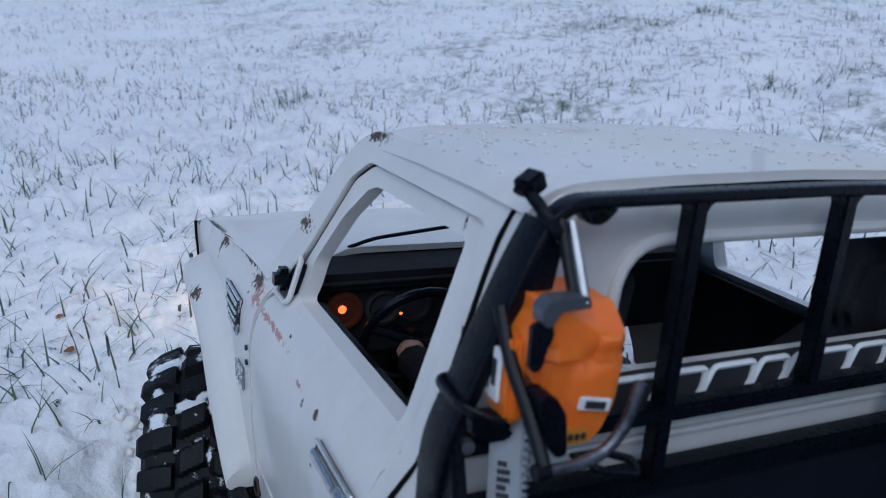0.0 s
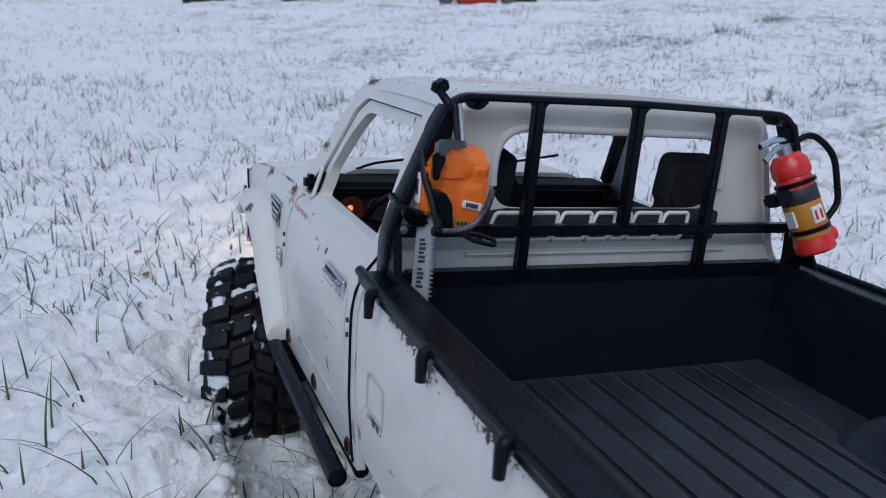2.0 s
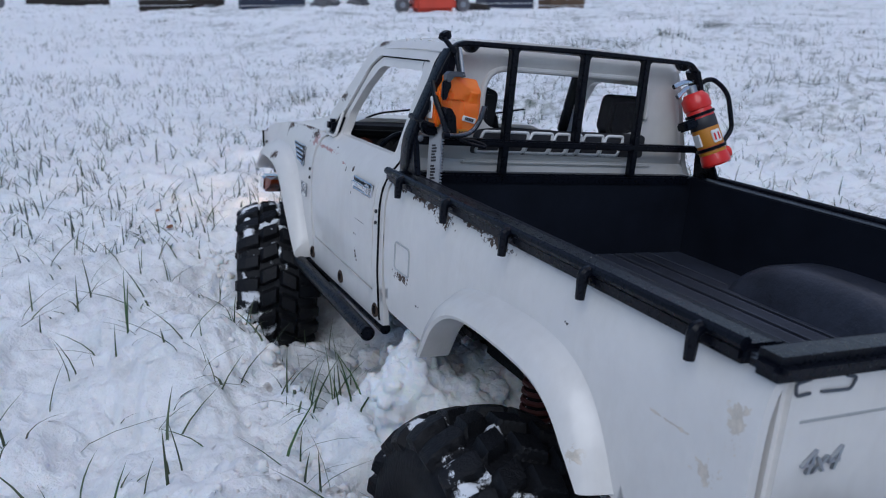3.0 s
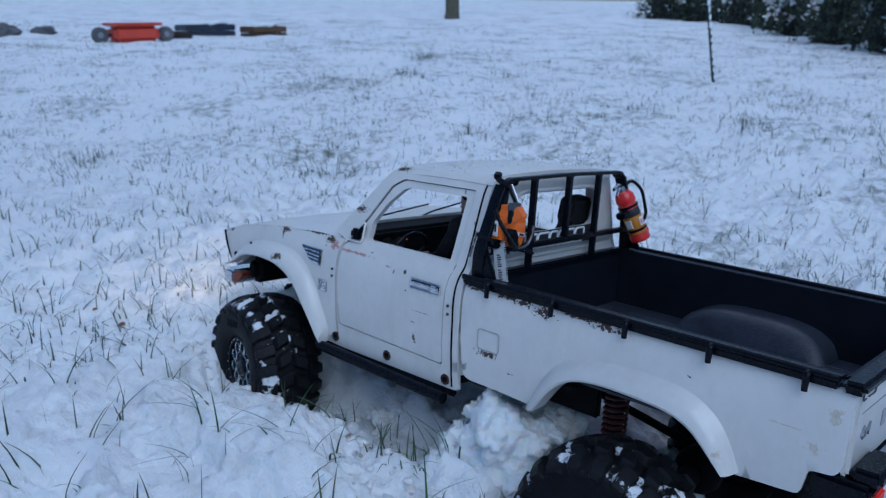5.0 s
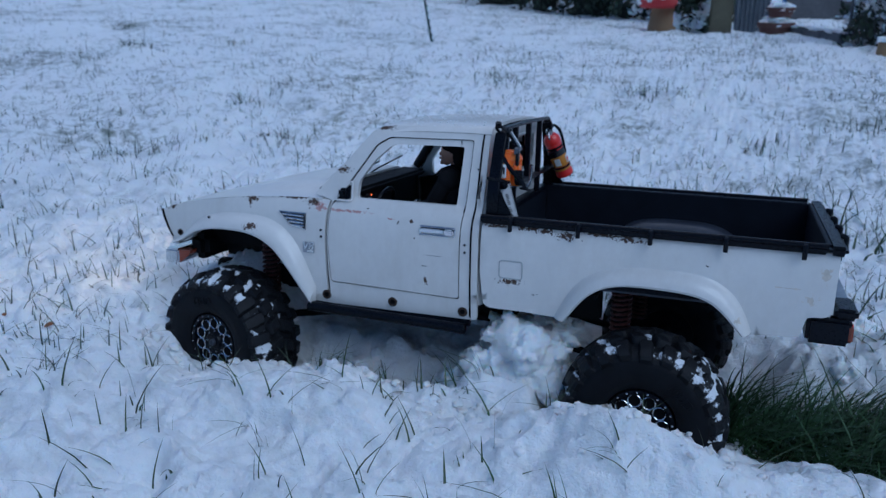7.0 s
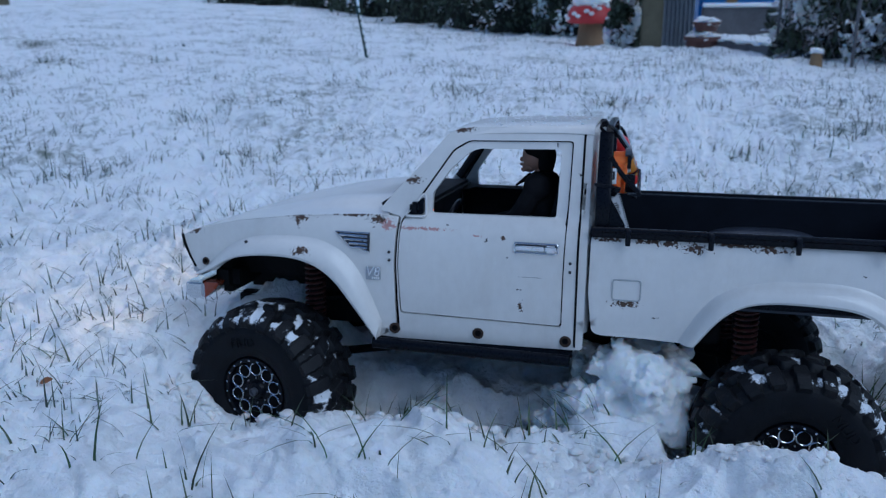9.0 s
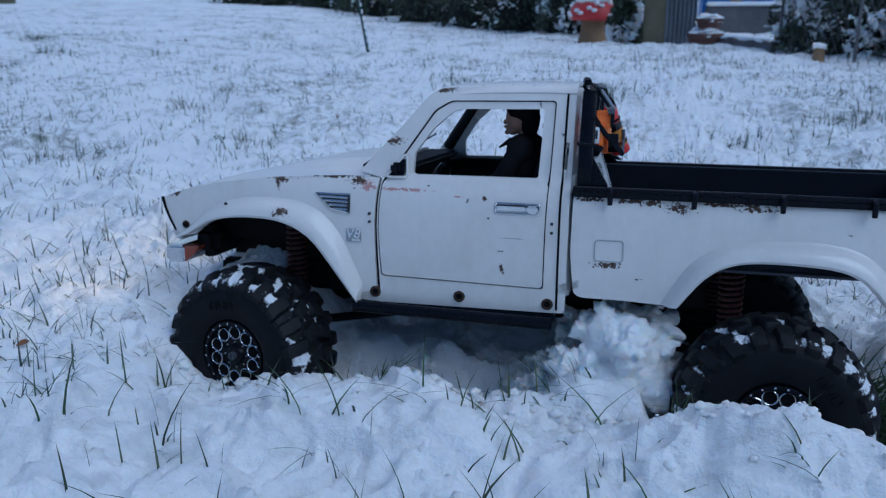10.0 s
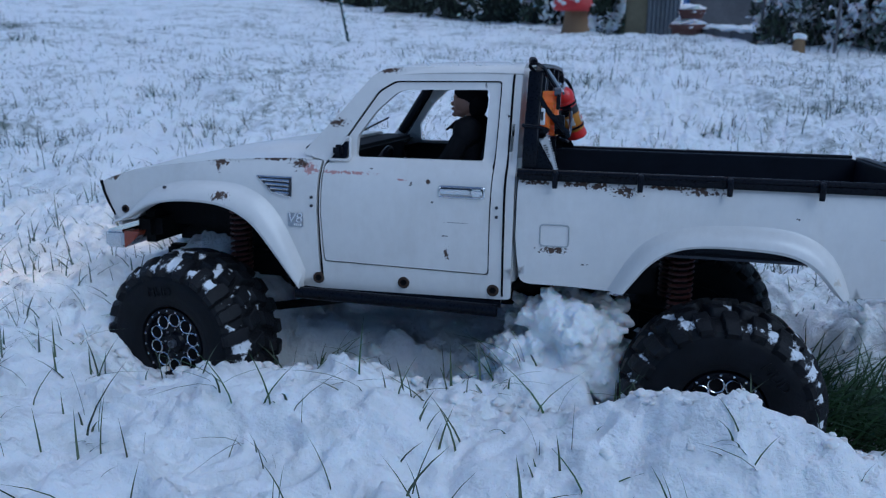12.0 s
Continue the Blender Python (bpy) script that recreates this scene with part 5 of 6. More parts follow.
def chainsaw():
    """Hangs bar down on the near upright of the rack."""
    saw = new("chainsaw")
    saw.matrix_world = TRUCK
    tagged(saw, "orange toy chainsaw strapped to the black rack", "chainsaw")
    outline = soften([(0.0132, 0.1067), (0.0264, 0.1057), (0.0276, 0.1012), (0.0279, 0.0958), (0.0273, 0.0903), (0.0250, 0.0849), (0.0232, 0.0831), (0.0182, 0.0829), (0.0172, 0.0888), (0.0115, 0.0954), (0.0113, 0.1008), (0.0134, 0.1040)], 0.0007)

    def face(y, z):
        # a cap sloping back over a ridge, a raised rib beside it, a ledge and a hollow by the grip
        ridge = lerp([(0.010, 0.1075), (0.0145, 0.1066), (0.0217, 0.1024), (0.0285, 0.1008)], y)
        x = 0.1288 - 0.75 * max(0.0, z - ridge)
        x -= 0.0013 * smooth01(0.0974, 0.0970, z) * smooth01(0.0205, 0.0192, y)
        x -= 0.0016 * smooth01(0.0152, 0.0142, y) * smooth01(0.1006, 0.1000, z)
        x += 0.0006 * smooth01(0.0226, 0.0230, y) * smooth01(0.0268, 0.0264, y) * smooth01(0.0962, 0.0966, z) * smooth01(0.1008, 0.1004, z)
        x -= 0.45 * max(0.0, z - 0.4 * (y - 0.020) - 0.0935) * smooth01(0.0190, 0.0225, y) * smooth01(0.1000, 0.0962, z)
        return (x - 0.5 * max(0.0, y - 0.0268), y, z)
    body = sheet(outline, [], face, (-0.0112, 0, 0), step=0.0007, edge=0.0007, round_edge=0.0005)
    part("saw_body", body, ORANGE, saw, "orange plastic motor housing")
    part("side_cover", box(0.1180, 0.1255, 0.0096, 0.0130, 0.0860, 0.1008, 0.0010), ORANGE, saw)
    part("cover_label", box(0.1184, 0.1232, 0.0088, 0.0094, 0.0890, 0.0978, 0.0002), LABEL, saw, "white sticker with dark print")
    for i in range(2):
        part("print_bar", box(0.1191 + 0.0020 * i, 0.1203 + 0.0020 * i, 0.0086, 0.0090, 0.0905 + 0.001 * i, 0.0960, 0.0001), INK, saw)
    tag = pose(0.1292, 0.0229, 0.0899, 0, 0, 90) @ pose(0, 0, 0, 0, 11, 0)
    part("maker_label", box(-0.0031, 0.0031, -0.0003, 0.0003, -0.0011, 0.0011, 0.0002, m=tag), LABEL, saw, "white sticker with dark print")
    for u in (-0.0017, -0.0009, -0.0001, 0.0007, 0.0015):
        part("print_bar", box(u - 0.00028, u + 0.00028, -0.0006, -0.0001, -0.0006, 0.0006, 0.0, m=tag), INK, saw)
    part("warning_label", box(0.1278, 0.1291, 0.0184, 0.0226, 0.0831, 0.0858, 0.0002), YELLOW, saw, "yellow warning sticker")
    for y in (0.0192, 0.0204, 0.0216):
        part("print_bar", box(0.1284, 0.1294, y - 0.0004, y + 0.0004, 0.0840, 0.0851, 0.0001), INK, saw)
    part("rear_cover", slab(soften([(0.0105, 0.0944), (0.0129, 0.0944), (0.0152, 0.0911), (0.0162, 0.0843), (0.0143, 0.0840), (0.0117, 0.0872)], 0.0008), 0.1280, 0.1332), BLACK, saw)
    part("top_guard", slab(soften([(0.0107, 0.1071), (0.0122, 0.1084), (0.0184, 0.1085), (0.0192, 0.1066), (0.0142, 0.1064), (0.0121, 0.1038), (0.0110, 0.1046)], 0.0006), 0.1272, 0.1306), GREY, saw)
    part("throttle_arm", slab([(0.0094, 0.1047), (0.0125, 0.1048), (0.0134, 0.1037), (0.0130, 0.1014), (0.0120, 0.1004), (0.0124, 0.0992), (0.0112, 0.0968), (0.0097, 0.0977)], 0.1286, 0.1306), BLACK, saw)
    strip = [(0.1222, 0.0192, 0.1174), (0.1248, 0.0189, 0.1135), (0.1275, 0.0185, 0.1098), (0.1298, 0.0181, 0.1068)]
    part("hand_guard", tube(strip, [0.0007, 0.0009, 0.0009, 0.0008], sides=8, flat=1.6), STEEL, saw, "worn metal hand guard")
    part("guard_backing", tube([(x - 0.0012, y - 0.0009, z) for x, y, z in strip], [0.0008, 0.0010, 0.0010, 0.0008], sides=8), BLACK, saw)
    part("grip_arm", tube(round_path([(0.1195, 0.0100, 0.1035), (0.1240, 0.0098, 0.0968), (0.1300, 0.0108, 0.0899), (0.1354, 0.0106, 0.0846)], 0.003), 0.0011, sides=8, flat=1.3), BLACK, saw)
    part("front_handle", tube(round_path([(0.1355, 0.0098, 0.0840), (0.1355, 0.0162, 0.0839), (0.1355, 0.0215, 0.0855), (0.1355, 0.0247, 0.0901), (0.1352, 0.0261, 0.0960)], 0.004), 0.0010, sides=10), WORN, saw, "worn black wrap handle")
    part("handle_collar", lathe([(0.0, -0.0012), (0.0013, -0.0012), (0.0014, 0.0), (0.0013, 0.0012), (0.0, 0.0012)], 14, at=(0.1355, 0.0102, 0.0840)), BLACK, saw)
    # the bar is a thin plate, turned half towards the tailgate
    axis = Vector((0.0068, -0.0028, -0.0209)).normalized()
    wide = Vector((0.80, 0.60, (0.80 * 0.0068 - 0.60 * 0.0028) / 0.0209)).normalized()
    plate = Matrix((wide, axis.cross(wide), axis)).transposed().to_4x4()
    plate.translation = (0.1209, 0.0128, 0.0866)
    guide = part("guide_bar", box(-0.0031, 0.0029, -0.0005, 0.0005, 0.0, 0.0272, 0.0003, m=plate), BARSTEEL, saw, "pale steel guide bar with dark print")
    for i in range(11):
        u = 0.0085 + 0.00125 * i + (0.001 if i > 5 else 0)
        for e in (-1, 1):
            part("print_bar", box(-0.0013, 0.0009 if i % 3 else 0.0003, e * 0.0005 - 0.0002, e * 0.0005 + 0.0002, u, u + 0.0008, 0.0, m=plate), INK, guide)
    for i in range(19):
        part("chain_tooth", box(0.0029, 0.0039, -0.0006, 0.0006, 0.0012 + 0.0013 * i, 0.0019 + 0.0013 * i, 0.0002, m=plate), STEEL, guide)
    part("pad", slab([(0.0152, 0.1138), (0.0188, 0.1138), (0.0176, 0.1062), (0.0128, 0.1062)], 0.1190, 0.1222), BLACK, saw)
    part("cable_tie", tie((0.1150, 0.0158, 0.1218), pose(0, 0, 0, 25, 0, 20)), BLACK, saw, "black cable tie")
    loop = tube([(0.1178 + 0.0046 * math.cos(k * math.tau / 16), 0.0172 + 0.0026 * math.sin(k * math.tau / 16), 0.1178 + 0.0034 * math.cos(k * math.tau / 16) * -0.6 - 0.0026 * math.sin(k * math.tau / 16)) for k in range(16)], 0.0006, sides=6, closed=True, flat=1.8)
    part("cable_tie", loop, BLACK, saw)
    strap = tube(round_path([(0.1120, 0.0066, 0.0888), (0.1124, 0.0036, 0.0888), (0.1206, 0.0036, 0.0882), (0.1238, 0.0062, 0.0872), (0.1252, 0.0096, 0.0864)], 0.003), 0.0006, sides=8, flat=1.7)
    part("strap", strap, BLACK, saw, "black rubber strap")
    part("buckle", slab([(0.0040, 0.0872), (0.0102, 0.0868), (0.0125, 0.0842), (0.0122, 0.0822), (0.0075, 0.0822), (0.0048, 0.0846)], 0.1195, 0.1240, 0.0008), BLACK, saw)
    part("buckle_tongue", box(0.1225, 0.1255, 0.0040, 0.0066, 0.0848, 0.0880, 0.0006), BLACK, saw)
    part("low_hook", tube(round_path([(0.1300, 0.0196, 0.0818), (0.1335, 0.0228, 0.0806), (0.1345, 0.0290, 0.0794), (0.1315, 0.0300, 0.0802), (0.1300, 0.0250, 0.0816)], 0.001), 0.0007, sides=8, closed=True), BLACK, saw)
    return saw


chainsaw()


def extinguisher():
    ext = new("fire_extinguisher")
    up = Vector((-0.0125, -0.0120, 0.0340)).normalized()
    side = Vector((0, 1, 0.0120 / 0.0340)).normalized()
    ext.matrix_world = TRUCK @ Matrix.Translation((0.1318, 0.1560, 0.0745)) @ Matrix.Scale(0.89, 4) @ Matrix((side, up.cross(side), up)).transposed().to_4x4()
    tagged(ext, "small red fire extinguisher strapped to the rack", "fire extinguisher")
    part("cylinder", lathe([(0.0, 0.0), (0.0070, 0.0), (0.0077, 0.0010), (0.0076, 0.0045), (0.0071, 0.0060), (0.0071, 0.0285), (0.0066, 0.0310), (0.0072, 0.0314), (0.0075, 0.0330), (0.0072, 0.0370), (0.0050, 0.0400), (0.0, 0.0405)], 32, axis="z"), RED, ext, "glossy red bottle")
    part("label", lathe([(0.00715, 0.0105), (0.00722, 0.0107), (0.00722, 0.0206), (0.00715, 0.0208)], 32, axis="z"), YELLOW, ext, "yellow label")
    part("label_strip", lathe([(0.00715, 0.0066), (0.00722, 0.0068), (0.00722, 0.0082), (0.00715, 0.0084)], 32, axis="z"), YELLOW, ext)
    part("label_band", lathe([(0.00722, 0.0205), (0.00728, 0.0206), (0.00728, 0.0264), (0.00722, 0.0265)], 32, axis="z"), INK, ext)
    part("label_patch", box(-0.0026, 0.0026, -0.0075, -0.0062, 0.0118, 0.0185, 0.0003), LABEL, ext)
    part("label_patch", box(0.0062, 0.0075, -0.0026, 0.0026, 0.0118, 0.0185, 0.0003), LABEL, ext)
    part("label_patch", box(-0.0075, -0.0062, -0.0026, 0.0026, 0.0118, 0.0185, 0.0003), LABEL, ext)
    for a in (-100, -80, -10, 10, 80, 100):
        mark = box(0.0070, 0.0077, -0.0006, 0.0006, 0.0130, 0.0168, 0.0, m=pose(0, 0, 0, 0, 0, a))
        part("print_bar", mark, INK if a % 20 else RED, ext)
    for z in (0.0085, 0.0275):
        part("band", lathe([(0.0071, z), (0.0079, z + 0.0002), (0.0079, z + 0.0016), (0.0071, z + 0.0018)], 32, axis="z"), BLACK, ext, "black mounting band")
    part("foot_knob", lathe([(0.0032, -0.0100), (0.0030, -0.0130), (0.0, -0.0132)], 16, axis="x", at=(0.0195, 0, 0.0045)), RED, ext)
    part("valve", lathe([(0.0028, 0.0400), (0.0028, 0.0440), (0.0, 0.0442)], 16, axis="z"), STEEL, ext)
    for dz, b in ((0.0438, 0.0), (0.0470, 0.0025)):
        part("lever", tube(round_path([(0.002, 0.0, dz - 0.001), (-0.004, -0.001, dz), (-0.0125, -0.003, dz - 0.003 + b)], 0.002), 0.0010, sides=8, flat=1.4), CHROME, ext, "silver squeeze lever")
    part("hose", tube(round_path([(0.002, 0.0, 0.0425), (0.013, -0.002, 0.0450), (0.0185, -0.004, 0.0340), (0.0150, -0.002, 0.0150), (0.0090, 0.000, 0.0105)], 0.009, 8), 0.0013, sides=10), BLACK, ext, "black rubber hose")
    part("bracket", box(-0.014, -0.005, -0.004, 0.004, 0.0225, 0.0275, 0.001), BLACK, ext)
    return ext


extinguisher()


# ---- snow lumps, grass and the garden behind ----
def snow_heap(r, at, seed, squash, bm=None, detail=5):
    """A crumbly lump: cauliflower relief at three scales."""
    one = bmesh.new()
    bmesh.ops.create_icosphere(one, subdivisions=detail, radius=1)
    o = Vector((seed * 3.1, seed * 1.3, seed * 0.7))
    for v in one.verts:
        d = v.co.normalized()
        k = 0.9 + 0.40 * noise.noise(d * 1.7 + o) + 0.25 * abs(noise.noise(d * 3.1 + o)) + 0.12 * abs(noise.noise(d * 6.5 + o)) + 0.05 * noise.noise(d * 15 + o)
        v.co = Vector((d.x * squash[0], d.y * squash[1], d.z * squash[2])) * r * k + Vector(at)
    return join(bm, one)


def snow_clump(name, seeds, level, seed, label):
    """Crumbs of several sizes about the given places, frozen together into one ragged heap."""
    rng = random.Random(seed)
    bmb = bmesh.new()
    bmesh.ops.create_icosphere(bmb, subdivisions=2, radius=1)
    unit = [v.co.copy() for v in bmb.verts]
    tris = [[v.index for v in fc.verts] for fc in bmb.faces]
    bmb.free()
    vs, fs = [], []

    def ball(c, r):
        o = len(vs)
        q = Vector((rng.uniform(0.8, 1.2), rng.uniform(0.8, 1.2), rng.uniform(0.75, 1.1)))
        vs.extend([(c[0] + u.x * r * q.x, c[1] + u.y * r * q.y, c[2] + u.z * r * q.z) for u in unit])
        fs.extend([[k + o for k in t] for t in tris])

    def grow(c, r, level):
        ball(c, r)
        if level == 0:
            return
        for k in range((0, 7, 8, 9)[level]):
            a, e = rng.random() * math.tau, math.asin(rng.uniform(-0.35, 1.0))
            s = r * rng.uniform(0.75, 1.15)
            grow((c[0] + s * math.cos(a) * math.cos(e), c[1] + s * math.sin(a) * math.cos(e), c[2] + s * math.sin(e)), r * rng.uniform(0.30, 0.58), level - 1)
    for x, y, z, r in seeds:
        grow((x, y, z), r, level)
    me = bpy.data.meshes.new(name)
    me.from_pydata(vs, [], fs)
    me.materials.append(SNOW_CLEAN)
    ob = new(name, me)
    fuse = ob.modifiers.new("fuse", "REMESH")
    fuse.mode, fuse.voxel_size, fuse.use_smooth_shade = "VOXEL", 0.0009, True
    soft = ob.modifiers.new("soft", "SMOOTH")
    soft.factor, soft.iterations = 0.5, 4
    fluff = bpy.data.textures.new("fluff", "CLOUDS")
    fluff.noise_scale, fluff.noise_depth = 0.0035, 4
    rough = ob.modifiers.new("rough", "DISPLACE")
    rough.texture, rough.texture_coords, rough.strength, rough.mid_level = fluff, "LOCAL", 0.0022, 0.5
    return tagged(ob, label, "snow", kind="stuff")


HEAP = ((0.126, 0.000, -0.020, 0.0140), (0.143, 0.004, -0.030, 0.0165), (0.112, -0.006, -0.040, 0.0120), (0.130, -0.004, -0.046, 0.0180), (0.148, 0.002, -0.050, 0.0160), (0.104, -0.012, -0.052, 0.0085), (0.138, 0.034, -0.032, 0.0170), (0.120, 0.036, -0.038, 0.0160), (0.136, -0.010, -0.062, 0.0140), (0.092, 0.006, -0.062, 0.0120), (0.102, 0.014, -0.050, 0.0130))
snow_clump("snow_heap", [(x + 0.008, y + 0.006, z + 0.003, r) for x, y, z, r in HEAP], 3, 5, "heap of crumbled snow beside the truck")
for k, (x, y, r) in enumerate(((0.010, 0.030, 0.0070), (0.052, 0.026, 0.0062), (0.078, 0.034, 0.0075), (-0.012, 0.022, 0.0050))):
    snow_clump("snow_lump", [(x, y, snow_height(x, y), r), (x + 0.010, y + 0.006, snow_height(x + 0.010, y + 0.006), 0.7 * r)], 2, 20 + k, "small lump of snow under the truck")
for k, (x, y) in enumerate(((0.330, 0.150), (0.345, 0.125), (0.360, 0.160), (0.390, 0.130), (0.370, 0.185), (0.420, 0.150))):
    snow_clump("snow_lump", [(x, y, snow_height(x, y), 0.0065 + 0.0015 * (k % 4))], 2, 40 + k, "broken lump of snow behind the truck")


def crumbs():
    rng = random.Random(8)
    bm = None
    for i in range(640):
        x, y = rng.choice([(0.04, -0.025), (0.08, -0.02), (0.10, -0.045), (0.02, -0.035), (0.06, 0.0), (0.08, 0.02), (0.02, 0.01), (0.19, -0.07), (0.23, -0.08), (-0.02, -0.02), (-0.06, -0.05), (0.28, -0.085), (0.33, 0.08), (0.27, 0.10), (0.36, 0.02)])
        x += rng.gauss(0, 0.025)
        y += rng.gauss(0, 0.012)
        r = 0.0006 + 0.0024 * rng.random() ** 3
        if i % 3 == 0:
            # broken edges of the snow where the tyres cut it
            wx, wy = ((-0.078, -0.030), (0.220, -0.034), (0.020, -0.032), (0.165, -0.045))[i // 3 % 4]
            x, y, r = wx + rng.uniform(-0.058, 0.058), wy + rng.gauss(0, 0.005), 0.0010 + 0.0034 * rng.random() ** 2
        bm = snow_heap(r, (x, y, snow_height(x, y) + r * 0.1), i, (1.2, 1.0, 0.8), bm, 2)
    return tagged(part("snow_crumbs", bm, SNOW_CLEAN, angle=180), "loose snow crumbs round the wheels", "snow", kind="stuff")


crumbs()


def roof_drops():
    rng = random.Random(21)
    bm = None
    for i in range(190):
        x, y = rng.uniform(0.045, 0.107), 0.022 + rng.random() ** 1.3 * 0.115
        r = 0.0003 + 0.0007 * rng.random() ** 2
        bm = blob(r, (x, y, roof_z(x, y) + r * 0.15), 1, 0.2, i, (1.2, 1, 0.5), bm)
    ob = tagged(part("melting_snow", bm, MELT, angle=180), "specks of melting snow on the white roof", "snow", kind="stuff")
    ob.matrix_world = TRUCK


roof_drops()


def grass_material(name, base):
    m = bpy.data.materials.new(name)
    m.use_nodes = True
    n, l = m.node_tree.nodes, m.node_tree.links
    b = n["Principled BSDF"]
    g = n.new("ShaderNodeNewGeometry")
    mx = n.new("ShaderNodeMix")
    mx.data_type = "RGBA"
    mx.inputs[6].default_value = (*[c * 0.5 for c in base], 1)
    mx.inputs[7].default_value = (*[c * 1.5 for c in base], 1)
    l.new(g.outputs["Random Per Island"], mx.inputs[0])
    l.new(mx.outputs[2], b.inputs["Base Color"])
    b.inputs["Roughness"].default_value = 0.6
    return m


GRASS = grass_material("winter_grass", (0.062, 0.084, 0.044))
FROST = grass_material("frosted_grass", (0.080, 0.108, 0.090))
GREEN = grass_material("green_grass", (0.034, 0.074, 0.024))


def blades(name, mat, spots, label):
    """Bent tapering blades at (x, y, length, width, lean, direction, sink)."""
    vs, fs = [], []
    for x, y, ln, w, lean, a, sink in spots:
        z = snow_height(x, y) - sink
        o = len(vs)
        dx, dy = math.cos(a), math.sin(a)
        ln = ln / math.sqrt(1 + 0.5 * lean * lean)
        n = 4
        for k in range(n + 1):
            s = k / n
            h = ln * (s - 0.18 * lean * s * s)
            r = ln * lean * s * s * 0.9 + ln * lean * 0.25 * s
            ww = w * (1 - s) ** 0.6 if k < n else 0.0
            px, py, pz = x + dx * r, y + dy * r, z + h
            if k < n:
                vs += [(px - dy * ww, py + dx * ww, pz), (px + dx * ww * 0.35, py + dy * ww * 0.35, pz - ww * 0.1), (px + dy * ww, py - dx * ww, pz)]
            else:
                vs.append((px, py, pz))
        for k in range(n - 1):
            p = o + 3 * k
            fs += [(p, p + 1, p + 4, p + 3), (p + 1, p + 2, p + 5, p + 4)]
        p = o + 3 * (n - 1)
        fs += [(p, p + 1, p + 3), (p + 1, p + 2, p + 3)]
    me = bpy.data.meshes.new(name)
    me.from_pydata(vs, [], fs)
    me.materials.append(mat)
    for q in me.polygons:
        q.use_smooth = True
    ob = new(name, me)
    return tagged(ob, label, "grass", kind="stuff")


def truck_near(x, y):
    return -0.14 < x < 0.34 and -0.035 < y < 0.20


rng = random.Random(11)


def shoot(x, y, lo, hi, w0, w1, bend=2.2, spread=0.006):
    return (x + rng.gauss(0, spread), y + rng.gauss(0, spread), rng.uniform(lo, hi), rng.uniform(w0, w1), rng.uniform(0.0, bend), rng.random() * math.tau, 0.003)


spots = []
# single blades and small tufts near the truck
for i in range(900):
    x, y = rng.uniform(-0.75, 0.85), rng.uniform(-0.35, 0.75)
    if truck_near(x, y) or rng.random() < 0.25:
        continue
    for k in range(rng.choice((1, 1, 2, 2, 3, 4))):
        spots.append(shoot(x, y, 0.010, 0.030, 0.00035, 0.0008, 1.5))
# denser in front of the near wheels
for i in range(130):
    x, y = rng.uniform(-0.45, 0.42), rng.uniform(-0.30, -0.055)
    for k in range(rng.choice((1, 1, 1, 2, 2, 4))):
        spots.append(shoot(x, y, 0.008, 0.030, 0.0004, 0.0009, 1.5))
# long single blades, some bent right over
for i in range(60):
    x, y = rng.uniform(-0.36, 0.36), rng.uniform(-0.26, -0.045)
    spots.append(shoot(x, y, 0.018, 0.038, 0.00035, 0.0007, 3.0))
# in the hollow under the sill
for i in range(56):
    x, y = rng.uniform(-0.03, 0.11), rng.uniform(-0.055, 0.03)
    for k in range(rng.choice((1, 1, 2))):
        spots.append(shoot(x, y, 0.012, 0.030, 0.0004, 0.0008, 1.6))
blades("grass", GRASS, spots, "thin dull grass blades poking through the snow")
spots = []
# the lawn beyond, in drifts of tufts
count = 0
while count < 62000:
    r = 0.30 + 6.6 * rng.random() ** 1.6
    a = rng.uniform(radians(35), radians(218))
    x, y = 0.15 + r * math.cos(a), -0.1 + r * math.sin(a)
    v = noise.noise(Vector((x * 2.2, y * 2.2, 4))) + 0.5 * noise.noise(Vector((x * 7, y * 7, 1)))
    if truck_near(x, y) or rng.random() > (0.36 + 2.0 * max(0, v)) * min(1.0, 0.25 + r / 1.6):
        continue
    for k in range(rng.choice((2, 3, 5, 7))):
        spots.append((x + rng.gauss(0, 0.016), y + rng.gauss(0, 0.016), rng.uniform(0.006, 0.026), rng.uniform(0.0004, 0.0008) * (1 + 0.10 * r), rng.uniform(0.0, 2.0), rng.random() * math.tau, 0.004))
        count += 1
# a few thick dark tussocks
for x, y in ((-1.185, 1.240), (-1.23, 1.15), (-1.81, 1.94), (-1.76, 1.90), (-0.537, 0.436), (-0.61, 0.87), (-1.20, 1.70), (-0.40, 0.62), (0.46, 0.92), (0.291, 0.815), (-0.95, 0.25), (-0.20, 1.15), (0.10, 1.05)):
    for k in range(60):
        spots.append((x + rng.gauss(0, 0.030), y + rng.gauss(0, 0.024), rng.uniform(0.012, 0.040), rng.uniform(0.0006, 0.0012), rng.uniform(0.0, 2.0), rng.random() * math.tau, 0.004))
blades("lawn_grass", FROST, spots, "frosted grass tufts across the snowy lawn")
spots = []
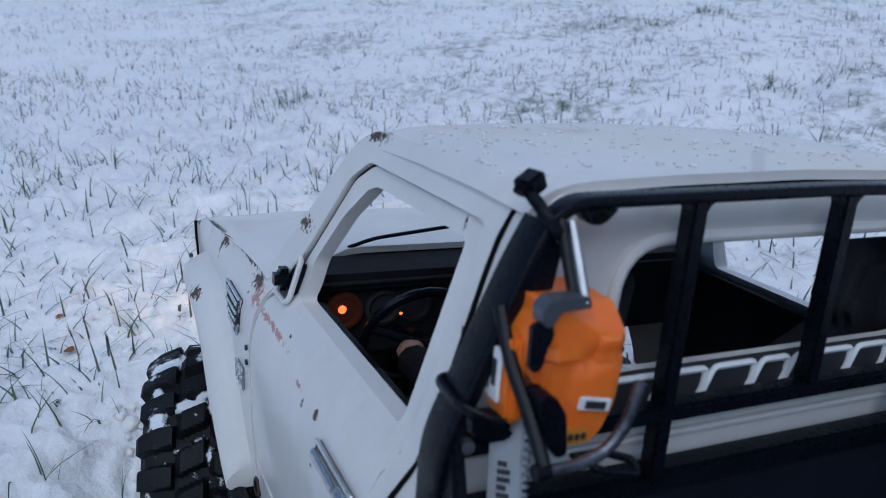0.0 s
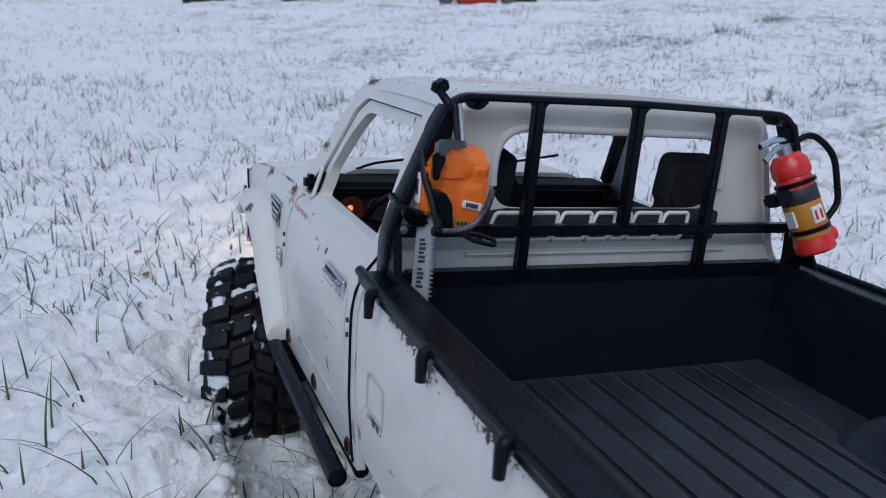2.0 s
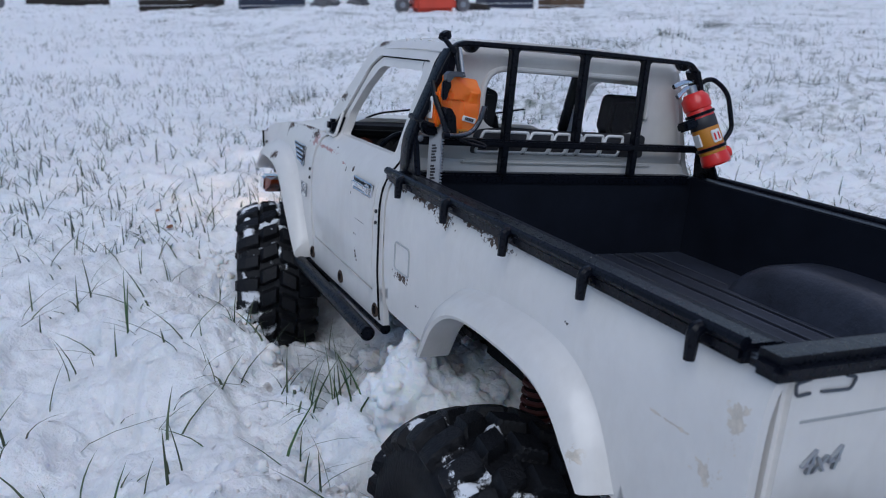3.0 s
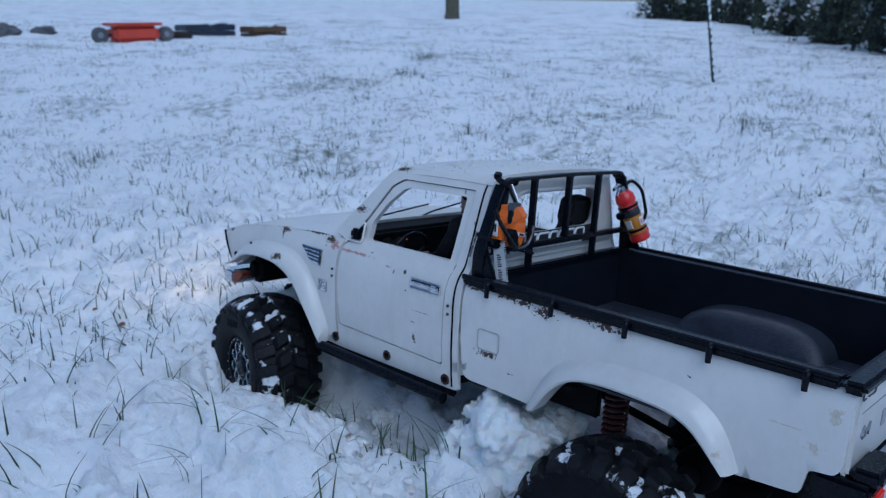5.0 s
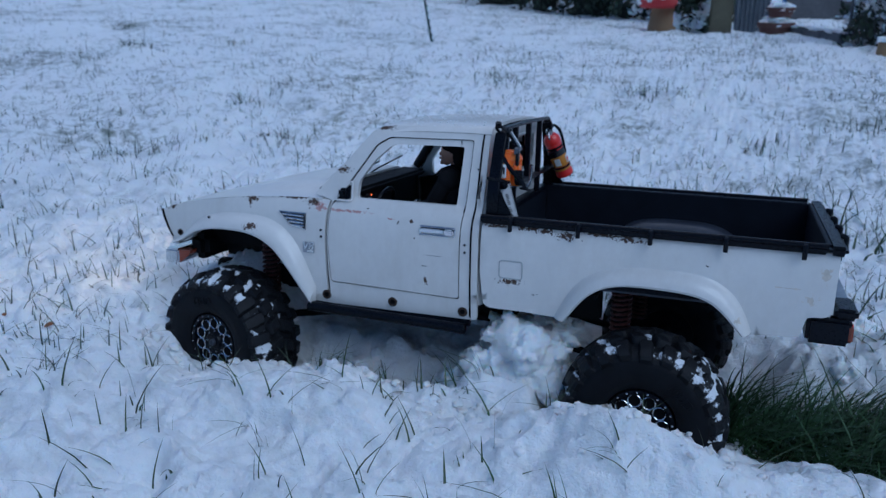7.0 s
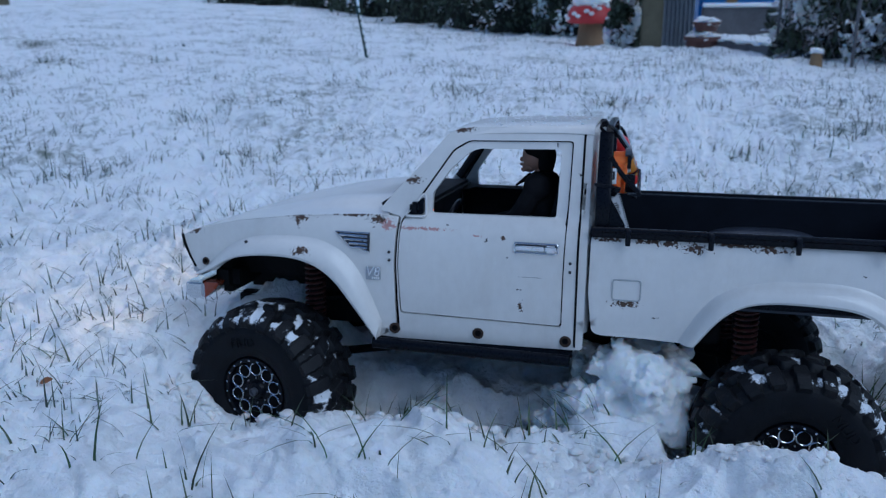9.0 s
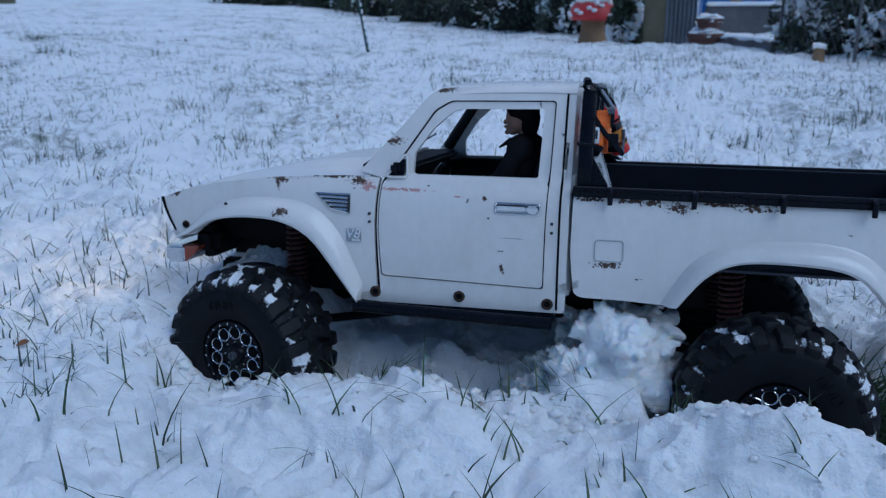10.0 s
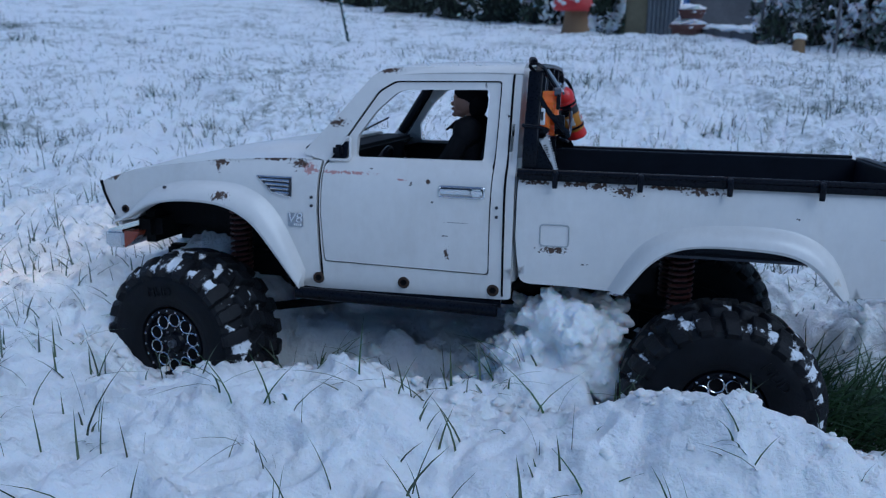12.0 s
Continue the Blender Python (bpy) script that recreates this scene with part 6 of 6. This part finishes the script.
# the bare strip behind the rear wheel: a low mat under longer blades laid over backwards
for i in range(5200):
    x = 0.250 + 0.24 * rng.random() ** 1.2
    y = rng.uniform(-0.004, 0.100)
    edge = 0.5 * noise.noise(Vector((x * 22, y * 22, 2)))
    if (x - 0.345) ** 2 / 0.105 ** 2 + (y - 0.050) ** 2 / 0.048 ** 2 > 1.0 + edge or (x < 0.262 and y < 0.03):
        continue
    if i % 2:
        spots.append((x, y, rng.uniform(0.008, 0.020), rng.uniform(0.0006, 0.0012), rng.uniform(0.8, 2.4), rng.random() * math.tau, 0.001))
    else:
        spots.append((x, y, rng.uniform(0.022, 0.060), rng.uniform(0.0005, 0.0010), rng.uniform(0.4, 1.9), rng.gauss(-0.4, 1.1), 0.002))
# greener tufts beyond
for x, y, n in ((0.376, 0.497, 9), (0.397, 0.415, 10), (0.328, 0.492, 7), (0.355, 0.191, 6), (0.38, 0.136, 8), (0.43, 0.30, 5), (0.50, 0.36, 6), (0.60, 0.52, 5), (0.46, 0.21, 6)):
    for k in range(int(1.5 * n)):
        spots.append((x + rng.gauss(0, 0.012), y + rng.gauss(0, 0.010), rng.uniform(0.024, 0.070), rng.uniform(0.0008, 0.0016), rng.uniform(0.2, 1.6), rng.random() * math.tau, 0.004))
# green shoots in front of the truck
for x, y in ((0.050, -0.078), (0.20, -0.135), (0.165, -0.13), (-0.03, -0.20), (-0.12, -0.24), (0.09, -0.20), (0.022, -0.050), (0.133, -0.050), (0.221, -0.100), (0.013, -0.104), (0.108, -0.036), (0.116, -0.020), (-0.106, -0.136), (-0.013, -0.094), (0.172, -0.052)):
    for k in range(rng.choice((3, 4, 6))):
        spots.append((x + rng.gauss(0, 0.005), y + rng.gauss(0, 0.004), rng.uniform(0.016, 0.038), rng.uniform(0.0004, 0.0008), rng.uniform(0.2, 1.6), rng.random() * math.tau, 0.004))
blades("green_grass", GREEN, spots, "longer green grass where the snow has gone")

# ---- garden ----
BARK = material("post_wood", (0.11, 0.10, 0.065), 0.85, var=0.3, scale=20, bump=0.002, bscale=60)
LEAF = grass_material("hedge_leaf", (0.030, 0.045, 0.026))
CAP = material("toadstool_red", (0.50, 0.035, 0.035), 0.5, var=0.1, scale=12)
STALK = material("toadstool_stalk", (0.26, 0.17, 0.09), 0.8, var=0.15, scale=15)
STONE = material("dark_stone", (0.12, 0.12, 0.13), 0.9, var=0.35, scale=9, bump=0.004, bscale=40)
TERRA = material("terracotta", (0.13, 0.065, 0.055), 0.8, var=0.2, scale=12)
BLUE = material("blue_plastic", (0.03, 0.17, 0.50), 0.5, var=0.12, scale=10)
POLE = material("pole_green", (0.012, 0.045, 0.045), 0.5, var=0.3, scale=40)
REDTOY = material("red_plastic", (0.55, 0.06, 0.03), 0.5, var=0.15, scale=12)
MESHG = material("grey_sheet", (0.25, 0.28, 0.32), 0.6, var=0.2, scale=8)

# thin marker pole leaning in the lawn
px, py = -0.668, 1.975
pz = snow_height(px, py)
pl = tube([(px, py, pz - 0.02), (px - 0.075, py + 0.01, pz + 0.42)], 0.0052, sides=8)
pole = tagged(part("marker_pole", pl, POLE), "thin dark green pole flecked with snow in the lawn", "pole")
sn = None
rng2 = random.Random(3)
for i in range(20):
    s = i / 20 + 0.03
    sn = blob(0.003 + 0.0030 * rng2.random() + 0.004 * s, (px - 0.075 * s + 0.003, py + 0.01 * s - 0.003, pz + 0.42 * s), 1, 0.3, i, (0.7, 0.7, 1.8), sn)
part("snow_fleck", sn, SNOW_CLEAN, pole)


def toadstool(x, y, h=0.21):
    z = snow_height(x, y) - 0.01
    ob = new("toadstool")
    ob.matrix_world = pose(x, y, z) @ Matrix.Scale(0.94, 4)
    tagged(ob, "red spotted toadstool ornament capped with snow", "garden ornament")
    part("stalk", lathe([(0.0, 0.0), (0.056, 0.0), (0.058, 0.02), (0.050, 0.06), (0.046, 0.10), (0.046, 0.125)], 32, axis="z"), STALK, ob)
    part("cap", lathe([(0.040, 0.108), (0.085, 0.104), (0.098, 0.115), (0.096, 0.135), (0.080, 0.165), (0.045, 0.187), (0.0, 0.195)], 40, axis="z"), CAP, ob, "red cap")
    for i in range(26):
        a, e = i * 2.4, 0.10 + 0.75 * ((i * 7) % 6) / 6
        rr, zz = 0.099 * math.cos(e * 0.90), 0.115 + 0.078 * math.sin(e * 1.05)
        part("spot", blob(0.0115, (rr * math.cos(a), rr * math.sin(a), zz), 2, 0.05, i, (1, 1, 0.7)), LABEL, ob, "white spot")
    part("snow_cap", blob(0.078, (0, 0, 0.185), 3, 0.12, 4, (1.0, 1.0, 0.42)), SNOW_CLEAN, ob, "cap of snow")


toadstool(-0.055, 2.80)


def leafy(cx, cy, z0, sx, sy, h, n, seed, leaf=0.022, snow=0.35):
    """Small leaves round a lumpy volume: returns leaf and snow meshes."""
    r = random.Random(seed)
    out = [([], []), ([], [])]
    for i in range(n):
        a, e, k = r.random() * math.tau, math.asin(r.random() ** 0.7), 0.55 + 0.5 * r.random() ** 0.5
        k *= 1 + 0.35 * noise.noise(Vector((math.cos(a) * 2 + seed, math.sin(a) * 2, e * 2)))
        p = Vector((cx + sx * k * math.cos(a) * math.cos(e), cy + sy * k * math.sin(a) * math.cos(e), z0 + h * k * math.sin(e)))
        up = noise.noise(p * 9 + Vector((seed, 0, 0)))
        which = 1 if (up + 0.5 * (math.sin(e) - 0.5) > 0.32 - 0.4 * snow) else 0
        vs, fs = out[which]
        s = leaf * (0.6 + 0.8 * r.random()) * (1.25 if which else 1)
        t, q = Euler((r.random() * 6, r.random() * 6, r.random() * 6)).to_matrix(), len(vs)
        if which:
            t = Euler((r.gauss(0, 0.5), r.gauss(0, 0.5), r.random() * 6)).to_matrix()
        for v in ((-1, 0, 0), (-0.2, 0.55, 0.12), (1, 0, 0), (-0.2, -0.55, 0.12)):
            vs.append(p + t @ (Vector(v) * s))
        fs += [(q, q + 1, q + 2), (q, q + 2, q + 3)]
    return out


def bush(x, y, sx, sy, h, n, seed, label, snow=0.35, leaf=0.022):
    z = snow_height(x, y) - 0.02
    ob = new("bush")
    ob.matrix_world = pose(x, y, z)
    tagged(ob, label, "bush")
    for (vs, fs), nm, mat in zip(leafy(0, 0, 0, sx, sy, h, n, seed, leaf, snow), ("foliage", "snow_load"), (LEAF, SNOW_CLEAN)):
        me = bpy.data.meshes.new(nm)
        me.from_pydata(vs, [], fs)
        me.materials.append(mat)
        o = new(nm, me)
        o.parent = ob
        tagged(o, kind="stuff")
    r = random.Random(seed)
    tw = bmesh.new()
    for i in range(9):
        a = r.random() * math.tau
        tube([(0, 0, 0), (sx * 0.3 * math.cos(a), sy * 0.3 * math.sin(a), h * 0.4), (sx * 0.8 * math.cos(a), sy * 0.8 * math.sin(a), h * r.uniform(0.5, 0.95))], [0.012, 0.007, 0.003], tw, 6)
    part("branch", tw, BARK, ob)
    # added solid core; the shade between the leaves is its near-black colour
    part("heart", blob(0.8, (0, 0, 0), 3, 0.2, seed, (sx * 0.95, sy * 0.95, h * 0.95)), CORE_SHADE, ob)
    return ob


CORE_SHADE = material("bush_inside", (0.012, 0.015, 0.010), 0.95, var=0.3, scale=20)


# hedge along the lawn's edge: one bush after another
for i, (x, y, sx, sy, h, snow) in enumerate(((-4.60, 9.75, 0.85, 0.70, 0.80, 0.2), (-3.75, 9.15, 0.80, 0.62, 0.80, 0.15), (-2.95, 8.20, 0.65, 0.50, 0.75, 0.2), (-2.20, 7.15, 0.55, 0.50, 0.70, 0.25), (-1.62, 6.00, 0.52, 0.44, 0.65, 0.45),
                                             (-1.12, 4.98, 0.42, 0.36, 0.60, 0.15), (-0.68, 4.28, 0.34, 0.30, 0.60, 0.25), (-0.40, 3.86, 0.28, 0.24, 0.60, 0.55), (-0.14, 3.50, 0.24, 0.22, 0.55, 0.45), (0.08, 3.20, 0.15, 0.17, 0.50, 0.4))):
    bush(x, y, sx, sy, h, 7000 if sx > 0.2 else 3500, 40 + i, "dark evergreen bush dusted with snow", snow, 0.019 if sx > 0.5 else 0.013)
bush(0.068, 2.585, 0.062, 0.055, 0.22, 1500, 51, "small dark shrub with lumps of snow", 0.9, 0.011)
bush(0.770, 2.28, 0.25, 0.25, 0.37, 10000, 61, "snow-laden bush behind wire netting", 0.95, 0.012)
bush(1.02, 1.92, 0.25, 0.25, 0.36, 10000, 62, "snow-laden bush behind wire netting", 0.95, 0.012)

# timber post
z = snow_height(0.165, 2.47) - 0.02
tagged(part("wooden_post", box(0.130, 0.200, 2.44, 2.505, z, z + 0.85, 0.006), BARK), "weathered timber fence post beside the hedge", "post")
# grey sheet leaning behind the post
z = snow_height(0.26, 2.80) - 0.02
sh = bmesh.new()
n = 24
rows = []
for i in range(n + 1):
    x = 0.200 + 0.12 * i / n
    o = 0.006 * math.sin(i * 2.1)
    rows.append([sh.verts.new((x, 2.79 + o, z)), sh.verts.new((x, 2.84 + o, z + 0.60))])
for a, b in zip(rows, rows[1:]):
    sh.faces.new((a[0], b[0], b[1], a[1]))
bmesh.ops.solidify(sh, geom=sh.faces[:], thickness=0.004)
tagged(part("corrugated_sheet", sh, MESHG), "grey corrugated sheet leaning behind a post", "sheet")


def plant_pot(x, y, r, h, lift=0.0, label="terracotta plant pot heaped with snow", fill=0.5):
    ob = new("plant_pot")
    ob.matrix_world = pose(x, y, snow_height(x, y) - 0.012 + lift)
    tagged(ob, label, "plant pot")
    part("pot", lathe([(0.0, 0.0), (r * 0.78, 0.0), (r * 0.95, h * 0.72), (r * 1.06, h * 0.73), (r * 1.06, h), (r * 0.92, h), (r * 0.90, h * 0.9), (0.0, h * 0.9)], 32, axis="z"), TERRA, ob)
    part("snow_fill", snow_heap(r * 0.95, (0, 0, h * 0.96), 3, (1.0, 1.0, fill), detail=4), SNOW_CLEAN, ob)


# two pots, the smaller one standing in the other
plant_pot(0.340, 2.60, 0.058, 0.052, fill=0.42)
plant_pot(0.350, 2.60, 0.044, 0.032, 0.068, "small grey pot heaped with snow on another pot", 0.45)
# edging stones capped with snow, in a row from the pots to the netting
for i in range(3):
    x, y = 0.415 + 0.047 * i, 2.565 - 0.118 * i
    z = snow_height(x, y) - 0.014
    e = new("edging_stone")
    e.matrix_world = pose(x, y, z, 0, 0, -68)
    tagged(e, "low edging stone capped with snow", "stone", "edging stones")
    part("block", box(-0.063, 0.063, -0.024, 0.024, 0, 0.036, 0.004), STONE, e)
    part("snow_cap", snow_heap(0.062, (0, 0, 0.036), 11 + i, (1.02, 0.38, 0.13), detail=4), SNOW_CLEAN, e)
# a dark wall with a snowy ledge, and a blue play house beyond
z = snow_height(0.55, 3.6)
wall = new("dark_wall")
wall.matrix_world = pose(0, 0, z)
tagged(wall, "low dark stone wall with snow on its ledge", "wall")
part("masonry", box(0.40, 1.60, 3.60, 3.68, -0.05, 0.120, 0.006), STONE, wall)
part("snow_ledge", box(0.40, 1.60, 3.585, 3.685, 0.119, 0.138, 0.007, seg=3), SNOW_CLEAN, wall)
house = new("play_house")
house.matrix_world = pose(0.70, 4.05, z)
tagged(house, "blue plastic play house behind a dark wall", "play house")
part("wall", box(-0.30, 0.30, -0.18, 0.18, -0.02, 0.42, 0.02), BLUE, house)
part("door", box(-0.175, -0.125, -0.192, -0.178, 0.0, 0.34, 0.006), STALK, house, "brown door strip")
part("roof", box(-0.34, 0.34, -0.22, 0.22, 0.415, 0.45, 0.012), SNOW_CLEAN, house, "roof under snow")

# wire netting in front of the snowy bushes
net = new("wire_netting")
net.matrix_world = pose(0.530, 2.267, snow_height(0.60, 2.0) - 0.01, 0, 0, -71)
tagged(net, "rusty diamond wire netting in front of bushes", "netting")
for k in range(-9, 22):
    for d in (1, -1):
        pts = []
        for s in range(13):
            zz = 0.38 * s / 12
            xx = 0.045 * k + d * zz * 0.75 + (0.26 if d < 0 else 0)
            if 0 <= xx <= 0.80:
                pts.append((xx, 0.002 * d, zz))
        if len(pts) > 1:
            part("wire", tube(pts, 0.0008, sides=4), STONE, net)
for xx in (0.0, 0.40, 0.80):
    part("stake", tube([(xx, 0.004, -0.03), (xx, 0.004, 0.42)], 0.0045, sides=8), STONE, net)

# a stump in front of the netting
z = snow_height(0.59, 1.93)
st = new("stump")
st.matrix_world = pose(0.585, 1.93, z - 0.01)
tagged(st, "short cut stump topped with snow", "stump")
part("wood", lathe([(0.0, 0.0), (0.018, 0.0), (0.015, 0.025), (0.013, 0.046), (0.0, 0.046)], 20, axis="z"), STALK, st)
part("snow_cap", snow_heap(0.015, (0, 0, 0.049), 2, (1.2, 1.1, 0.6), detail=3), SNOW_CLEAN, st)

# ---- the lawn's far end, ahead of the truck ----
DARKWOOD = material("dark_wood", (0.022, 0.017, 0.014), 0.9, var=0.4, scale=15, bump=0.002, bscale=60)
BROWNWOOD = material("brown_wood", (0.10, 0.060, 0.035), 0.85, var=0.4, scale=12, bump=0.002, bscale=60)
NAVY = material("navy_plastic", (0.020, 0.026, 0.050), 0.5, var=0.3, scale=12)
rng4 = random.Random(17)
for x, y, ln, r in ((-6.35, 0.01, 0.55, 0.030), (-3.75, 1.99, 0.16, 0.030)):
    z = snow_height(x, y)
    lg = tube([(x + rng4.gauss(0, 0.03), y + ln * s, z + 0.02 + rng4.gauss(0, 0.004)) for s in (-0.5, -0.17, 0.17, 0.5)], [r, r * 1.1, r, r * 0.9], sides=12)
    tagged(part("log", lg, DARKWOOD), "dark weathered log lying at the lawn's edge", "log", "logs at the lawn's edge")


def planter(x, y, w, mat, label, slats=2):
    """A slatted wooden box of plants under snow."""
    ob = new("planter")
    ob.matrix_world = pose(x, y, snow_height(x, y) - 0.02, 0, 0, 84)
    tagged(ob, label, "planter", "planters at the lawn's edge")
    for k in range(slats):
        part("slat", box(-w / 2, w / 2, -0.08, 0.08, 0.036 * k, 0.036 * k + 0.033, 0.004), mat, ob)
    part("snow_fill", snow_heap(0.08, (0, 0, 0.036 * slats), 5, (w * 5.6, 0.9, 0.22), detail=4), SNOW_CLEAN, ob)


planter(-5.00, 0.62, 0.50, DARKWOOD, "dark slatted planter at the lawn's edge")
planter(-4.38, 1.03, 0.36, NAVY, "dark blue slatted planter at the lawn's edge")
planter(-3.92, 2.29, 0.30, NAVY, "dark blue slatted planter at the lawn's edge")
planter(-3.72, 2.55, 0.22, BROWNWOOD, "brown slatted planter at the lawn's edge")
for x, y, r in ((-4.15, 1.28, 0.070), (-4.12, 1.46, 0.055)):
    tagged(part("boulder", snow_heap(r, (x, y, snow_height(x, y)), int(100 * r), (1.0, 1.1, 0.7), detail=4), STONE), "grey boulder at the lawn's edge", "boulder", "boulders at the lawn's edge")


def garden_cart(x, y, turn, w):
    """A red tub between two grey wheels."""
    cart = new("garden_cart")
    cart.matrix_world = pose(x, y, snow_height(x, y), 0, 0, turn)
    tagged(cart, "red plastic garden cart with grey wheels in snow", "cart")
    part("tub", box(-w / 2, w / 2, -0.09, 0.09, 0.0, 0.080, 0.02, seg=3), REDTOY, cart)
    part("rim", box(-w / 2 - 0.015, w / 2 + 0.015, -0.10, 0.10, 0.076, 0.090, 0.005), REDTOY, cart)
    for e in (-1, 1):
        wh = part("wheel", lathe([(0.0, -0.02), (0.032, -0.02), (0.038, -0.013), (0.038, 0.013), (0.032, 0.02), (0.0, 0.02)], 28, at=(e * (w / 2 + 0.05), 0, 0.034)), STONE, cart)
        part("hub", lathe([(0.0, -0.025), (0.012, -0.025), (0.015, -0.019)], 16, at=(e * (w / 2 + 0.05), 0, 0.034)), MESHG, wh)
    part("axle", tube([(-w / 2 - 0.05, 0, 0.034), (w / 2 + 0.05, 0, 0.034)], 0.006, sides=8), DARK, cart)


garden_cart(-3.50, 1.64, 78, 0.21)
garden_cart(-5.85, -0.62, 78, 0.30)
x, y = -5.80, 6.45
z = snow_height(x, y)
tr = new("tree_stem")
tr.matrix_world = pose(x, y, z - 0.02)
tagged(tr, "pale bare tree stem at the lawn's edge", "tree")
part("trunk", tube([(0, 0, 0), (0.01, 0, 0.1), (0.0, 0.01, 0.6), (0.03, 0.02, 1.4)], [0.085, 0.076, 0.070, 0.055], sides=14), BARK, tr)
for k in range(5):
    a = k * 1.3
    part("branch", tube([(0.02, 0.01, 0.9 + 0.1 * k), (0.25 * math.cos(a), 0.25 * math.sin(a), 1.25 + 0.1 * k), (0.45 * math.cos(a), 0.45 * math.sin(a), 1.7 + 0.1 * k)], [0.022, 0.014, 0.004], sides=8), BARK, tr)

# a curled brown leaf on the snow
LEAFBROWN = material("dead_leaf", (0.26, 0.11, 0.045), 0.7, var=0.35, scale=120)


def fallen_leaf(x, y, turn, size):
    bm = bmesh.new()
    rows = []
    for i in range(9):
        s = i / 8
        w = size * 0.36 * math.sin(math.pi * min(1.0, s * 0.94 + 0.03)) ** 0.8
        u, lift = size * (s - 0.5), size * 0.35 * (s - 0.4) ** 2
        rows.append([bm.verts.new((u, -w, lift + 0.5 * w)), bm.verts.new((u, 0.0, lift)), bm.verts.new((u, w, lift + 0.6 * w))])
    for a, b in zip(rows, rows[1:]):
        for k in range(2):
            bm.faces.new((a[k], a[k + 1], b[k + 1], b[k]))
    bmesh.ops.recalc_face_normals(bm, faces=bm.faces[:])
    bmesh.ops.solidify(bm, geom=bm.faces[:], thickness=0.0003)
    leaf = part("fallen_leaf", bm, LEAFBROWN)
    leaf.matrix_world = pose(x, y, snow_height(x, y) + 0.0012, 12, -8, turn)
    tagged(leaf, "small curled brown leaf lying on the snow", "leaf", "fallen leaves")


fallen_leaf(-0.200, -0.055, 35, 0.0075)
fallen_leaf(-0.238, -0.059, 110, 0.0045)
